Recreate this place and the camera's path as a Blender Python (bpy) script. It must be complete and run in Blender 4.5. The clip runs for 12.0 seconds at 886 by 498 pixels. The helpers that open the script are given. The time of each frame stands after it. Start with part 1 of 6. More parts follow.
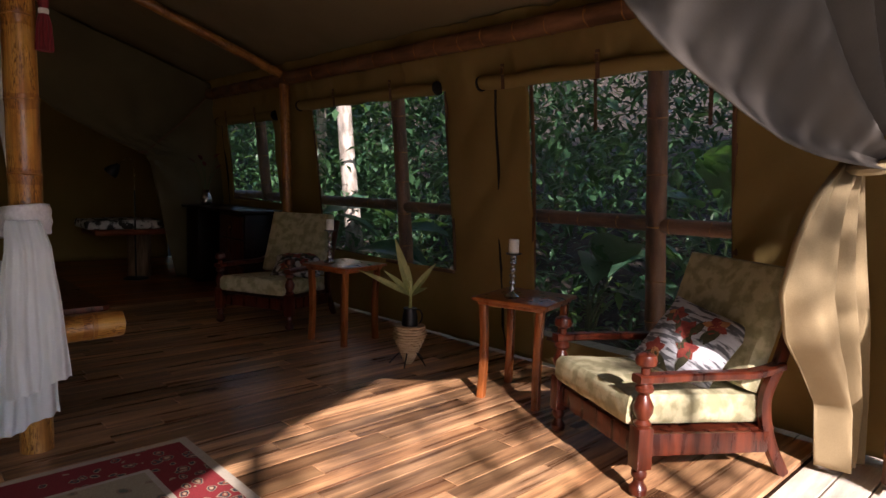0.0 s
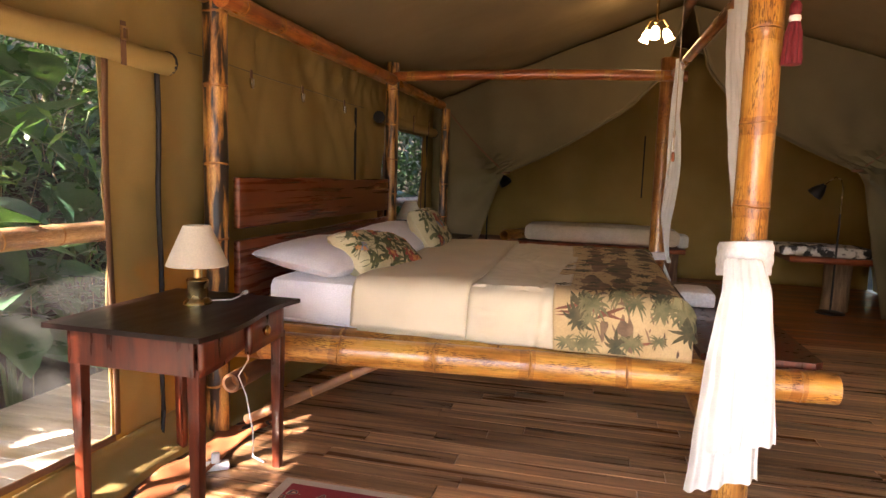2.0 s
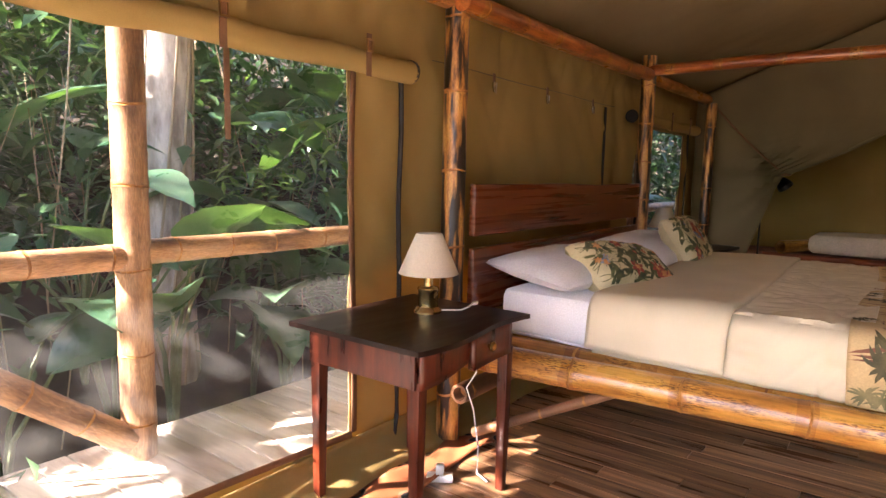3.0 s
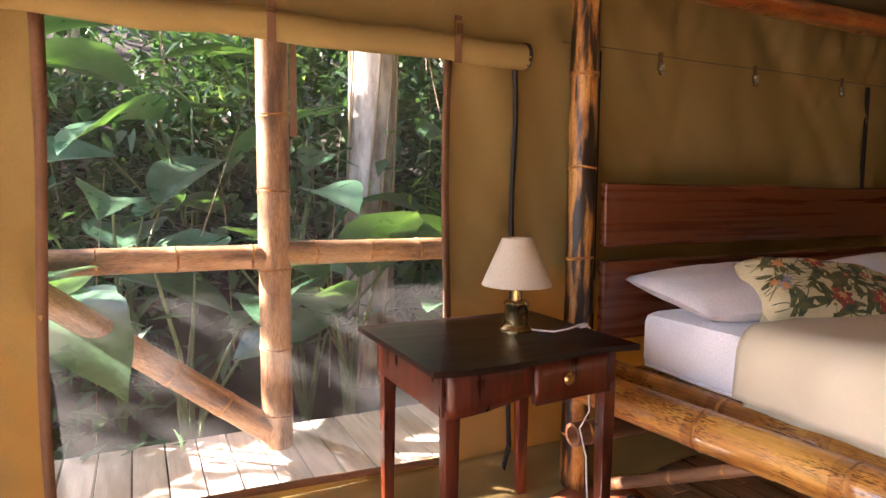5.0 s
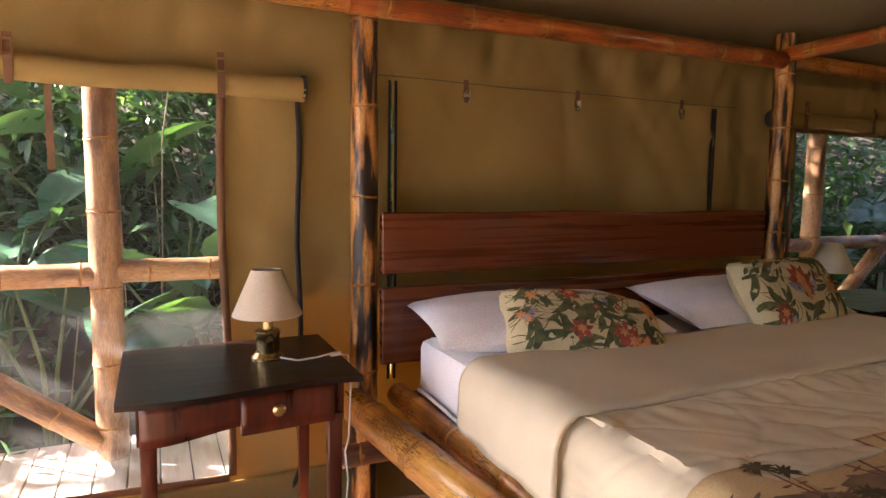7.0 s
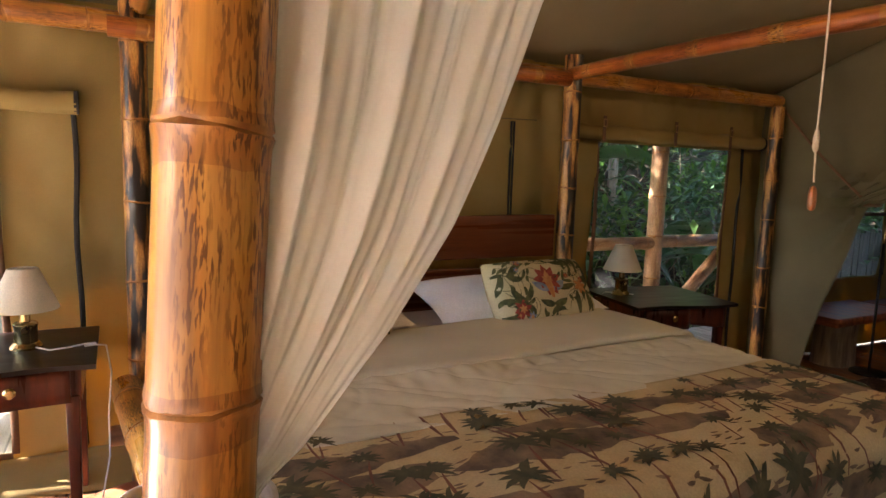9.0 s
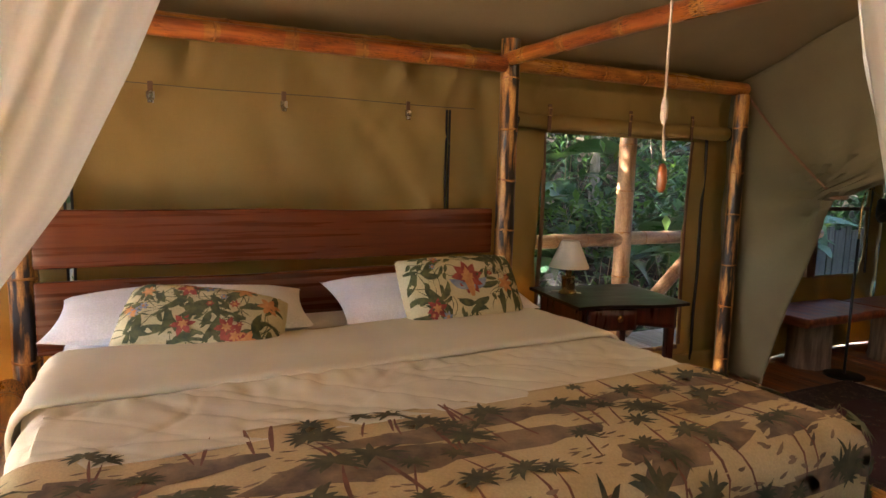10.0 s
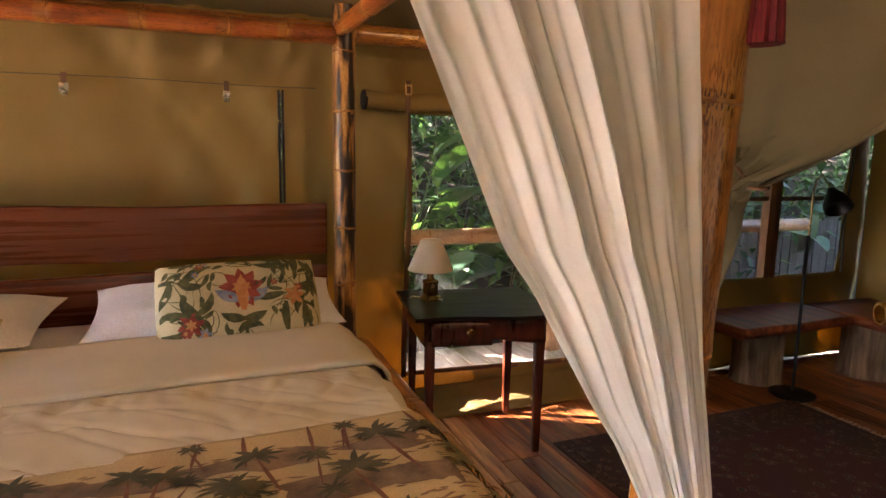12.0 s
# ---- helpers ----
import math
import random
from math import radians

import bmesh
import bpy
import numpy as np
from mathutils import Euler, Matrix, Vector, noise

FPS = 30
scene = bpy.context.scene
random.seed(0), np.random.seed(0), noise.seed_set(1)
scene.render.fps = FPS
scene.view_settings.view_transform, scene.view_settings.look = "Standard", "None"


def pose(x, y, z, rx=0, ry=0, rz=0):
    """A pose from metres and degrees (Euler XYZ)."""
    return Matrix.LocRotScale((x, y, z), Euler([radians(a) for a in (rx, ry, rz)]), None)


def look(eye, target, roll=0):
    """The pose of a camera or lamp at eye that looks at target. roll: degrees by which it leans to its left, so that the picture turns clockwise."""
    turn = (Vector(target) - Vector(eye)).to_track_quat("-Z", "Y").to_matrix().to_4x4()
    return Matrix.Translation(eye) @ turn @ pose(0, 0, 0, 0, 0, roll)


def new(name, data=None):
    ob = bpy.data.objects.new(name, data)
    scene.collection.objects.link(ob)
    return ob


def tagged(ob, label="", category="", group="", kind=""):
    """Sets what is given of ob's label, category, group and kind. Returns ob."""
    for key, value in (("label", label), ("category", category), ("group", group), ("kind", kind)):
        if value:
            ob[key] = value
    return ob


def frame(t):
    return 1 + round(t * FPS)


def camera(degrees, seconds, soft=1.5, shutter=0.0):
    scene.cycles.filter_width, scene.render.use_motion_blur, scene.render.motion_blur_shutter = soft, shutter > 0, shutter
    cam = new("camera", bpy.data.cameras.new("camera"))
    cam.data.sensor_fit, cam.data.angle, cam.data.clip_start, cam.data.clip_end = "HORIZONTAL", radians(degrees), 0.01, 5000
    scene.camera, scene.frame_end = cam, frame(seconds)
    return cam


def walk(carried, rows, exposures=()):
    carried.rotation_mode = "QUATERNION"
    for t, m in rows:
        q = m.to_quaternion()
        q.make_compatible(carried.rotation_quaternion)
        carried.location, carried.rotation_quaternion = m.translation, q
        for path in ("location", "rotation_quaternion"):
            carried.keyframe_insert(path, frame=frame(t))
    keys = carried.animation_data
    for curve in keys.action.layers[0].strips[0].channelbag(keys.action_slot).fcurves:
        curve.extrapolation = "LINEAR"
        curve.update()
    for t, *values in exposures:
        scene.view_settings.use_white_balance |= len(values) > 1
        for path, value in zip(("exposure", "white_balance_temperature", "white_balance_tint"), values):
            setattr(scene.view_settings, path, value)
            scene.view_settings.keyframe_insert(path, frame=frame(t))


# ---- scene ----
cam = camera(70.8, 12.0)
PATH = [
    (0, (0.262, 1.93, 1.203), (1.634, 3.371, 0.997), 1.9),
    (0.5, (0.301, 2.124, 1.23), (1.28, 3.856, 1.02), 2.1),
    (1, (0.277, 2.282, 1.256), (0.759, 4.211, 1.041), 2.1),
    (1.5, (0.267, 2.388, 1.272), (0.216, 4.375, 1.048), 2.0),
    (2, (0.231, 2.495, 1.262), (-0.238, 4.426, 1.032), 1.9),
    (2.5, (0.187, 2.626, 1.267), (-0.656, 4.424, 1.031), 1.6),
    (3, (0.198, 2.735, 1.276), (-0.988, 4.328, 1.033), 1.3),
    (3.5, (0.23, 2.868, 1.256), (-1.258, 4.182, 1.01), 1.0),
    (3.6, (0.231, 2.893, 1.249), (-1.291, 4.167, 1.007), 0.9),
    (5.5, (0.554, 3.769, 1.186), (-1.254, 4.601, 0.998), 0.6),
    (6, (0.628, 3.989, 1.243), (-1.172, 4.833, 1.023), 1.0),
    (6.5, (0.731, 4.15, 1.289), (-1.067, 5.002, 1.084), 0.9),
    (8.3, (1.384, 4.732, 1.438), (-0.433, 5.536, 1.219), 0.7),
    (8.5, (1.436, 4.803, 1.437), (-0.369, 5.635, 1.221), 0.7),
    (9, (1.547, 4.984, 1.457), (-0.21, 5.908, 1.212), 1.8),
    (9.5, (1.566, 5.135, 1.439), (-0.176, 6.084, 1.191), 2.2),
    (10, (1.576, 5.475, 1.424), (-0.2, 6.368, 1.178), 1.5),
    (10.5, (1.614, 5.781, 1.442), (-0.174, 6.636, 1.173), 1.0),
    (11, (1.648, 6.08, 1.43), (-0.155, 6.902, 1.161), 1.0),
    (11.5, (1.641, 6.353, 1.429), (-0.175, 7.147, 1.156), 1.1),
    (12, (1.599, 6.672, 1.473), (-0.235, 7.41, 1.172), 1.0),
]
EXPOSURES = [(0.0, 1.25, 6200, 26), (0.5, 2.65, 7300, 25), (1.0, 3.5, 7600, 26), (1.5, 3.85, 7300, 25), (2.5, 4.15, 6800, 28), (5.5, 3.95, 6600, 30), (6.5, 4.0, 6600, 29), (8.5, 4.5, 6400, 20), (9.0, 4.5, 6300, 19), (9.7, 4.75, 6400, 20), (10.5, 5.2, 6700, 22), (11.0, 5.3, 6700, 25), (12.0, 5.12, 6800, 30)]
walk(cam, [(t, look(eye, target, roll)) for t, eye, target, roll in PATH], EXPOSURES)

# ---- world and light ----
SUN_DIR = Vector((0.46, 0.89, -0.61)).normalized()
world = bpy.data.worlds.new("sky")
scene.world = world
world.use_nodes = True
sky = world.node_tree.nodes.new("ShaderNodeTexSky")
sky.sky_type, sky.sun_disc = "NISHITA", False
sky.sun_elevation = math.asin(-SUN_DIR.z)
sky.sun_rotation = math.atan2(-SUN_DIR.x, -SUN_DIR.y)
sky_back = world.node_tree.nodes["Background"]
sky_back.inputs["Strength"].default_value = 0.09
world.node_tree.links.new(sky.outputs[0], sky_back.inputs["Color"])
sun = new("sun", bpy.data.lights.new("sun", "SUN"))
sun.data.energy, sun.data.angle, sun.data.color = 5.0, radians(0.6), (1.0, 0.93, 0.82)
sun.matrix_world = look((0, 0, 12), Vector((0, 0, 12)) + SUN_DIR)


# ---- materials ----
def mat(name, c1, c2, scale=6.0, rough=0.6, bump=0.15, stretch=(1, 1, 1), fine=70.0, metal=0.0, through_light=0.0,
        vary=0.0, grain_range=(0.88, 1.12), grain_from=(0.25, 0.75), c3=None, at3=0.66, sharp=(0.35, 0.65), coat=0.0, light_colour=None, vary_to=None, spec=0.5):
    """A procedural surface: two colours mixed by a broad noise, a fine grain, bump, and a change from object to object."""
    m = bpy.data.materials.new(name)
    m.use_nodes = True
    nt = m.node_tree
    nd, ln = nt.nodes, nt.links
    bsdf = nd["Principled BSDF"]
    co = nd.new("ShaderNodeTexCoord")
    mp = nd.new("ShaderNodeMapping")
    mp.inputs["Scale"].default_value = stretch
    ln.new(co.outputs["Object"], mp.inputs["Vector"])
    info = nd.new("ShaderNodeObjectInfo")
    if vary:
        shift = nd.new("ShaderNodeMath")
        shift.operation = "MULTIPLY"
        shift.inputs[1].default_value = 37.0
        ln.new(info.outputs["Random"], shift.inputs[0])
        ln.new(shift.outputs[0], mp.inputs["Location"])
    n1 = nd.new("ShaderNodeTexNoise")
    n1.inputs["Scale"].default_value, n1.inputs["Detail"].default_value = scale, 5.0
    ln.new(mp.outputs[0], n1.inputs["Vector"])
    ramp = nd.new("ShaderNodeValToRGB")
    ramp.color_ramp.elements[0].position, ramp.color_ramp.elements[1].position = sharp
    ramp.color_ramp.elements[0].color, ramp.color_ramp.elements[1].color = (*c1, 1), (*c2, 1)
    if c3:
        e = ramp.color_ramp.elements.new(at3)
        e.color = (*c3, 1)
    ln.new(n1.outputs["Fac"], ramp.inputs[0])
    n2 = nd.new("ShaderNodeTexNoise")
    n2.inputs["Scale"].default_value, n2.inputs["Detail"].default_value = fine, 3.0
    ln.new(mp.outputs[0], n2.inputs["Vector"])
    grain = nd.new("ShaderNodeMapRange")
    grain.inputs["From Min"].default_value, grain.inputs["From Max"].default_value = grain_from
    grain.inputs["To Min"].default_value, grain.inputs["To Max"].default_value = grain_range
    ln.new(n2.outputs["Fac"], grain.inputs["Value"])
    mul = nd.new("ShaderNodeMix")
    mul.data_type, mul.blend_type = "RGBA", "MULTIPLY"
    mul.inputs["Factor"].default_value = 1.0
    ln.new(ramp.outputs[0], mul.inputs["A"])
    ln.new(grain.outputs[0], mul.inputs["B"])
    last = mul.outputs["Result"]
    if vary:
        tone = nd.new("ShaderNodeMapRange")
        tone.inputs["To Min"].default_value, tone.inputs["To Max"].default_value = 1 - vary, 1 + vary
        ln.new(info.outputs["Random"], tone.inputs["Value"])
        mul2 = nd.new("ShaderNodeMix")
        mul2.data_type, mul2.blend_type = "RGBA", "MULTIPLY"
        mul2.inputs["Factor"].default_value = 1.0
        ln.new(last, mul2.inputs["A"])
        ln.new(tone.outputs[0], mul2.inputs["B"])
        last = mul2.outputs["Result"]
    if vary_to:
        spin = nd.new("ShaderNodeMath")
        spin.operation = "MULTIPLY"
        spin.inputs[1].default_value = 7.31
        ln.new(info.outputs["Random"], spin.inputs[0])
        rest = nd.new("ShaderNodeMath")
        rest.operation = "FRACT"
        ln.new(spin.outputs[0], rest.inputs[0])
        amount = nd.new("ShaderNodeMath")
        amount.operation = "MULTIPLY"
        amount.inputs[1].default_value = 0.6
        ln.new(rest.outputs[0], amount.inputs[0])
        grey = nd.new("ShaderNodeMix")
        grey.data_type, grey.blend_type = "RGBA", "COLOR"
        ln.new(amount.outputs[0], grey.inputs["Factor"])
        ln.new(last, grey.inputs["A"])
        grey.inputs["B"].default_value = (*vary_to, 1)
        last = grey.outputs["Result"]
    ln.new(last, bsdf.inputs["Base Color"])
    bsdf.inputs["Metallic"].default_value = metal
    bsdf.inputs["Specular IOR Level"].default_value = spec
    bsdf.inputs["Coat Weight"].default_value = coat
    bsdf.inputs["Coat Roughness"].default_value = 0.2
    rg = nd.new("ShaderNodeMapRange")
    rg.inputs["To Min"].default_value, rg.inputs["To Max"].default_value = max(0.03, rough - 0.12), min(1.0, rough + 0.12)
    ln.new(n1.outputs["Fac"], rg.inputs["Value"])
    ln.new(rg.outputs[0], bsdf.inputs["Roughness"])
    if bump:
        add = nd.new("ShaderNodeMath")
        add.operation = "MULTIPLY_ADD"
        add.inputs[1].default_value = 0.25
        ln.new(n2.outputs["Fac"], add.inputs[0])
        ln.new(n1.outputs["Fac"], add.inputs[2])
        bp = nd.new("ShaderNodeBump")
        bp.inputs["Strength"].default_value, bp.inputs["Distance"].default_value = bump, 0.02
        ln.new(add.outputs[0], bp.inputs["Height"])
        ln.new(bp.outputs[0], bsdf.inputs["Normal"])
    if through_light:
        tr = nd.new("ShaderNodeBsdfTranslucent")
        if light_colour:
            tr.inputs["Color"].default_value = (*light_colour, 1)
        else:
            ln.new(last, tr.inputs["Color"])
        mx = nd.new("ShaderNodeMixShader")
        mx.inputs[0].default_value = through_light
        ln.new(bsdf.outputs[0], mx.inputs[1])
        ln.new(tr.outputs[0], mx.inputs[2])
        ln.new(mx.outputs[0], nd["Material Output"].inputs["Surface"])
    return m


def plain(name, c, rough=0.5, metal=0.0, bump=0.0):
    d = tuple(0.88 * v for v in c)
    return mat(name, d, c, 14.0, rough, bump, metal=metal, fine=120)


def screen_material():
    """Fine mosquito net: mostly open, with a faint veil."""
    m = bpy.data.materials.new("mosquito_net")
    m.use_nodes = True
    nd, ln = m.node_tree.nodes, m.node_tree.links
    tr = nd.new("ShaderNodeBsdfTransparent")
    df = nd.new("ShaderNodeBsdfDiffuse")
    df.inputs["Color"].default_value = (0.6, 0.62, 0.6, 1)
    tl = nd.new("ShaderNodeBsdfTranslucent")
    tl.inputs["Color"].default_value = (0.75, 0.76, 0.72, 1)
    veil = nd.new("ShaderNodeMixShader")
    veil.inputs[0].default_value = 0.6
    ln.new(df.outputs[0], veil.inputs[1])
    ln.new(tl.outputs[0], veil.inputs[2])
    mx = nd.new("ShaderNodeMixShader")
    mx.inputs[0].default_value = 0.065
    ln.new(tr.outputs[0], mx.inputs[1])
    ln.new(veil.outputs[0], mx.inputs[2])
    ln.new(mx.outputs[0], nd["Material Output"].inputs["Surface"])
    return m


def glow(name, c, strength):
    m = bpy.data.materials.new(name)
    m.use_nodes = True
    b = m.node_tree.nodes["Principled BSDF"]
    b.inputs["Base Color"].default_value = (*c, 1)
    b.inputs["Emission Color"].default_value = (*c, 1)
    b.inputs["Emission Strength"].default_value = strength
    return m


def bamboo_mat(name, dark, mid, light, rough=0.32, coat=0.4, dash=0.7):
    """Varnished cane: broad golden mottling along the culm, fine streaks, and clustered short brown dashes."""
    m = bpy.data.materials.new(name)
    m.use_nodes = True
    nd, ln = m.node_tree.nodes, m.node_tree.links
    b = nd["Principled BSDF"]
    co, info = nd.new("ShaderNodeTexCoord"), nd.new("ShaderNodeObjectInfo")
    shift = nd.new("ShaderNodeMath")
    shift.operation = "MULTIPLY"
    shift.inputs[1].default_value = 41.0
    ln.new(info.outputs["Random"], shift.inputs[0])

    def field(stretch, detail):
        mp = nd.new("ShaderNodeMapping")
        mp.inputs["Scale"].default_value = stretch
        ln.new(co.outputs["Object"], mp.inputs["Vector"])
        ln.new(shift.outputs[0], mp.inputs["Location"])
        n = nd.new("ShaderNodeTexNoise")
        n.inputs["Scale"].default_value, n.inputs["Detail"].default_value = 1.0, detail
        ln.new(mp.outputs[0], n.inputs["Vector"])
        return n.outputs["Fac"]

    def ranged(value, a, c, lo, hi):
        r = nd.new("ShaderNodeMapRange")
        r.inputs["From Min"].default_value, r.inputs["From Max"].default_value = a, c
        r.inputs["To Min"].default_value, r.inputs["To Max"].default_value = lo, hi
        ln.new(value, r.inputs["Value"])
        return r.outputs[0]
    broad, streak, dashes, where = field((13, 13, 3.2), 6), field((95, 95, 3.5), 3), field((250, 250, 38), 2), field((17, 17, 5), 3)
    ramp = nd.new("ShaderNodeValToRGB")
    e0, e1 = ramp.color_ramp.elements
    e0.position, e0.color = 0.36, (*[0.5 * (p + q) for p, q in zip(dark, mid)], 1)
    e1.position, e1.color = 0.66, (*light, 1)
    e2 = ramp.color_ramp.elements.new(0.46)
    e2.color = (*mid, 1)
    ln.new(broad, ramp.inputs[0])
    mul = nd.new("ShaderNodeMix")
    mul.data_type, mul.blend_type = "RGBA", "MULTIPLY"
    mul.inputs["Factor"].default_value = 1.0
    ln.new(ramp.outputs[0], mul.inputs["A"])
    ln.new(ranged(streak, 0.3, 0.7, 0.72, 1.15), mul.inputs["B"])
    both = nd.new("ShaderNodeMath")
    both.operation = "MULTIPLY"
    ln.new(ranged(dashes, 0.50, 0.58, 0.0, dash), both.inputs[0])
    ln.new(ranged(where, 0.43, 0.58, 0.0, 1.0), both.inputs[1])
    mix = nd.new("ShaderNodeMix")
    mix.data_type = "RGBA"
    ln.new(both.outputs[0], mix.inputs["Factor"])
    ln.new(mul.outputs["Result"], mix.inputs["A"])
    mix.inputs["B"].default_value = (*dark, 1)
    ln.new(mix.outputs["Result"], b.inputs["Base Color"])
    ln.new(ranged(broad, 0.3, 0.7, rough + 0.1, rough - 0.08), b.inputs["Roughness"])
    b.inputs["Coat Weight"].default_value, b.inputs["Coat Roughness"].default_value = coat, 0.18
    bp = nd.new("ShaderNodeBump")
    bp.inputs["Strength"].default_value, bp.inputs["Distance"].default_value = 0.12, 0.006
    ln.new(streak, bp.inputs["Height"])
    ln.new(bp.outputs[0], b.inputs["Normal"])
    return m


def figured(name, ground, colours, scale, rough=0.85):
    """A woven carpet ground with small figures in several colours."""
    m = bpy.data.materials.new(name)
    m.use_nodes = True
    nd, ln = m.node_tree.nodes, m.node_tree.links
    b = nd["Principled BSDF"]
    b.inputs["Roughness"].default_value = rough
    co = nd.new("ShaderNodeTexCoord")
    wob = nd.new("ShaderNodeTexNoise")
    wob.inputs["Scale"].default_value = scale * 0.8
    ln.new(co.outputs["Object"], wob.inputs["Vector"])
    mixv = nd.new("ShaderNodeMix")
    mixv.data_type = "VECTOR"
    mixv.inputs["Factor"].default_value = 0.06
    ln.new(co.outputs["Object"], mixv.inputs["A"])
    ln.new(wob.outputs["Color"], mixv.inputs["B"])
    vo = nd.new("ShaderNodeTexVoronoi")
    vo.inputs["Scale"].default_value = scale
    ln.new(mixv.outputs["Result"], vo.inputs["Vector"])
    ramp = nd.new("ShaderNodeValToRGB")
    els = ramp.color_ramp.elements
    els[0].position, els[0].color = 0.0, (*colours[0], 1)
    els[1].position, els[1].color = 0.14, (*colours[1], 1)
    for p, c in ((0.2, colours[2]), (0.3, colours[3]), (0.36, ground)):
        e = els.new(p)
        e.color = (*c, 1)
    ramp.color_ramp.interpolation = "CONSTANT"
    ln.new(vo.outputs["Distance"], ramp.inputs[0])
    nz = nd.new("ShaderNodeTexNoise")
    nz.inputs["Scale"].default_value = 220
    ln.new(co.outputs["Object"], nz.inputs["Vector"])
    mul = nd.new("ShaderNodeMix")
    mul.data_type, mul.blend_type = "RGBA", "MULTIPLY"
    mul.inputs["Factor"].default_value = 0.6
    ln.new(ramp.outputs[0], mul.inputs["A"])
    ln.new(nz.outputs["Fac"], mul.inputs["B"])
    ln.new(mul.outputs["Result"], b.inputs["Base Color"])
    bp = nd.new("ShaderNodeBump")
    bp.inputs["Strength"].default_value, bp.inputs["Distance"].default_value = 0.4, 0.004
    ln.new(nz.outputs["Fac"], bp.inputs["Height"])
    ln.new(bp.outputs[0], b.inputs["Normal"])
    return m


CANVAS = mat("tan_canvas", (0.27, 0.19, 0.058), (0.36, 0.26, 0.088), 1.6, 0.85, 0.5, fine=300, through_light=0.15,
             light_colour=(0.75, 0.42, 0.06))
CANVAS_ROOF = mat("roof_canvas", (0.20, 0.15, 0.072), (0.25, 0.19, 0.095), 1.4, 0.85, 0.5, fine=280, through_light=0.009,
                  light_colour=(0.6, 0.4, 0.14))
CANVAS_GREEN = mat("khaki_canvas", (0.115, 0.094, 0.046), (0.155, 0.128, 0.065), 1.6, 0.85, 0.35, fine=300, through_light=0.05)
# Dark copy of the drape cloth: the roof's shade is in its colour.
DRAPE_SHADED = mat("shaded_drape_cloth", (0.038, 0.032, 0.027), (0.07, 0.058, 0.046), 3, 0.85, 0.3, fine=260, through_light=0.10, light_colour=(0.5, 0.3, 0.1))
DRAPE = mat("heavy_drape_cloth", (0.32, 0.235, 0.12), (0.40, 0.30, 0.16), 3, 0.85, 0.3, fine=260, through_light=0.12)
WEBBING = plain("brown_webbing", (0.17, 0.085, 0.04), 0.7)
ZIP = plain("black_zip_tape", (0.012, 0.011, 0.01), 0.7)
STEEL = plain("buckle_steel", (0.6, 0.58, 0.52), 0.25, 1.0)
BRONZE = plain("bronze_buckle", (0.45, 0.28, 0.12), 0.35, 1.0)
NET = screen_material()
BAMBOO = bamboo_mat("varnished_bamboo", (0.10, 0.03, 0.008), (0.44, 0.17, 0.035), (0.60, 0.28, 0.06))
BAMBOO_RED = bamboo_mat("reddish_bamboo", (0.07, 0.015, 0.004), (0.34, 0.09, 0.017), (0.50, 0.17, 0.03), dash=0.6)
BAMBOO_PALE = bamboo_mat("pale_bamboo", (0.11, 0.035, 0.008), (0.50, 0.21, 0.036), (0.68, 0.37, 0.085), dash=0.9)
BAMBOO_BAND = bamboo_mat("browned_bamboo_band", (0.08, 0.026, 0.007), (0.36, 0.135, 0.025), (0.56, 0.26, 0.05), dash=0.9)
BAMBOO_SCORCHED = mat("scorched_bamboo", (0.018, 0.008, 0.004), (0.6, 0.32, 0.08), 2.6, 0.38, 0.15, (9, 9, 1.3), 50, vary=0.05,
                      c3=(0.5, 0.22, 0.05), at3=0.56, sharp=(0.46, 0.62), coat=0.2, grain_range=(0.4, 1.3))
NODE = mat("bamboo_node", (0.24, 0.09, 0.022), (0.52, 0.24, 0.05), 22, 0.45, 0.3, (1, 1, 1), 60, sharp=(0.4, 0.66))
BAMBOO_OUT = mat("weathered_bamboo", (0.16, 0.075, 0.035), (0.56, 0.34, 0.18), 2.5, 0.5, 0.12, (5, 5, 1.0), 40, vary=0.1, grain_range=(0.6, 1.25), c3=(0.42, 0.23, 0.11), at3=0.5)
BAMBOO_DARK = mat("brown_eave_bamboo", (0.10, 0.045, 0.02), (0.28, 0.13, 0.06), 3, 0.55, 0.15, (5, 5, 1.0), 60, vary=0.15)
DARKWOOD = mat("dark_polished_wood", (0.006, 0.003, 0.0025), (0.017, 0.007, 0.005), 3, 0.34, 0.03, (8, 1.5, 8), 60, coat=0.0, spec=0.22, grain_range=(0.7, 1.3))
MAHOGANY = mat("mahogany", (0.035, 0.007, 0.004), (0.12, 0.024, 0.009), 3, 0.3, 0.04, (8, 8, 1.2), 60, coat=0.12, spec=0.35)
TEAK = mat("orange_teak", (0.19, 0.05, 0.011), (0.37, 0.11, 0.024), 3, 0.3, 0.05, (6, 6, 1.2), 60, coat=0.4)
HEADBOARD = mat("headboard_plank", (0.075, 0.017, 0.006), (0.145, 0.036, 0.010), 2.6, 0.28, 0.05, (6, 0.38, 15), 24, coat=0.25, grain_range=(0.78, 1.2),
                c3=(0.13, 0.03, 0.008), at3=0.5, spec=0.35)
PLANK = mat("floor_plank", (0.15, 0.066, 0.030), (0.60, 0.33, 0.15), 2.2, 0.30, 0.1, (0.6, 10, 10), 26, vary=0.5, grain_range=(0.72, 1.25),
            c3=(0.37, 0.18, 0.078), at3=0.5, coat=0.3, vary_to=(0.36, 0.22, 0.12))
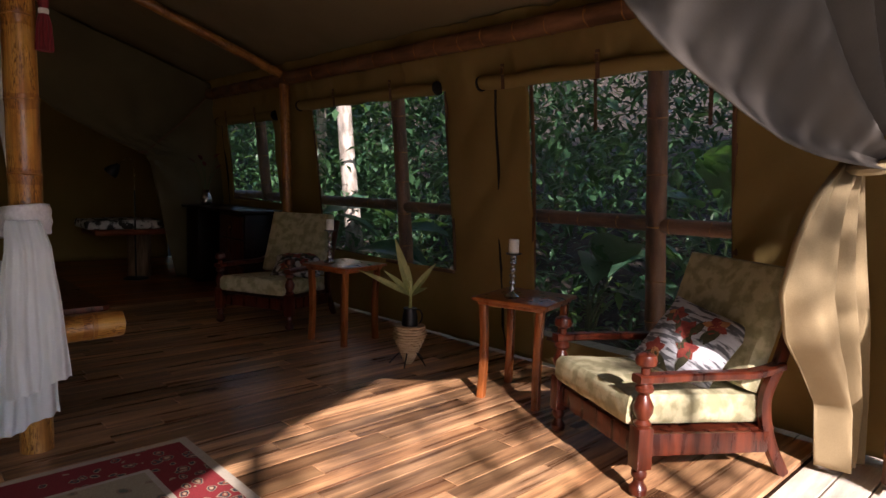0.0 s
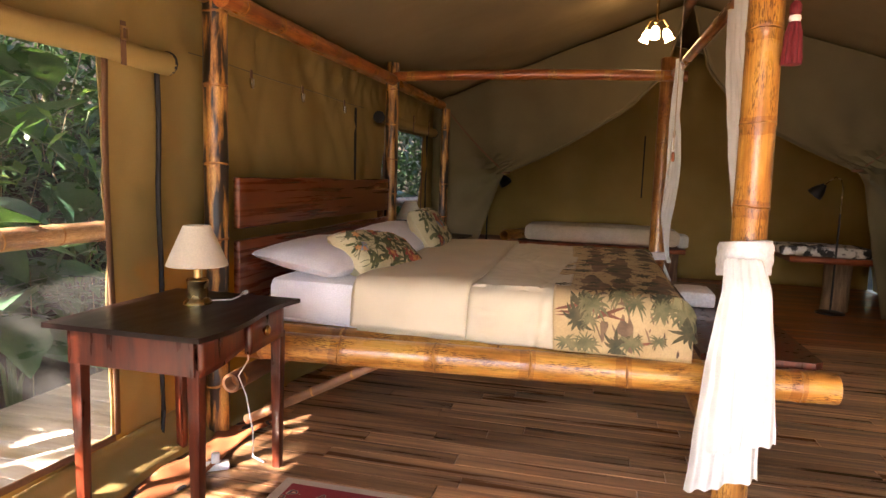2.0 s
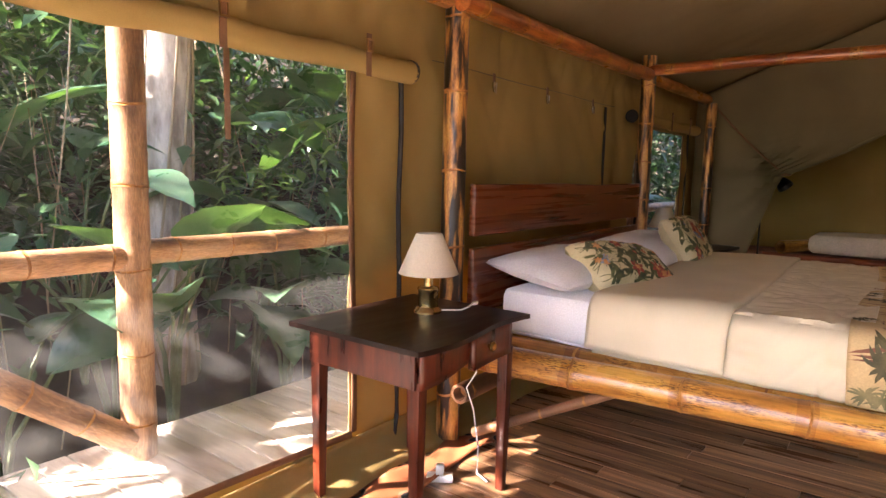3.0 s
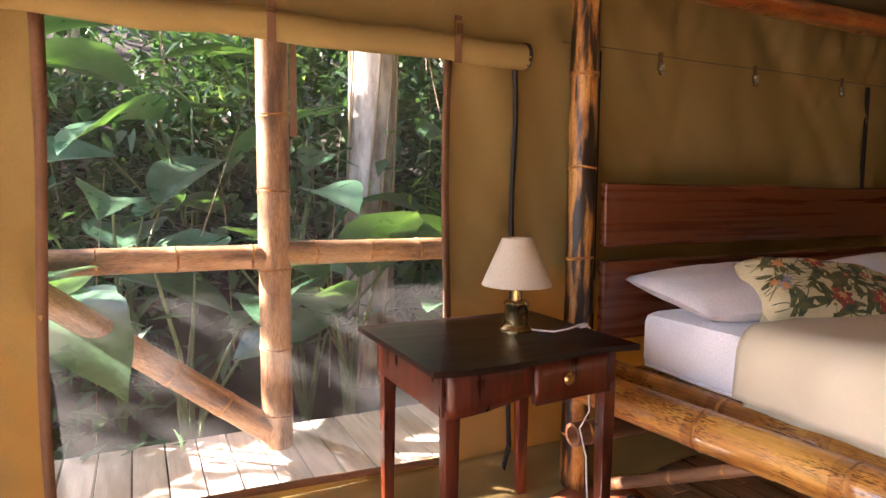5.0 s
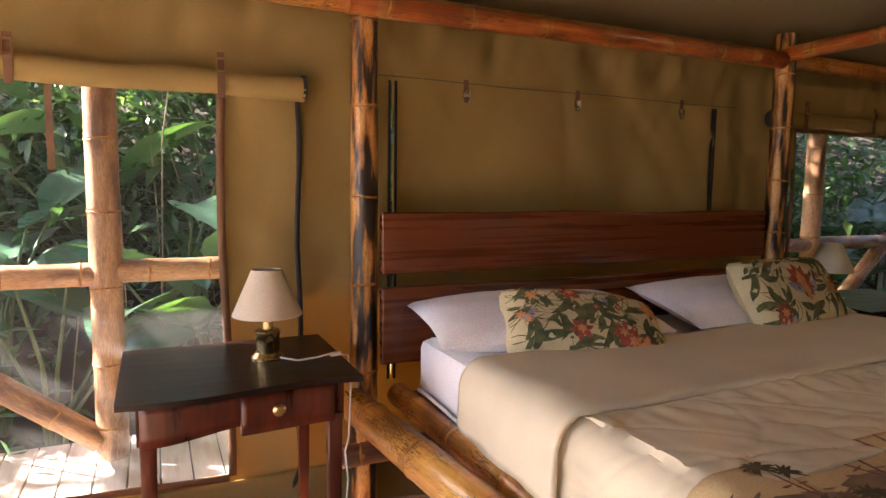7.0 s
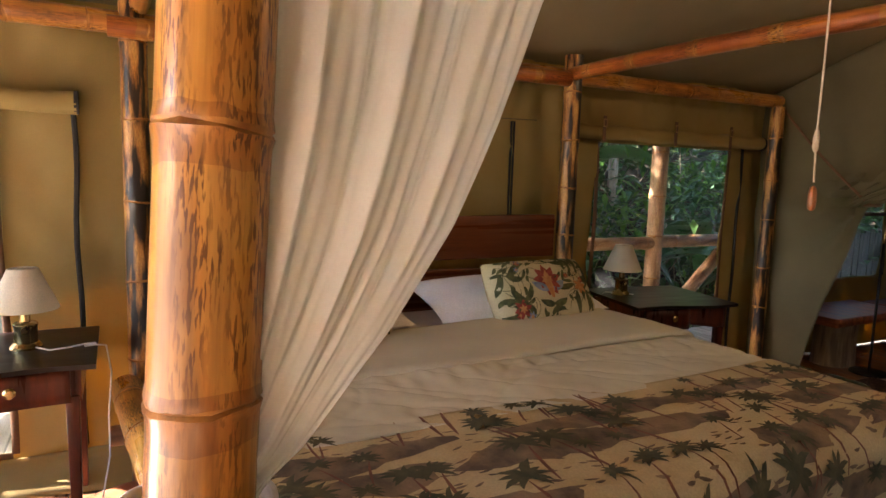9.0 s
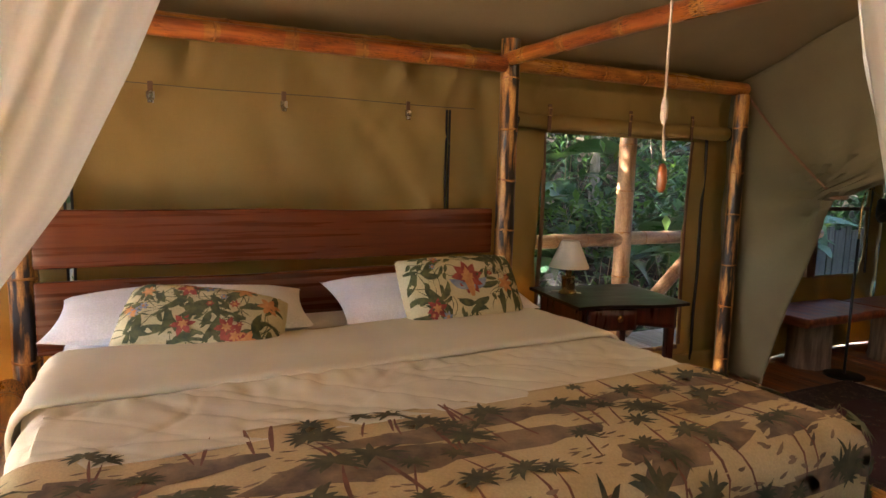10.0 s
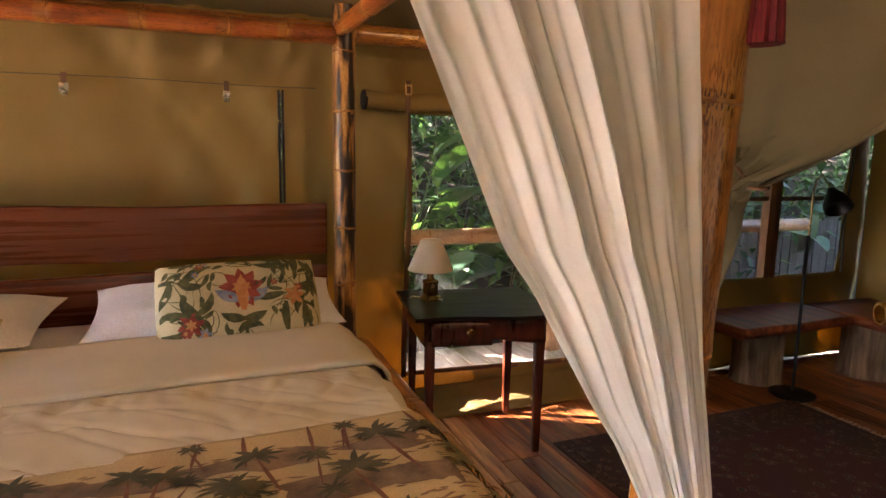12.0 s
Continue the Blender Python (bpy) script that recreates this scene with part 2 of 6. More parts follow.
PLANK_RED = mat("rear_floor_plank", (0.13, 0.034, 0.012), (0.44, 0.15, 0.042), 2.2, 0.34, 0.08, (0.7, 9, 9), 26, vary=0.35, coat=0.25, grain_range=(0.6, 1.35))
DECK = mat("sunlit_deck_board", (0.52, 0.44, 0.35), (0.70, 0.62, 0.52), 3, 0.8, 0.25, (1, 8, 8), 40, vary=0.12)
SLAB = mat("live_edge_slab", (0.13, 0.03, 0.011), (0.32, 0.09, 0.034), 3, 0.45, 0.1, (1, 7, 7), 40, coat=0.0, spec=0.3)
STUMP = mat("log_stump", (0.14, 0.085, 0.05), (0.34, 0.22, 0.13), 3, 0.75, 0.5, (9, 9, 1), 50)
SHEET = mat("white_cotton", (0.74, 0.74, 0.78), (0.82, 0.82, 0.85), 5, 0.85, 0.25, fine=160)
# Curtain white is tinted cool to offset the warm bounce light on it.
TULLE = mat("cooled_white_curtain_cloth", (0.86, 0.90, 0.90), (0.91, 0.95, 0.95), 4, 0.85, 0.06, fine=220, through_light=0.28, grain_range=(0.98, 1.02))
COVER = mat("beige_coverlet", (0.57, 0.50, 0.36), (0.64, 0.57, 0.42), 3, 0.62, 0.06, fine=420, grain_range=(0.96, 1.04))
PRINT_GROUND = mat("palm_print_ground", (0.46, 0.33, 0.16), (0.56, 0.42, 0.22), 6, 0.8, 0.15, fine=160)
FROND = mat("print_frond", (0.045, 0.045, 0.02), (0.11, 0.095, 0.045), 20, 0.8, 0.05, fine=200)
FROND_OLIVE = mat("print_olive_frond", (0.11, 0.11, 0.05), (0.22, 0.19, 0.09), 20, 0.8, 0.05, fine=200)
ISLAND = mat("print_island", (0.10, 0.065, 0.04), (0.27, 0.175, 0.10), 12, 0.8, 0.05, fine=120)
TRUNK_PRINT = mat("print_trunk", (0.13, 0.05, 0.03), (0.22, 0.09, 0.05), 20, 0.8, 0.05)
FLORAL_GROUND = mat("floral_cream_cloth", (0.52, 0.44, 0.25), (0.60, 0.52, 0.32), 7, 0.8, 0.2, fine=160)
PETAL = mat("print_petal_red", (0.22, 0.03, 0.025), (0.38, 0.08, 0.05), 30, 0.8, 0.05)
PETAL_ORANGE = mat("print_petal_orange", (0.5, 0.2, 0.06), (0.6, 0.3, 0.12), 30, 0.8, 0.05)
PETAL_BLUE = mat("print_petal_blue", (0.16, 0.2, 0.3), (0.3, 0.33, 0.4), 30, 0.8, 0.05)
LEAFPRINT = mat("print_leaf_olive", (0.04, 0.05, 0.02), (0.12, 0.125, 0.045), 30, 0.8, 0.05)
UPHOLSTERY = mat("green_beige_damask", (0.33, 0.30, 0.16), (0.52, 0.47, 0.28), 16, 0.85, 0.3, fine=240, sharp=(0.42, 0.56))
SCATTER_GREY = mat("grey_striped_cotton", (0.12, 0.12, 0.13), (0.62, 0.62, 0.64), 9, 0.85, 0.1, (1, 5, 1), sharp=(0.44, 0.52))
SCATTER_DARK = mat("black_white_cotton", (0.02, 0.02, 0.02), (0.6, 0.58, 0.55), 11, 0.85, 0.1, sharp=(0.46, 0.54))
BRASS = mat("aged_brass", (0.42, 0.30, 0.13), (0.58, 0.43, 0.20), 9, 0.26, 0.03, metal=1.0)
SHADE = mat("cream_lampshade", (0.72, 0.65, 0.52), (0.78, 0.71, 0.58), 5, 0.8, 0.1, fine=250, through_light=0.35)
WHITEPLASTIC = plain("white_plastic", (0.75, 0.75, 0.73), 0.4)
WAX = plain("candle_wax", (0.82, 0.8, 0.76), 0.5)
GLASSY = mat("cut_glass_silver", (0.45, 0.45, 0.47), (0.75, 0.75, 0.77), 20, 0.12, 0.05, metal=0.9)
IRON = plain("black_iron", (0.012, 0.012, 0.013), 0.45, 0.4)
BASKET = mat("woven_pale_basket", (0.42, 0.28, 0.14), (0.6, 0.44, 0.26), 14, 0.8, 0.4, (1, 1, 6))
TASSEL = mat("wine_red_tassel", (0.10, 0.006, 0.010), (0.20, 0.014, 0.02), 20, 0.8, 0.3, (10, 10, 1))
ROPE = plain("pale_cord", (0.55, 0.45, 0.33), 0.85)
RUG_EDGE = plain("rug_cream_edge", (0.52, 0.45, 0.35), 0.9, bump=0.3)
RUG_RED = figured("rug_red_border", (0.32, 0.025, 0.028), [(0.62, 0.5, 0.32), (0.42, 0.12, 0.06), (0.06, 0.05, 0.06), (0.5, 0.4, 0.26)], 17)
RUG_CREAM = figured("rug_cream_field", (0.55, 0.46, 0.30), [(0.3, 0.05, 0.04), (0.5, 0.3, 0.2), (0.2, 0.22, 0.16), (0.42, 0.3, 0.2)], 11)
RUG_DARK = figured("rug_dark_field", (0.075, 0.014, 0.016), [(0.22, 0.12, 0.07), (0.14, 0.03, 0.03), (0.03, 0.025, 0.03), (0.16, 0.08, 0.05)], 15)
RUG_DARK_EDGE = figured("rug_dark_border", (0.05, 0.018, 0.016), [(0.26, 0.17, 0.1), (0.1, 0.04, 0.03), (0.02, 0.02, 0.02), (0.2, 0.1, 0.06)], 24)
BATIK = figured("orange_black_cloth", (0.40, 0.12, 0.035), [(0.5, 0.28, 0.14), (0.36, 0.10, 0.03), (0.015, 0.01, 0.01), (0.42, 0.2, 0.1)], 7)
MATTRESS = mat("peach_mattress_cloth", (0.62, 0.52, 0.42), (0.70, 0.60, 0.50), 5, 0.85, 0.2)
TOWEL = mat("white_towelling", (0.72, 0.72, 0.74), (0.8, 0.8, 0.82), 9, 0.9, 0.4)
BARK = mat("tree_bark", (0.22, 0.18, 0.14), (0.56, 0.50, 0.43), 4, 0.85, 0.6, (3, 3, 1), 30)
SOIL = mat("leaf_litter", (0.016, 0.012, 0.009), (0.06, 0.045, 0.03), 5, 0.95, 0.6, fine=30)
LEAF_BIG = mat("broad_leaf", (0.03, 0.09, 0.05), (0.08, 0.16, 0.09), 5, 0.30, 0.15, (1, 1, 1), 40, through_light=0.14,
               light_colour=(0.16, 0.38, 0.05), vary=0.3)
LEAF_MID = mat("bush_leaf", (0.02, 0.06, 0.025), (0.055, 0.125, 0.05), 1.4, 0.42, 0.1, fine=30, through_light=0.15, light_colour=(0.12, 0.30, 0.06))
# Lighter copy of the bush leaf, with sunlight put into its green.
LEAF_SUNLIT = mat("sunlit_tone_bush_leaf", (0.03, 0.085, 0.022), (0.085, 0.18, 0.05), 1.4, 0.45, 0.1, fine=30, through_light=0.35, light_colour=(0.28, 0.5, 0.08))
STEM = plain("green_stem", (0.10, 0.15, 0.06), 0.6)
LIANA = plain("dry_liana", (0.36, 0.28, 0.18), 0.8)
FENCE = mat("grey_fence_board", (0.06, 0.055, 0.05), (0.13, 0.12, 0.11), 4, 0.85, 0.3, (8, 8, 1))
PLANT_LEAF = mat("pale_plant_leaf", (0.24, 0.28, 0.08), (0.46, 0.46, 0.18), 7, 0.5, 0.1, through_light=0.3)


# ---- building helpers ----
def part(name, bm, material, parent=None, label="", smooth=True, matrix=None):
    """Links a bmesh as one mesh object, under a thing or a part."""
    me = bpy.data.meshes.new(name)
    bm.to_mesh(me)
    bm.free()
    me.materials.append(material)
    ob = new(name, me)
    if matrix is not None:
        ob.matrix_basis = matrix
    if parent is not None:
        ob.parent = parent
    if label:
        ob["label"] = label
    if smooth:
        for p in me.polygons:
            p.use_smooth = True
        me.set_sharp_from_angle(angle=radians(38))
    return ob


def thing(name, m, label, category, group="", kind=""):
    ob = new(name)
    ob.matrix_basis = m
    return tagged(ob, label, category, group, kind)


def box(bm, centre, size, rot=(0, 0, 0), bevel=0.0, taper=1.0):
    got = bmesh.ops.create_cube(bm, size=1.0)
    vs = got["verts"]
    for v in vs:
        if v.co.z < 0 and taper != 1.0:
            v.co.x *= taper
            v.co.y *= taper
        v.co = Vector((v.co.x * size[0], v.co.y * size[1], v.co.z * size[2]))
    if bevel:
        es = list({e for v in vs for e in v.link_edges})
        out = bmesh.ops.bevel(bm, geom=es, offset=bevel, segments=2, affect="EDGES", profile=0.5)
        vs = list({v for f in out["faces"] for v in f.verts} | {v for v in vs if v.is_valid})
    m = Matrix.Translation(centre) @ Euler([radians(a) for a in rot]).to_matrix().to_4x4()
    bmesh.ops.transform(bm, matrix=m, verts=vs)
    return bm


def boxed(centre, size, rot=(0, 0, 0), bevel=0.0, taper=1.0):
    return box(bmesh.new(), centre, size, rot, bevel, taper)


def lathe(profile, seg=16, m=None, bm=None, caps=True):
    """Turns a list of (radius, height) round z."""
    bm = bm or bmesh.new()
    rings = []
    for r, z in profile:
        ring = []
        for k in range(seg):
            a = 2 * math.pi * k / seg
            co = Vector((r * math.cos(a), r * math.sin(a), z))
            ring.append(bm.verts.new(m @ co if m else co))
        rings.append(ring)
    for a, b in zip(rings, rings[1:]):
        for k in range(seg):
            bm.faces.new((a[k], a[(k + 1) % seg], b[(k + 1) % seg], b[k]))
    if caps:
        bm.faces.new(list(reversed(rings[0])))
        bm.faces.new(rings[-1])
    return bm


def tube(points, r, seg=8, bm=None):
    """A round tube along a polyline; r is a number or one per point."""
    bm = bm or bmesh.new()
    pts = [Vector(p) for p in points]
    rs = r if isinstance(r, (list, tuple)) else [r] * len(pts)
    rings, up = [], Vector((0.13, 0.31, 0.94))
    for i, p in enumerate(pts):
        d = (pts[min(i + 1, len(pts) - 1)] - pts[max(i - 1, 0)]).normalized()
        a = d.cross(up)
        if a.length < 0.05:
            a = d.cross(Vector((1, 0, 0)))
        a.normalize()
        b = d.cross(a)
        rings.append([bm.verts.new(p + rs[i] * (math.cos(t) * a + math.sin(t) * b))
                      for t in (2 * math.pi * k / seg for k in range(seg))])
    for a, b in zip(rings, rings[1:]):
        for k in range(seg):
            bm.faces.new((a[k], a[(k + 1) % seg], b[(k + 1) % seg], b[k]))
    bm.faces.new(list(reversed(rings[0])))
    bm.faces.new(rings[-1])
    bmesh.ops.recalc_face_normals(bm, faces=bm.faces)
    return bm


def grid(nu, nv, f, bm=None, skip=None):
    """A sheet f(u, v), u and v from 0 to 1."""
    bm = bm or bmesh.new()
    vs = [[bm.verts.new(f(i / nu, j / nv)) for j in range(nv + 1)] for i in range(nu + 1)]
    for i in range(nu):
        for j in range(nv):
            if skip and skip((i + 0.5) / nu, (j + 0.5) / nv):
                continue
            bm.faces.new((vs[i][j], vs[i + 1][j], vs[i + 1][j + 1], vs[i][j + 1]))
    return bm


def thick(ob, t):
    md = ob.modifiers.new("thickness", "SOLIDIFY")
    md.thickness, md.offset = t, 0.0
    return ob


def align(p0, p1):
    """The pose whose z runs from p0 to p1."""
    d = Vector(p1) - Vector(p0)
    return Matrix.Translation(p0) @ d.to_track_quat("Z", "Y").to_matrix().to_4x4()


def bamboo(name, p0, p1, r, material, parent=None, step=0.27, seed=0, label="", taper=0.97, hollow=False, seg=18, bow=0.0, nodes=None):
    """One bamboo culm with swollen nodes."""
    rng = random.Random(seed)
    L = (Vector(p1) - Vector(p0)).length
    prof, z, at_z = [(r, 0.0)], rng.uniform(0.3, 0.9) * step, []
    while nodes is None and z < L - 0.03:
        at_z.append(z)
        z += step * rng.uniform(0.85, 1.18)
    for z in nodes or at_z:
        rr = r * (1 + (taper - 1) * z / L)
        prof += [(rr * 0.985, z - 0.045), (rr * 1.0, z - 0.018), (rr * 1.05, z - 0.005), (rr * 0.992, z), (rr * 1.035, z + 0.005),
                 (rr * 1.0, z + 0.02)]
    prof.append((r * taper, L))
    if hollow:
        prof += [(r * taper * 0.72, L), (r * taper * 0.7, L - 0.06)]
    bm = lathe(prof, seg)
    ph = rng.uniform(0, 6.28)
    for v in bm.verts:
        k = bow * math.sin(math.pi * v.co.z / L)
        v.co.x += k * math.cos(ph) + 0.012 * r * math.sin(v.co.z * 9 + ph)
        v.co.y += k * math.sin(ph)
        if 0.02 < v.co.z < L - 0.02:
            v.co.z += 0.0035 * math.sin(2 * math.atan2(v.co.y, v.co.x) + ph + 7 * v.co.z) + 0.0025 * rng.uniform(-1, 1)
    for f in bm.faces:
        zc = f.calc_center_median().z
        if any(-0.0075 < zc - z < 0.0075 for z in nodes or at_z) or (hollow and zc > L - 0.065 and f.normal.length and math.hypot(f.calc_center_median().x, f.calc_center_median().y) < r * 0.9):
            f.material_index = 1
        elif any(-0.05 < zc - z < 0.024 for z in nodes or at_z) and material in (BAMBOO, BAMBOO_PALE, BAMBOO_RED):
            f.material_index = 2
    ob = part(name, bm, material, parent, label, matrix=align(p0, p1))
    ob.data.materials.append(NODE)
    ob.data.materials.append(BAMBOO_BAND)
    return ob


def turn_to(a):
    return Euler((0, 0, radians(a))).to_matrix().to_4x4()
WORLD_FRAME = set()


def rooted(name, loc, label, category, group="", kind=""):
    """A thing whose parts are given in world coordinates, with its origin at its base."""
    ob = thing(name, Matrix.Translation(loc), label, category, group, kind)
    WORLD_FRAME.add(ob.name)
    return ob


def piece(name, bm, material, parent, label="", smooth=True, matrix=None):
    """A part given in world coordinates under a rooted thing."""
    ob = part(name, bm, material, None, label, smooth, matrix)
    ob.parent = parent
    ob.matrix_parent_inverse = Matrix.Translation(parent.location).inverted()
    return ob


def culm(name, p0, p1, r, material, parent, **more):
    ob = bamboo(name, p0, p1, r, material, None, **more)
    ob.parent = parent
    ob.matrix_parent_inverse = Matrix.Translation(parent.location).inverted()
    return ob


# ---- structure: tent shell ----
XL, XR, YF, YB, RIDGE, ZR = -1.62, 3.66, 2.42, 11.45, 1.02, 3.08
EAVE_L, EAVE_R = 2.09, 2.24


def structure(name, bm, material, label, category, t=0.0, smooth=True):
    ob = part(name, bm, material, None, "", smooth)
    if t:
        thick(ob, t)
    return tagged(ob, label, category, kind="structure")


LEAN = 0.11  # the east side leans inwards, metres per metre of height


def side_wall(name, x, y0, y1, z1, holes, label, material, lean=0.0):
    """A canvas wall along y with true openings, softly creased."""
    ys = sorted({y0, y1, *(h[i] for h in holes for i in (0, 1)), *np.arange(y0, y1, 0.035).round(3).tolist()})
    zs = sorted({0.0, z1, *(h[i] for h in holes for i in (2, 3)), *np.arange(0, z1, 0.036).round(3).tolist()})
    bm = bmesh.new()

    def at(y, z):
        n = noise.noise(Vector((y * 2.2, z * 0.9, x))) * 0.012 + 0.006 * math.sin(9 * y + 5 * z)
        if z > 1.78:
            n += -0.012 * min(1.0, (z - 1.78) * 8) + 0.034 * noise.noise(Vector((y * 10 - z * 3, z * 2.0, 2.0))) * min(1.0, (z - 1.78) * 8)
        n += 0.028 * noise.noise(Vector((y * 5 + z * 3, z * 1.2 - y, 6.0))) - 0.014
        n += 0.011 * max(0.0, 1 - abs(noise.noise(Vector((y * 2.6 + z * 2.1, z * 0.45, 9.0 + x)))) / 0.13)
        n -= 0.008 * max(0.0, 1 - abs(noise.noise(Vector((y * 3.4 - z * 1.2, z * 0.6, 3.0 + x)))) / 0.10)
        return Vector((x + n - lean * (z - 0.5), y, z))
    vs = {(i, j): bm.verts.new(at(y, z)) for i, y in enumerate(ys) for j, z in enumerate(zs)}
    for i in range(len(ys) - 1):
        for j in range(len(zs) - 1):
            cy, cz = (ys[i] + ys[i + 1]) / 2, (zs[j] + zs[j + 1]) / 2
            if any(a < cy < b and c < cz < d for a, b, c, d in holes):
                continue
            bm.faces.new((vs[i, j], vs[i + 1, j], vs[i + 1, j + 1], vs[i, j + 1]))
    for v in [v for v in bm.verts if not v.link_faces]:
        bm.verts.remove(v)
    return structure(name, bm, material, label, "wall", 0.006)


W1 = (3.27, 4.55, 0.17, 1.68)
W3 = (7.75, 9.01, 0.22, 1.68)
W4 = (9.95, 11.22, 0.64, 1.63)
R1 = (3.24, 4.56, 0.19, 1.87)
R2 = (5.35, 7.20, 0.54, 1.89)
R3 = (7.95, 9.08, 0.95, 1.83)
SLITS = [(5.222, 5.238, 0.50, 1.76), (7.087, 7.094, 0.98, 1.76)]
side_wall("wall_west", XL, YF, YB, EAVE_L + 0.1, [W1, W3, W4, *SLITS], "tan canvas tent wall with roll-up window openings", CANVAS)
side_wall("wall_east", XR, YF, YB, EAVE_R + 0.1, [R1, R2, R3], "tan canvas tent wall with roll-up window openings", CANVAS, LEAN)


def roof_z(x):
    if x < XL:
        return EAVE_L - 0.13 * (XL - x)
    if x > XR:
        return EAVE_R - 0.13 * (x - XR)
    return EAVE_L + (ZR - EAVE_L) * (x - XL) / (RIDGE - XL) if x < RIDGE else EAVE_R + (ZR - EAVE_R) * (XR - x) / (XR - RIDGE)


def slope(name, xa, xb, label):
    def f(u, v):
        x, y = xa + (xb - xa) * u, YF - 1.75 + (YB + 0.3 - YF + 1.75) * v
        sag = 0.035 * math.sin(math.pi * u) * (0.6 + 0.4 * math.sin(3.4 * y)) + 0.02 * noise.noise(Vector((x * 1.5, y * 1.3, 3)))
        sag += 0.012 * max(0.0, 1 - abs(noise.noise(Vector((x * 0.7 + y * 0.5, y * 3.1 - x * 0.8, 6)))) / 0.12)
        return (x, y, roof_z(x) + 0.06 - sag)
    return structure(name, grid(40, 190, f), CANVAS_ROOF, label, "ceiling", 0.008)


slope("ceiling_west", XL - 0.9, RIDGE, "sloping khaki canvas tent roof lining")
slope("ceiling_east", RIDGE, XR + 0.6, "sloping khaki canvas tent roof lining")


def gable(name, y, label, opening=None, material=CANVAS):
    def f(u, v):
        x = XL + (XR - XL) * u
        return (x, y + 0.012 * noise.noise(Vector((x * 2, v * 3, y))), (roof_z(x) + 0.03) * v)

    def gap(u, v):
        x = XL + (XR - XL) * u
        return bool(opening) and opening[0] < x < opening[1] and (roof_z(x) + 0.03) * v < opening[2]
    return structure(name, grid(44, 30, f, skip=gap), material, label, "wall", 0.006)


gable("wall_north", YB, "tan canvas gable wall closing the rear of the tent", None, CANVAS)
gable("wall_south", YF, "tan canvas gable with a wide tied-open entrance", (-1.2, 3.25, 2.25))

# slits in the rear gable read as dark zips
for x in (0.82, 1.17):
    ob = part("zip_strip", boxed((x, YB - 0.012, 1.48), (0.018, 0.006, 0.84)), ZIP)
    tagged(ob, "black zip tape on the rear canvas wall", "zip", "zips", "structure")

ground_bm = bmesh.new()


def lie(x, y):
    """The height of the forest ground: flat under the tent, a bank to the west, a gentle rise to the east."""
    z = -0.55
    if x < -3.4:
        z += min(26.0, (-3.4 - x) * 0.62) + 0.12 * noise.noise(Vector((x * 0.8, y * 0.8, 0)))
    if x > 6.5:
        z += min(14.0, (x - 6.5) * 0.35)
    if y > 14:
        z += min(12.0, (y - 14) * 0.4)
    return z


def axis(a, b):
    out = list(np.arange(a, b, 0.9))
    return [-400, -150, -60, -30] + out + [30, 60, 150, 400]


gx = axis(-16, 16)
gv = [[ground_bm.verts.new((x, y, lie(x, y))) for y in axis(-14, 22)[0:4] + list(np.arange(-14, 24, 0.9)) + [30, 60, 150, 400]] for x in gx]
for a, b in zip(gv, gv[1:]):
    for k in range(len(a) - 1):
        ground_bm.faces.new((a[k], b[k], b[k + 1], a[k + 1]))
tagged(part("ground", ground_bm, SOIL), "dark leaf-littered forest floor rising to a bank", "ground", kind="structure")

# sub-floor below the planks
structure("floor", boxed((1.02, 7.12, -0.049), (5.3, 8.72, 0.04)), DARKWOOD, "dark joists and boards beneath the plank floor", "floor", smooth=False)


# ---- eave beams, wall posts, rafters ----
def pole_thing(name, p0, p1, r, material, label, category, seed, group="", step=0.3):
    ob = bamboo(name, p0, p1, r, material, None, step, seed)
    return tagged(ob, label, category, group)


pole_thing("eave_beam", (-1.5, YF - 0.3, 2.03), (-1.5, 9.42, 2.05), 0.048, BAMBOO, "varnished bamboo eave beam along the canvas wall", "beam", 3, "eave beams")
pole_thing("eave_beam", (-1.5, 9.5, 2.02), (-1.5, YB - 0.1, 2.03), 0.045, BAMBOO, "varnished bamboo eave beam along the canvas wall", "beam", 4, "eave beams")
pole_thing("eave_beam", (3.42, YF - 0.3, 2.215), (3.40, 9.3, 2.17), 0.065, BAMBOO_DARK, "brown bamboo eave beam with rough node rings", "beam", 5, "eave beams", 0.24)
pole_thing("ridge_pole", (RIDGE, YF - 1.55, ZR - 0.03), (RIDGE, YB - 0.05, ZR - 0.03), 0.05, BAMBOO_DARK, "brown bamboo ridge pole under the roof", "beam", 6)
pole_thing("wall_post", (-1.43, 9.26, 0.0), (-1.43, 9.26, 2.0), 0.05, BAMBOO_SCORCHED, "varnished bamboo post beside the rear curtain", "post", 8, "wall posts", 0.33)
pole_thing("wall_post", (3.50, 7.60, 0.0), (3.40, 7.56, 2.13), 0.052, BAMBOO, "varnished bamboo post between two windows", "post", 9, "wall posts", 0.33)
pole_thing("rafter", (3.42, 7.56, 2.20), (RIDGE + 0.04, 7.56, ZR - 0.1), 0.045, BAMBOO, "bamboo rafter sloping from post to ridge", "rafter", 10, "rafters", 0.34)


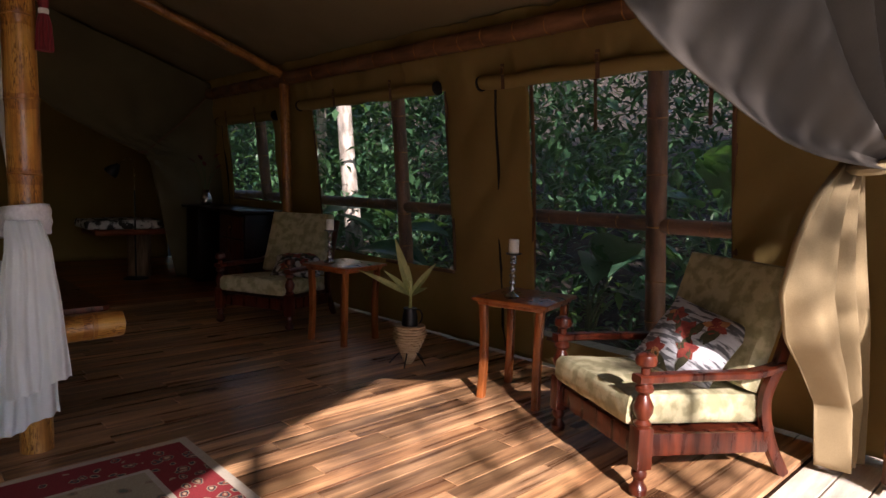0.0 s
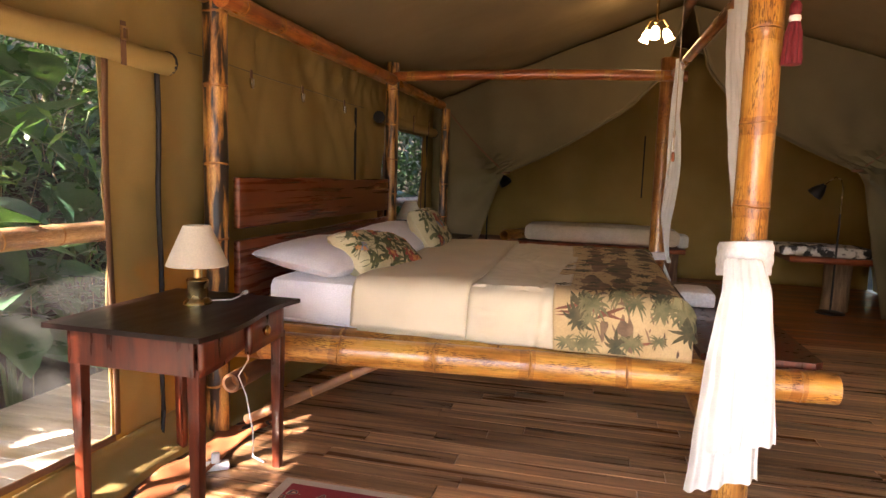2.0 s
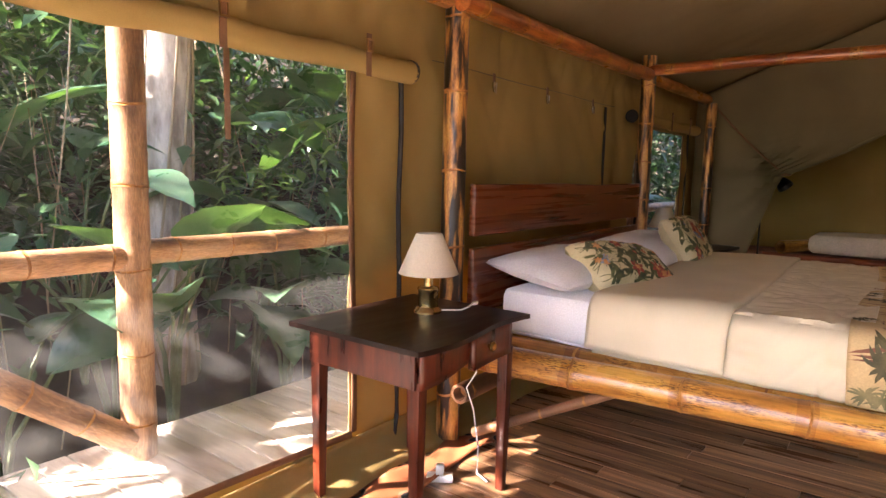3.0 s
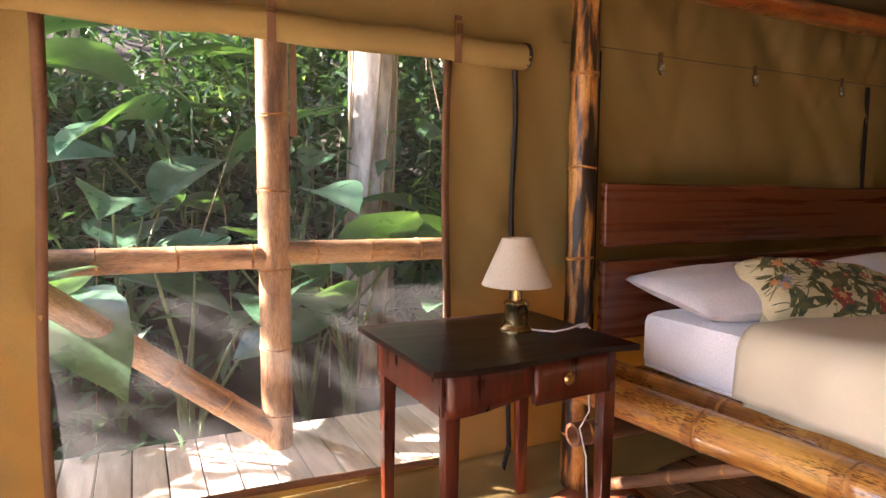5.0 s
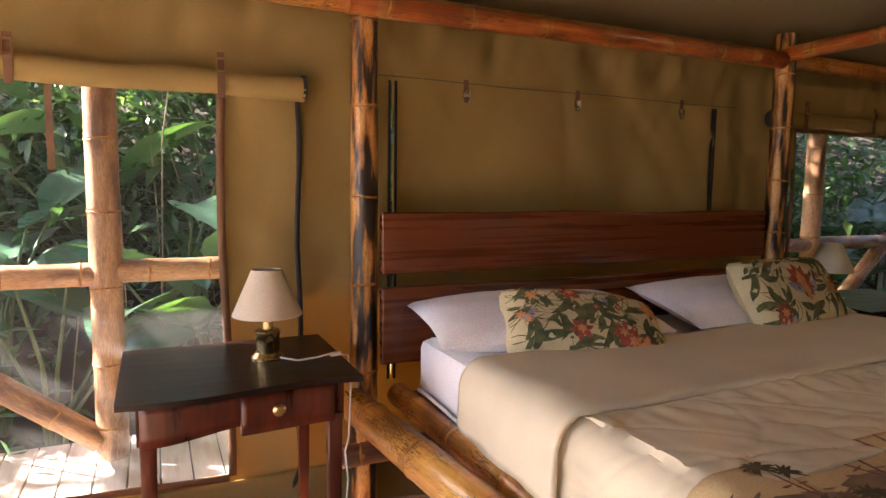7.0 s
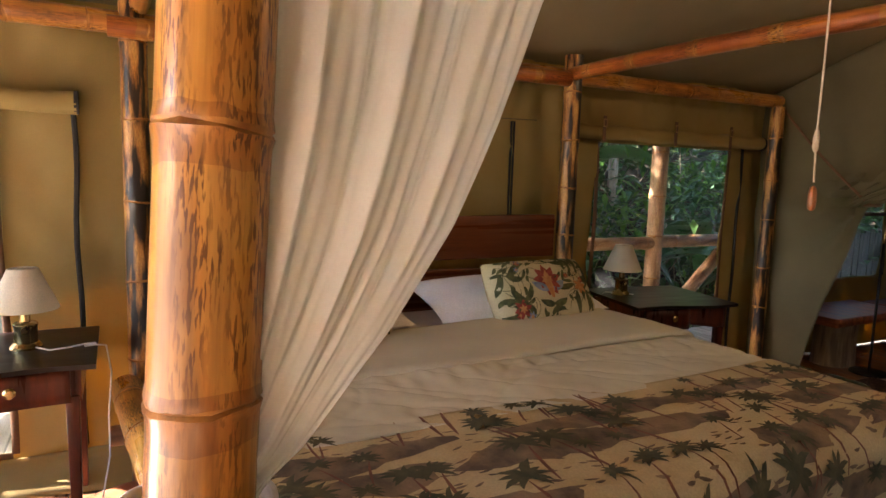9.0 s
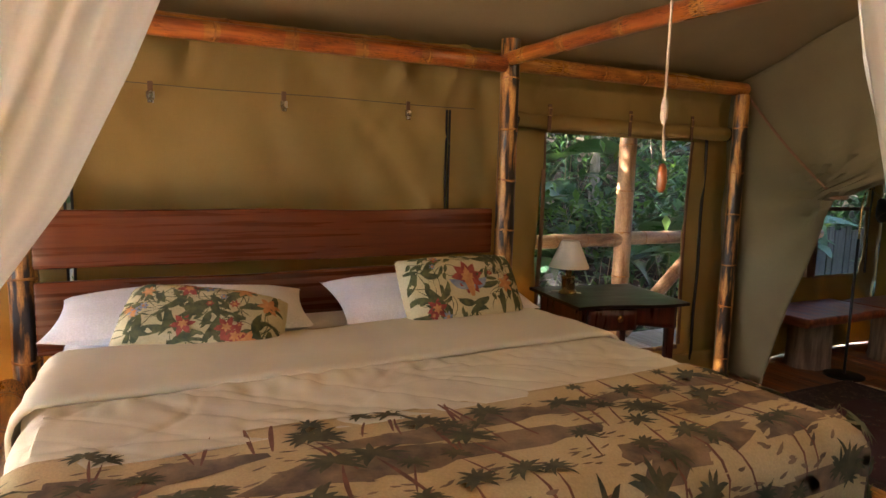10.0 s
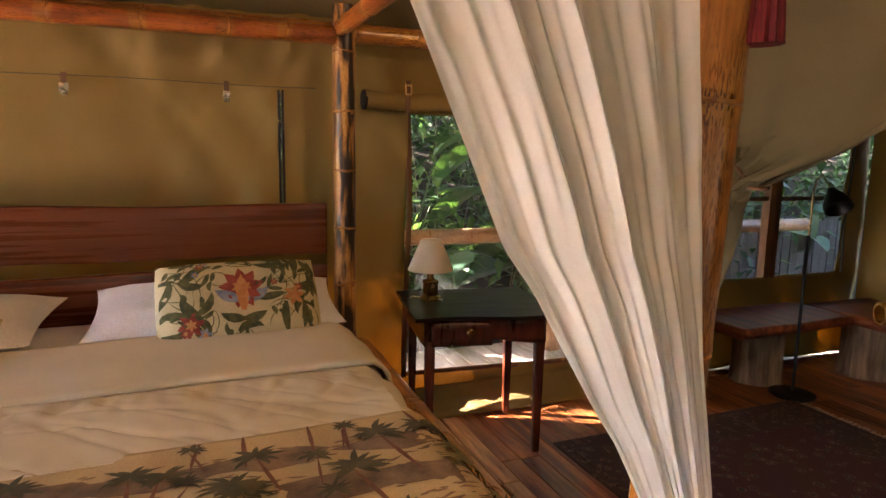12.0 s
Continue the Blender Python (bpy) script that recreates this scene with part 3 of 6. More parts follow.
# ---- windows ----
def strap(p, parent, length=0.16, buckle=True):
    """A webbing strap with a buckle that holds a rolled flap."""
    x, y, z, out = p
    piece("strap", boxed((x + out * 0.048, y, z), (0.004, 0.026, length)), WEBBING, parent, smooth=False)
    if buckle:
        bm = bmesh.new()
        for dz in (-0.022, 0.022):
            box(bm, (x + out * 0.055, y, z + 0.035 + dz), (0.006, 0.034, 0.007))
        for dy in (-0.0145, 0.0145):
            box(bm, (x + out * 0.055, y + dy, z + 0.035), (0.006, 0.006, 0.038))
        piece("buckle", bm, BRONZE, parent, "small bronze-coloured buckle", smooth=False)


def window(n, x, hole, out, roll_y, roll_z, straps, zip_y, bays=1, hang=True):
    """A rolled-up canvas flap with straps, the net behind it, its brown binding and the zip at its side."""
    y0, y1, z0, z1 = hole
    win = rooted(f"window_{n}", (x, (y0 + y1) / 2, z0), "mosquito-net tent window with its canvas flap rolled up and strapped", "window", kind="structure")
    ra, rb = roll_y
    pts, rad = [], []
    for k in range(15):
        y = ra + (rb - ra) * k / 14
        pts.append((x + out * 0.05, y, roll_z + 0.006 * math.sin(k * 1.7 + n)))
        rad.append(0.046 * (1 + 0.07 * math.sin(k * 2.3 + n)))
    piece("rolled_flap", tube(pts, rad, 14), CANVAS, win, "tan canvas flap rolled into a tube")
    for y in (ra, rb):
        piece("roll_end", lathe([(0.05, -0.008), (0.05, 0.008)], 14, Matrix.Translation((x + out * 0.05, y, roll_z)) @ pose(0, 0, 0, 90)), ZIP, win, "black bound end of the roll")
    for y in straps:
        strap((x + out * 0.05, y, roll_z + 0.02, out), win)
        if hang and y0 < y + 0.09 < y1:
            piece("hanging_strap", boxed((x - out * 0.02, y + 0.09, z1 - 0.12), (0.003, 0.022, 0.38)), WEBBING, win, smooth=False)
    net = piece("net", grid(1, 1, lambda u, v: (x - out * 0.008, y0 + (y1 - y0) * u, z0 + (z1 - z0) * v)), NET, win, "fine grey mosquito net", smooth=False)
    net.visible_shadow = False
    for y in (y0, y1):
        def edge(u, v, y=y):
            wob = 0.012 * math.sin(5 * v + y * 3)
            return (x + out * 0.006, y + wob + (u - 0.5) * 0.03, z0 + (z1 - z0) * v)
        thick(piece("binding", grid(1, 24, edge), WEBBING, win, "brown stitched binding"), 0.003)

    def sill(u, v):
        y = y0 + (y1 - y0) * u
        return (x + out * 0.006, y, z0 - 0.012 + 0.02 * math.sin(2.6 * u + n) + 0.028 * v)
    thick(piece("binding", grid(24, 1, sill), WEBBING, win, "brown stitched binding"), 0.003)
    if zip_y:
        pts = [(x + out * 0.012, zip_y + 0.006 * math.sin(k), roll_z - 0.04 - (roll_z - 0.1) * k / 14) for k in range(14)]
        pts += [(x + out * (0.02 + 0.02 * k), zip_y - 0.05 * k, 0.07 - 0.018 * k) for k in range(1, 4)]
        piece("zip", tube(pts, 0.011, 6), ZIP, win, "black zip tape hanging to the floor")
    return win


window(1, XL, W1, 1, (2.6, 4.845), 1.70, (3.2, 3.9, 4.54), 4.83)
window(2, XL, W3, 1, (7.5, 9.3), 1.74, (7.72, 8.35, 8.9), 9.15, hang=False)
for win in (window(3, XR, R1, -1, (2.8, 4.96), 1.90, (3.3, 4.0, 4.72), 4.86), window(4, XR, R2, -1, (5.40, 7.35), 1.91, (5.9, 6.7), 0, hang=False),
            window(5, XR, R3, -1, (7.85, 9.2), 1.85, (8.2, 8.9), 9.2, hang=False)):
    for ob in win.children:
        for v in ob.data.vertices:
            v.co.x -= LEAN * (v.co.z - 0.5)
w6 = rooted("window_6", (XL, 10.6, W4[2]), "small net window in the rear canvas wall", "window", kind="structure")
piece("net", grid(1, 1, lambda u, v: (XL - 0.008, W4[0] + (W4[1] - W4[0]) * u, W4[2] + (W4[3] - W4[2]) * v)), NET, w6, smooth=False).visible_shadow = False
piece("zip", tube([(XL + 0.012, W4[1] + 0.01 * math.sin(k), W4[3] - (W4[3] - W4[2]) * k / 8) for k in range(9)], 0.009, 6), ZIP, w6)
piece("frame_bar", boxed((XL - 0.03, 10.62, 1.2), (0.03, 1.3, 0.03)), BAMBOO_DARK, w6, smooth=False)
piece("frame_bar", boxed((XL - 0.03, 10.5, 1.13), (0.06, 0.11, 1.0)), BAMBOO_DARK, w6, smooth=False)


# slit edges and metal clips behind the bed
def clip(y):
    ob = rooted("wall_clip", (XL + 0.012, y, 1.70), "small steel clip hanging on the canvas wall", "clip", "clips on the wall")
    piece("tab", boxed((XL + 0.016, y, 1.775), (0.005, 0.022, 0.045)), WEBBING, ob, smooth=False)
    piece("jaw", boxed((XL + 0.02, y, 1.735), (0.012, 0.036, 0.035), bevel=0.004), STEEL, ob)
    piece("jaw", boxed((XL + 0.022, y, 1.71), (0.010, 0.026, 0.02), bevel=0.003), STEEL, ob)


for y in (5.57, 6.17, 6.84):
    clip(y)
for y0, y1, z0, z1 in SLITS:
    for y in (y0 - 0.006, y1 + 0.006):
        ob = part("zip_edge", boxed((XL + 0.006, y, (z0 + z1) / 2), (0.008, 0.011, z1 - z0 + 0.02)), ZIP, smooth=False)
        tagged(ob, "black zip edge of an open slit in canvas", "zip", "zips", "structure")
seam = part("trim", tube([(XL + 0.008, 5.05 + 0.17 * k, 1.785 + 0.003 * math.sin(k)) for k in range(14)], 0.0022, 5), CANVAS_GREEN)
tagged(seam, "stitched seam across the canvas wall", "trim", kind="structure")

# canvas skirt folded inwards along the west wall
skirt = part("skirting_flap", grid(60, 6, lambda u, v: (XL + 0.012 + 0.16 * v * v + 0.02 * math.sin(u * 40) * v, YF + 0.5 + 6.6 * u,
                                                      0.15 - 0.138 * v + 0.012 * math.sin(u * 33) * v)), CANVAS)
tagged(thick(skirt, 0.004), "loose canvas skirt folded onto the floor", "flap", kind="structure")


# ---- rear divide: two tied-back canvas curtains ----
def edge_at(z, table):
    for (za, xa), (zb, xb) in zip(table, table[1:]):
        if za <= z <= zb:
            k = (z - za) / (zb - za)
            return xa + (xb - xa) * k
    return table[-1][1]


def divide(name, table, side, tie):
    def f(u, v):
        z = 0.02 + v * (ZR - 0.05)
        inner = edge_at(z, table)
        if side < 0:
            outer = XL + 0.03 if z < EAVE_L else XL + 0.03 + (z - EAVE_L) / (ZR - EAVE_L) * (RIDGE - XL)
        else:
            outer = XR - 0.03 if z < EAVE_R else XR - 0.03 - (z - EAVE_R) / (ZR - EAVE_R) * (XR - RIDGE)
        x = outer + (inner - outer) * u
        d = math.hypot(x - tie[0], z - tie[1])
        pull = math.exp(-d * 1.6)
        fold = 0.05 * math.sin(math.atan2(z - tie[1], x - tie[0]) * 9) * pull + 0.02 * math.sin(x * 7 + z * 2)
        return (x, 9.36 + fold - 0.05 * pull * u, z)
    ob = rooted(name, (tie[0], 9.36, 0), "khaki canvas divider curtain drawn aside and tied back", "curtain", "divider curtains")
    thick(piece("cloth", grid(26, 54, f), CANVAS_GREEN, ob), 0.006)
    piece("tie", tube([(tie[0] + 0.045 * math.cos(a), 9.34 + 0.045 * math.sin(a), tie[1]) for a in np.linspace(0, 6.28, 13)], 0.012, 6), WEBBING, ob, "brown tie loop")
    rope = [(tie[0] + (outer_x - tie[0]) * k / 8, 9.31, tie[1] + (top - tie[1]) * k / 8 - 0.03 * math.sin(math.pi * k / 8)) for k in range(9) for outer_x, top in [((-1.43, 2.0) if side < 0 else (3.35, 2.12))]]
    piece("rope", tube(rope, 0.010, 6), WEBBING, ob, "brown tie rope to the corner post")
    hem = [(edge_at(z, table), 9.34, z) for z in np.linspace(tie[1], 2.9, 16)]
    piece("hem", tube(hem, 0.014, 6), CANVAS_GREEN, ob, "rolled canvas hem")
    return ob


divide("divider_curtain", [(0, -1.16), (0.6, -1.03), (1.2, -0.83), (1.33, -0.76), (1.5, -0.37), (1.75, 0.06), (2.03, 0.5), (2.4, 0.84), (3.1, 1.0)], -1, (-0.76, 1.33))
divide("divider_curtain", [(0, 3.02), (0.6, 2.88), (1.3, 2.74), (1.45, 2.66), (1.6, 2.3), (1.85, 1.80), (2.1, 1.5), (2.4, 1.25), (3.1, 1.04)], 1, (2.66, 1.45))


# ---- entrance drapes ----
TAIL_EDGE = [(0.0, 3.34), (0.3, 3.30), (0.5, 3.06), (0.65, 2.84), (0.85, 2.68), (1.05, 2.73), (1.2, 2.86), (1.34, 3.12)]


def swag(name, edge, tie, label, material):
    """An entrance drape hung from the gable, drawn across to a tie and falling from it to the floor."""
    ob = rooted(name, (tie[0], tie[2], 0), label, "curtain", "entrance drapes")
    xa, xb = edge[0][0], edge[-1][0]

    def upper(u, v):
        x = xa + (xb - xa) * u
        lo, hi = edge_at(x, edge), roof_z(x) - 0.03
        z = lo + (hi - lo) * v
        ang = math.atan2(z - tie[1], tie[0] + 0.25 - x)
        d = math.hypot(z - tie[1], tie[0] - x)
        return (x, tie[2] + (0.03 + 0.05 * min(1.0, d)) * math.sin(ang * 17 + 0.6 * math.sin(d * 3)) - 0.05 * (1 - v) ** 6, z)
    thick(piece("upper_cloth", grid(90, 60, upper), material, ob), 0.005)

    def tail(u, v):
        z = tie[1] * (1 - v) + 0.01
        near, far = edge_at(z, TAIL_EDGE), tie[0] + 0.12 + 0.22 * v
        return (near + (far - near) * u, tie[2] + 0.06 + (0.02 + 0.05 * min(1.0, v * 2)) * math.sin(u * 17 + 2.2 * v) + 0.015 * math.sin(u * 39 + v), z)
    thick(piece("tail", grid(60, 40, tail), DRAPE, ob, "tan tail of the drape falling to the floor"), 0.005)
    piece("tie_band", tube([(tie[0] + 0.10 * math.cos(a), tie[2] + 0.07 * math.sin(a), tie[1] + 0.02 * math.cos(a)) for a in np.linspace(0, 6.28, 17)], 0.022, 8), DRAPE, ob, "cloth tie band")
    return ob


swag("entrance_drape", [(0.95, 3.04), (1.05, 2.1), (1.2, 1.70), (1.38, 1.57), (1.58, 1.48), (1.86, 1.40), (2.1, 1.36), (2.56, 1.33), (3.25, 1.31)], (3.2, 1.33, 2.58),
     "heavy tan entrance drape tied open, shade put into its dark upper cloth", DRAPE_SHADED)
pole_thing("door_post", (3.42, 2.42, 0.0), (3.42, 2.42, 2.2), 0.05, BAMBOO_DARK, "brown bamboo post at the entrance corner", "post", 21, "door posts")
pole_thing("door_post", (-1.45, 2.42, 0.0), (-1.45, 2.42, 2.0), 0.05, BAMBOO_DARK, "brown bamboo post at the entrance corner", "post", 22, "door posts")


# ---- the four-poster bed ----
BX0, BX1, BX2, BY0, BY1, BYF = -1.41, 0.80, 0.70, 5.07, 7.36, 7.50
bed = rooted("four_poster_bed", (-0.3, 6.2, 0), "bamboo four-poster bed with dark plank headboard and canopy rails", "bed")
culm("post", (BX0 - 0.075, BY0 - 0.005, 0), (BX0 - 0.075, BY0 - 0.005, 2.12), 0.056, BAMBOO_SCORCHED, bed, nodes=[0.24, 0.59, 0.94, 1.287, 1.64, 1.96], seed=31, label="scorched bamboo post")
culm("post", (BX0, BY1, 0), (BX0, BY1, 2.15), 0.055, BAMBOO_SCORCHED, bed, nodes=[0.27, 0.55, 0.83, 1.11, 1.387, 1.665, 1.94], seed=32, label="scorched bamboo post")
culm("post", (BX1, BY0 - 0.06, 0), (BX1, BY0 + 0.05, 2.25), 0.065, BAMBOO_PALE, bed, nodes=[0.27, 0.58, 0.89, 1.19, 1.50, 1.84, 2.15], seed=35, label="golden varnished bamboo post")
culm("post", (BX2, BYF - 0.04, 0), (BX2, BYF + 0.08, 2.2), 0.06, BAMBOO, bed, step=0.4, seed=34, label="varnished bamboo post")
culm("canopy_rail", (BX0 + 0.02, BY0 - 0.1, 2.0), (BX0 + 0.02, BY1 - 0.05, 2.01), 0.044, BAMBOO_RED, bed, step=0.3, seed=36, label="reddish bamboo rail")
culm("canopy_rail", (BX0 - 0.08, BY1 - 0.02, 2.04), (BX2 + 0.12, BYF - 0.05, 2.05), 0.04, BAMBOO_RED, bed, step=0.36, seed=37, bow=0.02, label="reddish bamboo rail")
culm("canopy_rail", (BX0 - 0.05, BY0 + 0.02, 2.11), (BX1 + 0.1, BY0 + 0.06, 2.13), 0.04, BAMBOO, bed, step=0.36, seed=38, bow=0.02)
culm("canopy_rail", (BX1 + 0.02, BY0 - 0.05, 2.1), (BX2 + 0.02, BYF + 0.14, 2.06), 0.03, BAMBOO_RED, bed, step=0.3, seed=39)
culm("side_rail", (-1.42, 5.0, 0.47), (1.21, 5.24, 0.465), 0.066, BAMBOO_PALE, bed, nodes=[0.2, 0.58, 1.01, 1.42, 1.82, 2.2, 2.5], seed=40, hollow=True, label="thick golden bamboo side rail")
culm("side_rail", (-1.42, 5.19, 0.485), (0.70, 5.25, 0.485), 0.048, BAMBOO_PALE, bed, step=0.36, seed=41, label="golden bamboo side rail")
culm("side_rail", (-1.42, 7.44, 0.47), (1.21, 7.40, 0.465), 0.066, BAMBOO_PALE, bed, step=0.34, seed=42, hollow=True, label="thick golden bamboo side rail")
culm("cross_rail", (BX0 + 0.08, 7.5, 0.30), (BX0 + 0.08, 4.93, 0.30), 0.045, BAMBOO_DARK, bed, step=0.3, seed=43, hollow=True)
culm("cross_rail", (BX1 - 0.1, 5.0, 0.36), (BX1 - 0.1, 7.4, 0.36), 0.045, BAMBOO, bed, step=0.3, seed=44)
culm("brace", (-1.33, 5.06, 0.08), (-0.7, 5.12, 0.40), 0.022, BAMBOO_DARK, bed, step=0.25, seed=45)
for k in range(12):
    culm("slat", (-1.34 + 0.168 * k, 5.22, 0.495), (-1.34 + 0.168 * k, 7.36, 0.495), 0.026, BAMBOO_PALE, bed, step=0.4, seed=50 + k, seg=8)


def head_plank(z0, z1, seed, yo):
    def f(u, v):
        y = 5.11 + 2.16 * u
        lo = z0 + 0.012 * noise.noise(Vector((y * 2.1, seed, 0)))
        hi = z1 + 0.012 * noise.noise(Vector((y * 1.6, seed + 9, 0)))
        return (BX0 + 0.0 + yo, y, lo + (hi - lo) * v)
    ob = piece("headboard_plank", grid(24, 4, f), HEADBOARD, bed, "dark red polished plank with a natural edge")
    md = ob.modifiers.new("thickness", "SOLIDIFY")
    md.thickness, md.offset = 0.035, 0
    bv = ob.modifiers.new("edge", "BEVEL")
    bv.width, bv.segments = 0.008, 2


head_plank(0.985, 1.228, 1.0, 0.0)
head_plank(0.62, 0.93, 5.0, 0.0)
foot = bmesh.new()
fo = [(0.70, 5.27), (1.14, 5.27), (1.18, 5.31), (1.18, 7.30), (1.14, 7.34), (0.70, 7.34)]
low, high = [foot.verts.new((x, y, 0.525)) for x, y in fo], [foot.verts.new((x, y, 0.553)) for x, y in fo]
foot.faces.new(high), foot.faces.new(list(reversed(low)))
for k in range(6):
    foot.faces.new((low[k], low[(k + 1) % 6], high[(k + 1) % 6], high[k]))
piece("foot_shelf", foot, MAHOGANY, bed, "dark wooden shelf at the bed foot", smooth=False)

# mattress, coverlet, runner
MX0, MX1, MY0, MY1, MZ = -1.32, 0.62, 5.21, 7.23, 0.755
mattress = rooted("mattress", (-0.35, 6.22, 0.522), "thick mattress in a white fitted sheet on the bed", "mattress")
piece("body", boxed(((MX0 + MX1) / 2 - 0.01, (MY0 + MY1) / 2, 0.635), (MX1 - MX0 - 0.03, MY1 - MY0 - 0.03, 0.226), bevel=0.045), SHEET, mattress)
piece("sheet_hem", tube([(MX0 + 0.004, y, 0.545 + 0.004 * math.sin(y * 9)) for y in np.linspace(MY0 + 0.05, MY1 - 0.05, 12)], 0.007, 6), SHEET, mattress, "gathered white sheet hem")
piece("sheet_hem", tube([(x, MY0 + 0.008, 0.545 + 0.004 * math.sin(x * 9)) for x in np.linspace(MX0 + 0.05, -0.8, 8)], 0.007, 6), SHEET, mattress, "gathered white sheet hem")


def bed_surface(x, s, lift):
    """The cloth over the mattress: s runs from the near hem, over the top, to the far hem; past the foot edge it falls."""
    r, side = 0.06, 0.165
    arc = r * math.pi / 2
    flat = MY1 - MY0 - 2 * r

    def across(s):
        if s < side:
            return MY0 - lift, side - s + r
        if s < side + arc:
            a = (s - side) / arc * math.pi / 2
            return MY0 + r - (r + lift) * math.cos(a), r - (r + lift) * math.sin(a)
        return MY0 + r + (s - side - arc), -lift
    total = 2 * (side + arc) + flat
    y, d = across(s) if s < total / 2 else across(total - s)
    if s >= total / 2:
        y = MY0 + MY1 - y
    over = x - (MX1 - r)
    if over > 0:
        a = min(over / arc, 1.0) * math.pi / 2
        d2 = r - (r + lift) * math.cos(a) + max(0.0, over - arc)
        x = MX1 - r + (r + lift) * math.sin(a)
        d = max(d, d2) if d > 0 else d2
    return Vector((x, y, MZ - d))


SPAN = 2 * (0.165 + 0.06 * math.pi / 2) + MY1 - MY0 - 0.12


def cover_f(u, v):
    x, s = -0.83 + 0.97 * u, SPAN * v
    p = bed_surface(x, s, 0.016)
    w = noise.noise(Vector((x * 4, s * 2.4, 1))) * 0.008 + noise.noise(Vector((x * 9 + s * 8, s * 16 - x * 6, 4))) * 0.0035
    w += 0.014 * max(0.0, 1 - abs(x + 0.24) / 0.12) * noise.noise(Vector((x * 6 + s * 3, s * 19, 9)))
    quilt = 0.014 * abs(math.sin((x * 1.0 + s * 0.75) * 4.2)) ** 0.25 + 0.014 * abs(math.sin((x * 1.0 - s * 0.75) * 4.2)) ** 0.25
    for k in (0, 1, 2):
        n = noise.noise(Vector((x * (2.6 + k) + s * (2.2 - 3.1 * k), s * 1.3 - x * 2.0, 20 + 7 * k)))
        w -= 0.005 * max(0.0, 1 - abs(n) / 0.06)
    under = min(1.0, max(0.0, (x + 0.36) / 0.08))
    w, quilt = w * under, (quilt - 0.012) * under
    if 0.25 < s < SPAN - 0.25:
        p.z += w + quilt
    else:
        p.y += (w * 1.4 + 0.006 * math.sin(x * 26)) * (1 if s > 1 else -1)
    return p


cover = rooted("coverlet", (-0.35, 6.26, 0.53), "smooth beige quilted coverlet spread over the bed", "bedspread")
thick(piece("cloth", grid(100, 220, cover_f), COVER, cover), 0.008)


def fold_f(u, v):
    x, s = -0.86 + 0.555 * u, 0.02 + (SPAN - 0.04) * v
    x += 0.02 * math.sin(s * 2.2)
    p = bed_surface(x, s, 0.024 + 0.014 * min(1.0, u * 1.5))
    w = noise.noise(Vector((x * 4, s * 3, 7))) * 0.008
    if 0.25 < s < SPAN - 0.25:
        p.z += w - 0.010 * (u > 0.97)
    else:
        p.y += (w + 0.004 * math.sin(x * 30)) * (1 if s > 1 else -1)
    return p


thick(piece("turned_back_fold", grid(28, 110, fold_f), COVER, cover, "turned-back top fold"), 0.014)


def runner_f(u, v, lift=0.030):
    x, s = 0.085 + 0.80 * u, SPAN * v
    x -= 0.02 * math.sin(s * 3) * (1 - u)
    p = bed_surface(x, s, lift)
    w = noise.noise(Vector((x * 4, s * 3.0, 11))) * 0.009
    if 0.25 < s < SPAN - 0.25:
        if x < MX1:
            p.z += w
    return p


runner = rooted("bed_runner", (0.35, 6.26, 0.5), "palm-tree printed tan bed runner folded over the bed foot", "bed runner")
thick(piece("cloth", grid(60, 120, runner_f), PRINT_GROUND, runner), 0.006)


def outside(place, at, reach):
    """Whether a figure would run over the edge of its cloth."""
    lim = LIMITS.get(place)
    return bool(lim) and not (lim[0] + reach * 0.3 < at[0] < lim[1] - reach * 0.6 and lim[2] + reach * 0.4 < at[1] < lim[3] - reach * 0.4)


LIMITS = {}


def leaf_strip(bm, base, ang, length, width, curl, place, n=5):
    """A pointed blade on a cloth, bent by curl; place maps flat coordinates to the cloth."""
    if outside(place, base, length):
        return
    a, x, y = ang, base[0], base[1]
    left, right = [], []
    for k in range(n + 1):
        t = k / n
        w = width * math.sin(math.pi * min(1.0, 0.12 + 0.88 * t)) if t < 1 else 0.0
        nx, ny = -math.sin(a), math.cos(a)
        left.append(bm.verts.new(place(x + nx * w, y + ny * w)))
        right.append(bm.verts.new(place(x - nx * w, y - ny * w)))
        x, y, a = x + math.cos(a) * length / n, y + math.sin(a) * length / n, a + curl / n
    for k in range(n):
        bm.faces.new((left[k], left[k + 1], right[k + 1], right[k]))


def blob(bm, cx, cy, rx, ry, place, rng, n=14, rings=3):
    if outside(place, (cx, cy), max(rx, ry) * 1.2):
        return
    ph = rng.uniform(0, 6)
    ring = [[bm.verts.new(place(cx, cy))]]
    for q in range(1, rings + 1):
        row = []
        for k in range(n):
            a = 2 * math.pi * k / n
            r = (1 + 0.22 * math.sin(3 * a + ph) + 0.12 * math.sin(7 * a + ph * 2)) * q / rings
            row.append(bm.verts.new(place(cx + rx * r * math.cos(a), cy + ry * r * math.sin(a))))
        ring.append(row)
    for k in range(n):
        bm.faces.new((ring[0][0], ring[1][k], ring[1][(k + 1) % n]))
        for q in range(1, rings):
            bm.faces.new((ring[q][k], ring[q + 1][k], ring[q + 1][(k + 1) % n], ring[q][(k + 1) % n]))


RL, RS = 0.80, SPAN


def on_runner(h):
    def place(a, b):
        u, v = min(max(a / RL, 0.004), 0.996), min(max(b / RS, 0.004), 0.996)
        return runner_f(u, v, 0.030 + h)
    LIMITS[place] = (0.0, RL, 0.0, RS)
    return place


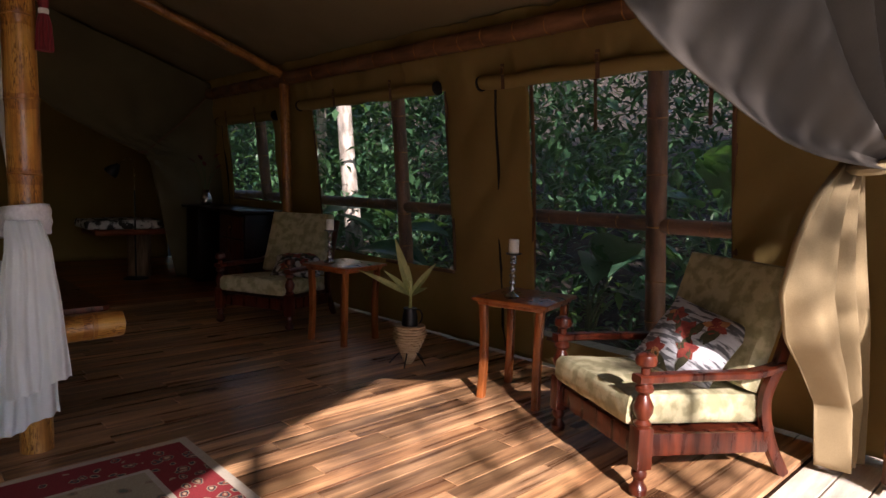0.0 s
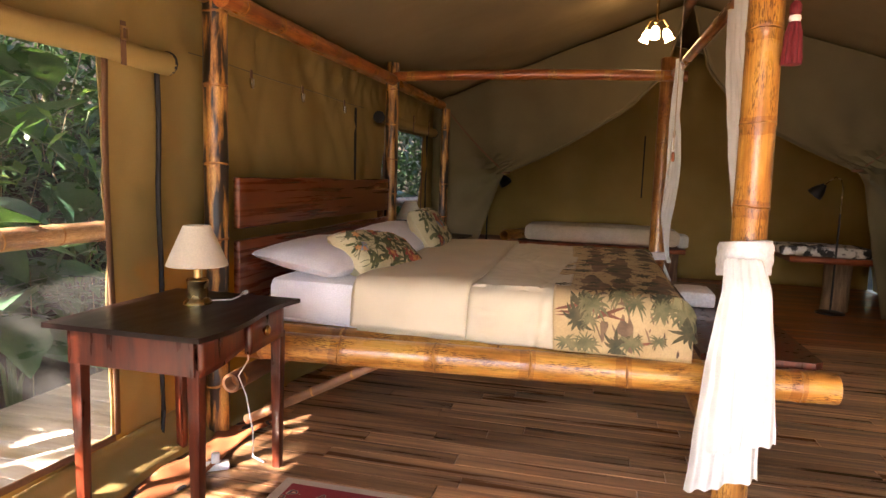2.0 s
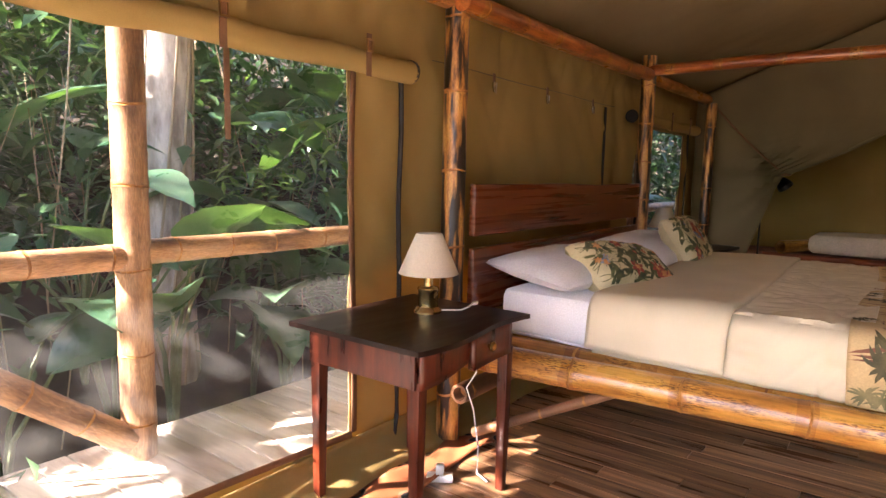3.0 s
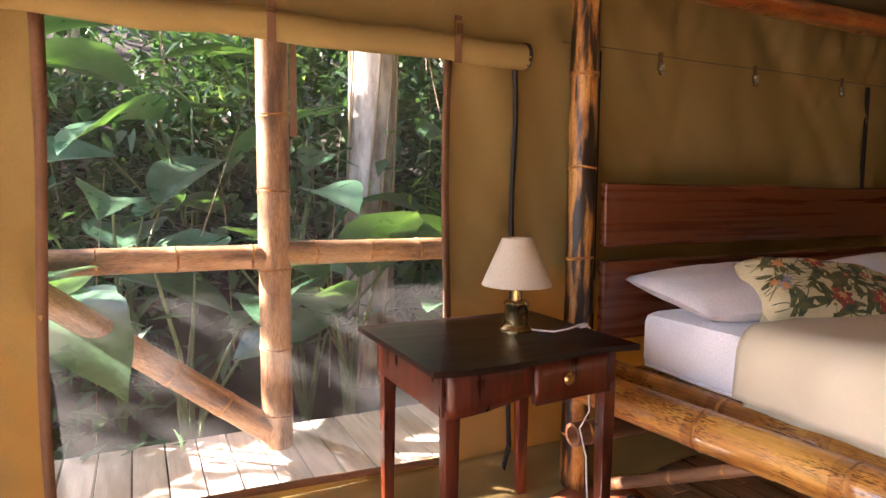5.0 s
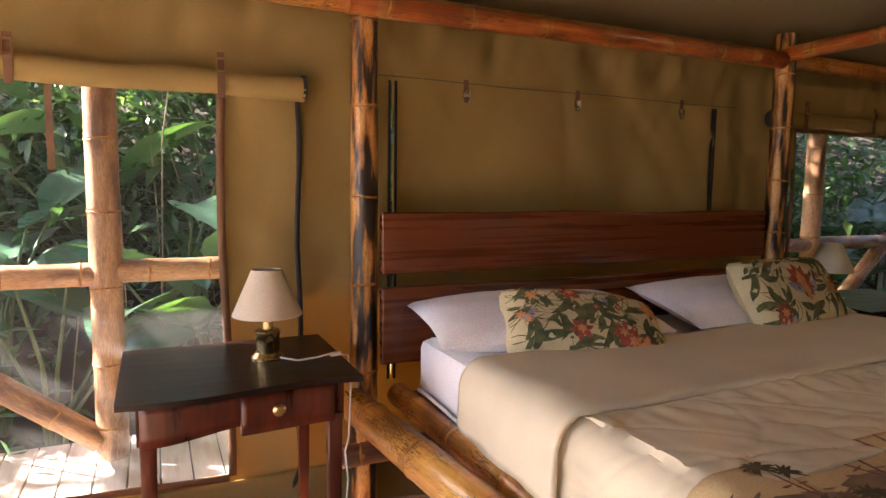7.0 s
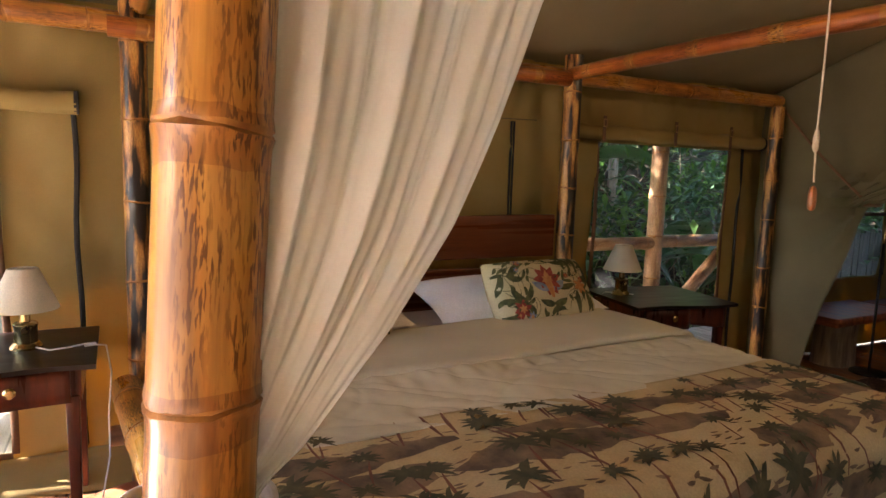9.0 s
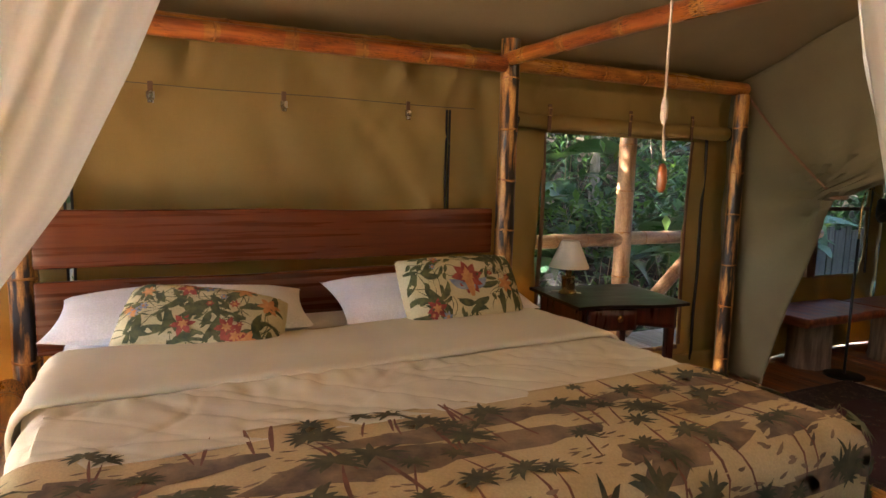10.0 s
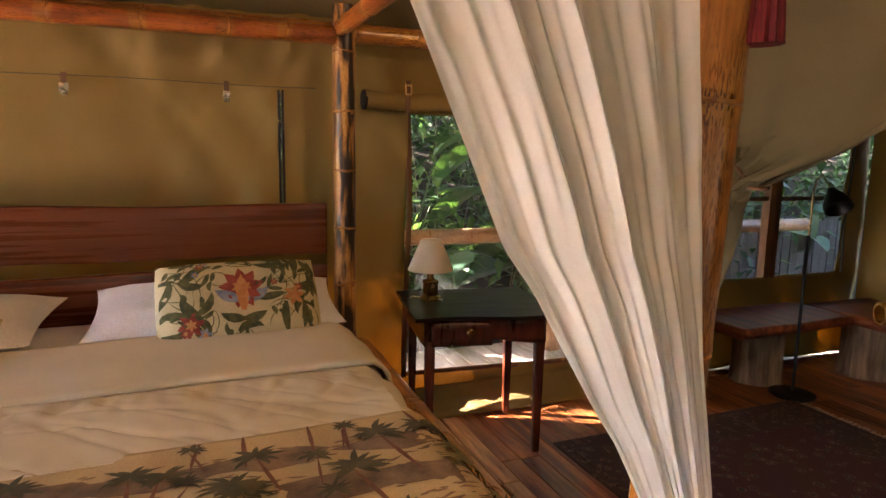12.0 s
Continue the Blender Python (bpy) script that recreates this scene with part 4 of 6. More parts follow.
fr, tk, isl, bush, olive = bmesh.new(), bmesh.new(), bmesh.new(), bmesh.new(), bmesh.new()
rng = random.Random(77)
row = 0
a0 = 0.16
while a0 < 0.86:
    b0 = 0.05 + 0.16 * (row % 2)
    while b0 < RS - 0.02:
        if rng.random() < 0.82:
            blob(isl, a0 + rng.uniform(-0.02, 0.03), b0 + rng.uniform(-0.03, 0.05), rng.uniform(0.035, 0.065), rng.uniform(0.12, 0.21), on_runner(0.0042), rng)
        for q in range(rng.choice((2, 2, 3))):
            cx, cy, s = a0 - rng.uniform(0.02, 0.055), b0 + rng.uniform(-0.12, 0.12), rng.uniform(0.7, 1.5)
            tx, ty = cx - 0.11 * s, cy + rng.uniform(-0.05, 0.05)
            leaf_strip(tk, (cx + 0.03, cy), math.atan2(ty - cy, tx - cx - 0.03), math.hypot(tx - cx - 0.03, ty - cy), 0.0042 * s, rng.uniform(-0.3, 0.3), on_runner(0.0062))
            for k in range(11):
                a = math.pi + (k - 5) * 0.42 + rng.uniform(-0.12, 0.12)
                leaf_strip(fr, (tx, ty), a, rng.uniform(0.038, 0.062) * s, 0.0062 * s, (0.9 if k > 5 else -0.9) * rng.uniform(0.5, 1.2), on_runner(0.0070 + 0.00035 * k), 4)
        for q in range(16):
            leaf_strip(bush, (a0 + rng.uniform(-0.07, 0.07), b0 + rng.uniform(-0.17, 0.17)), rng.uniform(1.2, 1.9), rng.uniform(0.02, 0.05), 0.004, 0.3, on_runner(0.0052), 3)
        b0 += rng.uniform(0.22, 0.31)
    a0 += 0.145
    row += 1
for k in range(34):
    b0 = rng.uniform(0.03, 0.24) if k % 2 else RS - rng.uniform(0.03, 0.24)
    tx, s = rng.uniform(0.05, 0.60), rng.uniform(0.6, 1.1)
    for q in range(13):
        a = (q - 6) * 0.4 + (math.pi / 2 if k % 2 else -math.pi / 2)
        leaf_strip(olive, (tx, b0), a, rng.uniform(0.04, 0.07) * s, 0.0048 * s, (1.1 if q > 6 else -1.1) * rng.uniform(0.4, 1.1), on_runner(0.0125 + 0.0003 * q), 4)
tagged(piece("print_island", isl, ISLAND, runner, "brown printed islands", smooth=False), kind="stuff")
tagged(piece("print_olive_frond", olive, FROND_OLIVE, runner, "olive green printed palm fronds", smooth=False), kind="stuff")
tagged(piece("print_trunk", tk, TRUNK_PRINT, runner, "printed palm trunks", smooth=False), kind="stuff")
tagged(piece("print_frond", fr, FROND, runner, "dark green printed palm fronds", smooth=False), kind="stuff")
tagged(piece("print_shading", bush, ISLAND, runner, "small printed brushwork", smooth=False), kind="stuff")


# ---- pillows ----
def pillow_point(u, v, L, W, H, seed, side=1, lift=0.0, full=2.6, pinch=0.12):
    """A point of a stuffed pillow; u, v from -1 to 1."""
    h = H * 0.5 * max(0.0, (1 - abs(u) ** full)) ** 0.55 * max(0.0, (1 - abs(v) ** full)) ** 0.55
    h *= 1 + 0.10 * noise.noise(Vector((u * 2.4, v * 2.4, seed))) + 0.05 * noise.noise(Vector((u * 6, v * 6, seed)))
    return Vector((u * L / 2 * math.sqrt(1 - pinch * (1 - v * v)), v * W / 2 * math.sqrt(1 - pinch * (1 - u * u)), side * (h + lift)))


def pillow(name, L, W, H, m, material, label, seed, motif=0):
    ob = thing(name, m, label, "pillow")
    shape = (4.2, -0.05) if motif else (2.6, 0.10)
    bm = bmesh.new()
    for side in (1, -1):
        grid(34, 26, lambda u, v: pillow_point(2 * u - 1, 2 * v - 1, L, W, H, seed, side, 0.0, *shape), bm)
    bmesh.ops.remove_doubles(bm, verts=bm.verts, dist=0.0006)
    bmesh.ops.recalc_face_normals(bm, faces=bm.faces)
    part("casing", bm, material, ob)
    if motif:
        kinds = {"print_leaf": (bmesh.new(), LEAFPRINT), "print_red_petal": (bmesh.new(), PETAL), "print_orange_petal": (bmesh.new(), PETAL_ORANGE),
                 "print_blue_petal": (bmesh.new(), PETAL_BLUE), "print_stem": (bmesh.new(), LEAFPRINT)}

        def at(h):
            return lambda x, y: pillow_point(max(-0.96, min(0.96, 2 * x / L)), max(-0.94, min(0.94, 2 * y / W)), L, W, H, seed, 1, h, *shape)
        rg = random.Random(seed)

        def flower(x, y, r, which, n=7):
            for k in range(n):
                leaf_strip(kinds[which][0], (x, y), 2 * math.pi * k / n + 0.2, r, r * 0.26, 0.2, at(0.0030), 3)
            for k in range(n):
                leaf_strip(kinds["print_orange_petal"][0], (x, y), 2 * math.pi * k / n + 0.5, r * 0.45, r * 0.12, 0.2, at(0.0042), 3)
        if motif == 2:
            flower(0.0, 0.03, 0.085, "print_red_petal", 9)
            leaf_strip(kinds["print_orange_petal"][0], (0.0, -0.06), 1.57, 0.15, 0.022, 0, at(0.0048))
            for s in (-1, 1):
                leaf_strip(kinds["print_blue_petal"][0], (0.01 * s, -0.02), 1.57 - s * 1.2, 0.10, 0.022, 0.3 * s, at(0.0036))
                leaf_strip(kinds["print_leaf"][0], (0.0, -0.09), 1.57 - s * 1.6, 0.09, 0.018, 0.8 * s, at(0.0036))
            flower(-L * 0.31, -0.10, 0.05, "print_red_petal", 6)
        for k in range(22 if motif == 1 else 20):
            x, y = rg.uniform(-0.44, 0.44) * L, rg.uniform(-0.42, 0.42) * W
            if motif == 2 and abs(x) < 0.11:
                continue
            flower(x, y, rg.choice((0.016, 0.02, 0.026, 0.045)), rg.choice(["print_red_petal", "print_red_petal", "print_orange_petal", "print_blue_petal"]), 6)
        for k in range(105):
            x, y = rg.uniform(-0.45, 0.45) * L, rg.uniform(-0.44, 0.44) * W
            if motif == 2 and abs(x) < 0.09 and abs(y) < 0.12:
                continue
            big = rg.random() < 0.3
            leaf_strip(kinds["print_leaf"][0], (x, y), rg.uniform(0, 6.28), rg.uniform(0.09, 0.15) if big else rg.uniform(0.035, 0.07), 0.016 if big else 0.009, rg.uniform(-1.5, 1.5), at(0.0022), 5)
            leaf_strip(kinds["print_stem"][0], (x, y), rg.uniform(0, 6.28), rg.uniform(0.06, 0.14), 0.0018, rg.uniform(-2, 2), at(0.0018), 6)
        for key, (b, mm) in kinds.items():
            tagged(part(key, b, mm, ob, smooth=False), kind="stuff")
    return ob


# poses: x along the pillow's length, z out of its printed face
pillow("white_pillow", 0.97, 0.48, 0.17, pose(-1.13, 5.67, 0.825, 8, 0, 84), SHEET, "soft white pillow lying against the headboard", 2)
pillow("white_pillow", 0.97, 0.47, 0.17, pose(-1.10, 6.76, 0.83, 12, 0, 89), SHEET, "soft white pillow lying against the headboard", 3)
pillow("floral_pillow", 0.59, 0.31, 0.20, pose(-0.91, 5.71, 0.818, 34, 6, 72), FLORAL_GROUND, "cream floral-print cushion resting on a white pillow", 5, 1)
pillow("floral_pillow", 0.60, 0.34, 0.17, pose(-0.92, 6.83, 0.878, 56, 0, 93), FLORAL_GROUND, "cream cushion with a large red flower print, propped upright", 8, 2)


# ---- bed curtains ----
def bed_curtain(name, x, lean, post, inner, outer, tie_z, tail_at, seed, label):
    """A white curtain hung along the foot rail, gathered to the post, knotted with a sash, with its tail falling below. inner, outer: its two edges by height."""
    post_x, post_y = post
    ob = rooted(name, (post_x, post_y, 0), label, "curtain", "bed curtains")
    top = 2.07

    def f(u, v):
        z = tie_z - 0.035 + (top - tie_z + 0.035) * (1 - v)
        a, b = edge_at(z, outer), edge_at(z, inner)
        k = 1 - v
        amp = 0.005 + 0.016 * min(1.0, k * 1.6)
        swell = 0.05 * math.sin(math.pi * min(1.0, k * 1.3)) * math.sin(math.pi * u)
        w = u + 0.075 * noise.noise(Vector((u * 2.6, v * 1.3, seed))) + 0.012 * noise.noise(Vector((u * 8, v * 3, seed + 5)))
        deep = 0.55 + 0.9 * abs(noise.noise(Vector((u * 4.3, v * 0.9, seed + 9))))
        fold = amp * deep * (math.sin(w * 23 + seed) + 0.5 * math.sin(w * 47 + 1.7 * seed) + 0.22 * math.sin(w * 103 + seed * 3))
        fold += 0.006 * noise.noise(Vector((u * 22, v * 9, seed + 2)))
        grip = max(0.0, 1 - k * 4) if lean else 0.0
        side = x + lean * u + swell + fold
        return (side + (post_x + 0.078 + 0.02 * math.sin(math.pi * u) + fold - side) * grip, a + (b - a) * u, z)
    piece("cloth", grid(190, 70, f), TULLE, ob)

    def tail(u, v):
        z = tie_z - (tie_z - tail_at[2]) * v + 0.08 * (u - 0.5) * v + 0.012 * math.sin(u * 9 + seed) * v
        w = 0.12 + 0.14 * v ** 0.7
        crease = 0.014 * math.sin(u * 13 + v * 2 + 1.3 * math.sin(u * 5 + seed)) + 0.009 * math.sin(u * 31 + seed + 2 * v)
        crease += 0.014 * noise.noise(Vector((u * 7, v * 5, seed)))
        return (post_x - 0.03 + (tail_at[0] - post_x + 0.03) * v + (u - 0.5) * w + 0.01 * noise.noise(Vector((u * 2, v * 4, seed + 3))),
                post_y + (tail_at[1] - post_y) * min(1, 0.5 + v * 4) + crease * (0.4 + v), z)
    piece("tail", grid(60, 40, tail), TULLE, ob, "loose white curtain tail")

    def tail2(u, v):
        px, py, pz = tail(u, v * 0.82)
        return (px + 0.05 * v, py - 0.025, pz + 0.01)
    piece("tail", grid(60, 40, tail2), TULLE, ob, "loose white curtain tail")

    sash_h = 0.13 if lean == 0 else 0.06

    def sash(u, v):
        a = u * 2 * math.pi
        r = (0.085 if lean == 0 else 0.078) + 0.008 * math.sin(3 * a + seed) + 0.002 * math.sin(v * 17 + 2 * a + seed) + 0.006 * math.sin(math.pi * v)
        return (post_x - 0.01 + r * math.cos(a) * 1.05, post_y + r * math.sin(a), tie_z - sash_h / 2 + sash_h * v + 0.012 * math.cos(a + 1))
    thick(piece("sash", grid(40, 14, sash), TOWEL, ob, "white cloth sash round the post"), 0.006)
    return ob


bed_curtain("bed_curtain", BX1 - 0.02, 0.0, (BX1, BY0), [(0.9, 5.11), (1.02, 5.125), (1.06, 5.15), (1.10, 5.20), (1.24, 5.315), (1.38, 5.41), (1.53, 5.48), (1.69, 5.545), (2.1, 5.71)],
            [(0.9, 5.02), (1.1, 5.04), (2.1, 5.08)], 0.99, (0.745, 4.905, 0.14), 1.0, "white bed curtain tied to the bamboo post with a sash")
bed_curtain("bed_curtain", BX2 + 0.07, -0.08, (BX2, BYF), [(0.66, 7.425), (0.74, 7.435), (0.84, 7.42), (0.95, 7.375), (1.1, 7.285), (1.24, 7.20), (1.32, 7.14), (1.71, 6.965), (2.1, 6.86)],
            [(0.7, 7.57), (0.85, 7.56), (1.27, 7.49), (1.77, 7.43), (2.1, 7.41)], 0.71, (0.74, 7.66, 0.25), 2.3, "white bed curtain gathered and tied at the far post")


def tassel(x, y, z):
    ob = rooted("tassel", (x, y, z), "wine-red tassel with white band hanging from a bed post", "tassel", "tassels")
    piece("cord", tube([(x, y, z + 0.02), (x - 0.02, y, z + 0.1), (x - 0.05, y, z + 0.17)], 0.006, 6), ROPE, ob, "pale cord")
    piece("head", lathe([(0.010, 0.03), (0.020, 0.015), (0.020, -0.01), (0.014, -0.02)], 12, Matrix.Translation((x, y, z))), TASSEL, ob)
    piece("band", lathe([(0.018, -0.02), (0.021, -0.03), (0.018, -0.042)], 12, Matrix.Translation((x, y, z))), WAX, ob, "white band")
    prof = [(0.017, -0.042), (0.026, -0.08), (0.030, -0.14), (0.033, -0.19)]
    bm = lathe(prof, 24, Matrix.Translation((x, y, z)))
    for i, v in enumerate(bm.verts):
        d = 0.0025 * (1 if i % 2 else -1)
        v.co.x += d * (v.co.x - x) / 0.03
        v.co.y += d * (v.co.y - y) / 0.03
    piece("fringe", bm, TASSEL, ob)


tassel(BX1 + 0.075, BY0 - 0.06, 1.89)
tassel(BX2 + 0.06, BYF + 0.10, 1.86)


# ---- bedside tables and lamps ----
def bedside_table(m, label, mirrored=False):
    """A dark writing-table style bedside table; its serpentine front faces local +x."""
    t = thing("bedside_table", m, label, "table", "bedside tables")
    s = -1 if mirrored else 1

    def wave(y):
        return 0.022 * math.sin((y * s + 0.36) * 8.6)
    h, hx, hy = 0.725, 0.305, 0.355
    bm = bmesh.new()
    n = 24
    outline = [(-hx, -hy)] + [(hx + wave(-hy + 2 * hy * k / n), -hy + 2 * hy * k / n) for k in range(n + 1)] + [(-hx, hy)]
    lo, hi = [bm.verts.new((x, y, h - 0.018)) for x, y in outline], [bm.verts.new((x, y, h)) for x, y in outline]
    bm.faces.new(hi), bm.faces.new(list(reversed(lo)))
    for k in range(len(lo)):
        bm.faces.new((lo[k], lo[(k + 1) % len(lo)], hi[(k + 1) % len(lo)], hi[k]))
    part("tabletop", bm, DARKWOOD, t, "dark polished top with a wavy front edge", smooth=False)
    az0, az1 = 0.575, h - 0.019
    ix, iy = hx - 0.055, hy - 0.06
    zc, dz = (az0 + az1) / 2, az1 - az0
    part("apron", boxed((-ix + 0.01, 0, zc), (0.02, 2 * iy, dz)), MAHOGANY, t, smooth=False)
    for y in (-iy, iy):
        part("apron", boxed((0.0, y, zc), (2 * ix, 0.02, dz)), MAHOGANY, t, smooth=False)

    def front(u, v):
        y = -iy + 2 * iy * u
        dip = 0.028 * math.sin(math.pi * u) ** 2 * (1 - v)
        return (ix + wave(y) * 0.9, y, az0 + dip + (dz - dip) * v)
    thick(part("front_apron", grid(24, 4, front), MAHOGANY, t), 0.02)
    ya, yb = (-0.02 * s, 0.27 * s)

    def drawer(u, v):
        y = ya + (yb - ya) * u
        return (ix + 0.022 + wave(y) * 0.9 + 0.008 * math.sin(math.pi * u), y, az0 + 0.004 + (dz - 0.010) * v)
    dr = thick(part("drawer_front", grid(14, 3, drawer), MAHOGANY, t), 0.024)
    part("knob", lathe([(0.008, 0.0), (0.008, 0.012), (0.019, 0.02), (0.020, 0.028), (0.012, 0.035)], 14, Matrix.Translation((ix + 0.035 + wave(0.09 * s), 0.09 * s, 0.648)) @ pose(0, 0, 0, 0, 90)), BRASS, t, "round brass knob")
    for x in (-ix + 0.02, ix - 0.01):
        for y in (-iy + 0.02, iy - 0.02):
            part("leg", boxed((x, y, 0.3), (0.046, 0.046, 0.6), bevel=0.003, taper=0.72), MAHOGANY, t)
    return t


bedside_table(pose(-1.275, 4.545, 0, 0, 0, 0), "dark mahogany bedside table with one drawer beside the bed")
bedside_table(pose(-1.25, 7.99, 0, 0, 0, -9), "dark mahogany bedside table with one drawer under the window", True)


def table_lamp(m, label, brass, shade):
    t = thing("table_lamp", m, label, "lamp", "bedside lamps")
    part("base", lathe([(0.056, 0), (0.056, 0.008), (0.050, 0.014), (0.046, 0.020), (0.040, 0.024), (0.040, 0.085), (0.043, 0.09), (0.043, 0.097), (0.036, 0.103), (0.02, 0.106)], 28), brass, t, "brass drum base")
    part("stem", lathe([(0.018, 0.10), (0.018, 0.15), (0.012, 0.155), (0.012, 0.2)], 16), brass, t)
    part("shade", lathe([(0.118, 0.155), (0.119, 0.157), (0.052, 0.313), (0.050, 0.314), (0.048, 0.312), (0.116, 0.155)], 32, caps=False), shade, t, "cream conical fabric shade")
    part("finial_ring", lathe([(0.050, 0.305), (0.050, 0.308)], 24), shade, t)
    return t


table_lamp(pose(-1.30, 4.655, 0.725), "brass table lamp with cream shade on a bedside table", BRASS, SHADE)
table_lamp(pose(-1.37, 7.80, 0.725), "brass table lamp with cream shade on a bedside table", BRASS, SHADE)


def cable(points, r, material, label, category="cable"):
    ob = part("cable", tube(points, r, 6), material)
    return tagged(ob, label, category, "cables")


cable([(-1.26, 4.69, 0.733), (-1.2, 4.74, 0.733), (-1.2, 4.80, 0.737), (-1.22, 4.86, 0.741)], 0.0035, WHITEPLASTIC, "thin white lamp cord on the table top")
sw = part("cord_switch", boxed((-1.222, 4.875, 0.737), (0.018, 0.042, 0.014), (0, 0, 12), 0.004), WHITEPLASTIC)
tagged(sw, "small white cord switch on the table edge", "switch")
cable([(-1.22, 4.89, 0.735), (-1.25, 4.93, 0.72), (-1.27, 4.945, 0.6), (-1.24, 4.93, 0.42), (-1.29, 4.93, 0.34), (-1.25, 4.93, 0.25), (-1.2, 4.9, 0.1), (-1.17, 4.85, 0.012), (-1.1, 4.82, 0.01)], 0.0035, WHITEPLASTIC, "thin white lamp cord hanging to the floor")
strip = thing("power_strip", pose(-1.27, 4.72, 0, 0, 0, 35), "white extension socket with plug on the floor", "socket")
part("body", boxed((0, 0, 0.014), (0.11, 0.05, 0.028), bevel=0.006), WHITEPLASTIC, strip)
part("plug", boxed((0.0, 0, 0.05), (0.035, 0.03, 0.045), bevel=0.006), WHITEPLASTIC, strip)
cable([(-1.3, 7.84, 0.733), (-1.36, 7.8, 0.733), (-1.42, 7.72, 0.734), (-1.46, 7.68, 0.70)], 0.0035, WHITEPLASTIC, "thin white lamp cord on the table top")

# pull cord above the bed
pull = rooted("pull_cord", (0.65, 6.42, 1.35), "pale pull cord with a turned wooden handle above the bed", "pull cord")
piece("cord", tube([(0.65, 6.42, 2.92), (0.65, 6.42, 1.56)], 0.0026, 6), ROPE, pull)
piece("knot", lathe([(0.004, 1.53), (0.007, 1.54), (0.007, 1.565), (0.004, 1.58)], 10, Matrix.Translation((0.65, 6.42, 0))), ROPE, pull)
piece("thread", tube([(0.65, 6.42, 1.55), (0.653, 6.422, 1.46)], 0.0025, 5), ROPE, pull)
piece("handle", lathe([(0.003, 1.452), (0.007, 1.448), (0.0095, 1.436), (0.0102, 1.415), (0.0085, 1.400), (0.004, 1.394)], 14, Matrix.Translation((0.653, 6.422, 0))), TEAK, pull, "turned red-brown handle")

# hanging ceiling lamp with tulip shades
LX, LY, LZ = 0.64, 8.25, 2.52
lampc = rooted("hanging_lamp", (LX, LY, LZ), "lit hanging lamp with glass tulip shades on brass arms", "lamp")
piece("stem", tube([(LX, LY, roof_z(LX) + 0.02), (LX, LY, LZ + 0.1)], 0.012, 8), BRASS, lampc)
BULB = glow("lit_tulip_glass", (1.0, 0.72, 0.36), 1.8)
for k in range(3):
    a = 2.1 * k + 0.35
    dx, dy = 0.105 * math.cos(a), 0.105 * math.sin(a)
    piece("arm", tube([(LX, LY, LZ + 0.12), (LX + dx * 0.6, LY + dy * 0.6, LZ + 0.13), (LX + dx, LY + dy, LZ + 0.075)], 0.007, 6), BRASS, lampc)
    tm = Matrix.Translation((LX + dx, LY + dy, LZ)) @ turn_to(math.degrees(a)) @ pose(0, 0, 0, 0, 152)
    piece("tulip_shade", lathe([(0.012, -0.065), (0.026, -0.05), (0.038, -0.01), (0.034, 0.02), (0.044, 0.045)], 14, tm), BULB, lampc, "glowing frosted glass tulip")
lamp_light = new("lamp_glow", bpy.data.lights.new("lamp_glow", "POINT"))
lamp_light.data.energy, lamp_light.data.color, lamp_light.data.shadow_soft_size = 0.35, (1.0, 0.62, 0.27), 0.09
lamp_light.location = (LX, LY, LZ - 0.11)


# ---- armchairs ----
def turned(x, y, h, m, t):
    """A turned front post with a knob."""
    prof = [(0.020, 0), (0.034, 0.012), (0.036, 0.035), (0.022, 0.055), (0.020, 0.07), (0.030, 0.085), (0.030, 0.10), (0.022, 0.115)]
    bm = lathe(prof, 18, Matrix.Translation((x, y, 0)))
    box(bm, (x, y, 0.20), (0.068, 0.068, 0.17), bevel=0.006)
    lathe([(0.030, 0.285), (0.036, 0.30), (0.024, 0.315), (0.038, 0.345), (0.040, 0.37), (0.026, 0.40), (0.020, 0.415), (0.036, 0.43), (0.036, 0.445),
           (0.024, 0.46)], 18, Matrix.Translation((x, y, 0)), bm)
    part("front_post", bm, MAHOGANY, t, "turned mahogany post")
    part("knob", lathe([(0.018, 0.495), (0.018, 0.52), (0.040, 0.535), (0.043, 0.552), (0.036, 0.572), (0.016, 0.582)], 18, Matrix.Translation((x, y, 0))), MAHOGANY, t)


def cushion(L, W, H, seed, puff=0.35):
    bm = bmesh.new()
    bmesh.ops.create_cube(bm, size=1.0)
    bmesh.ops.subdivide_edges(bm, edges=bm.edges, cuts=9, use_grid_fill=True)
    for v in bm.verts:
        x, y, z = v.co * 2
        k = (1 - abs(x) ** 4) * (1 - abs(y) ** 4)
        zz = z * (0.80 + 0.26 * k) + 0.05 * noise.noise(Vector((x * 2, y * 2, seed)))
        e = 1 - 0.05 * abs(z) ** 4
        v.co = Vector((x * L / 2 * e, y * W / 2 * e, zz * H / 2))
    return bm


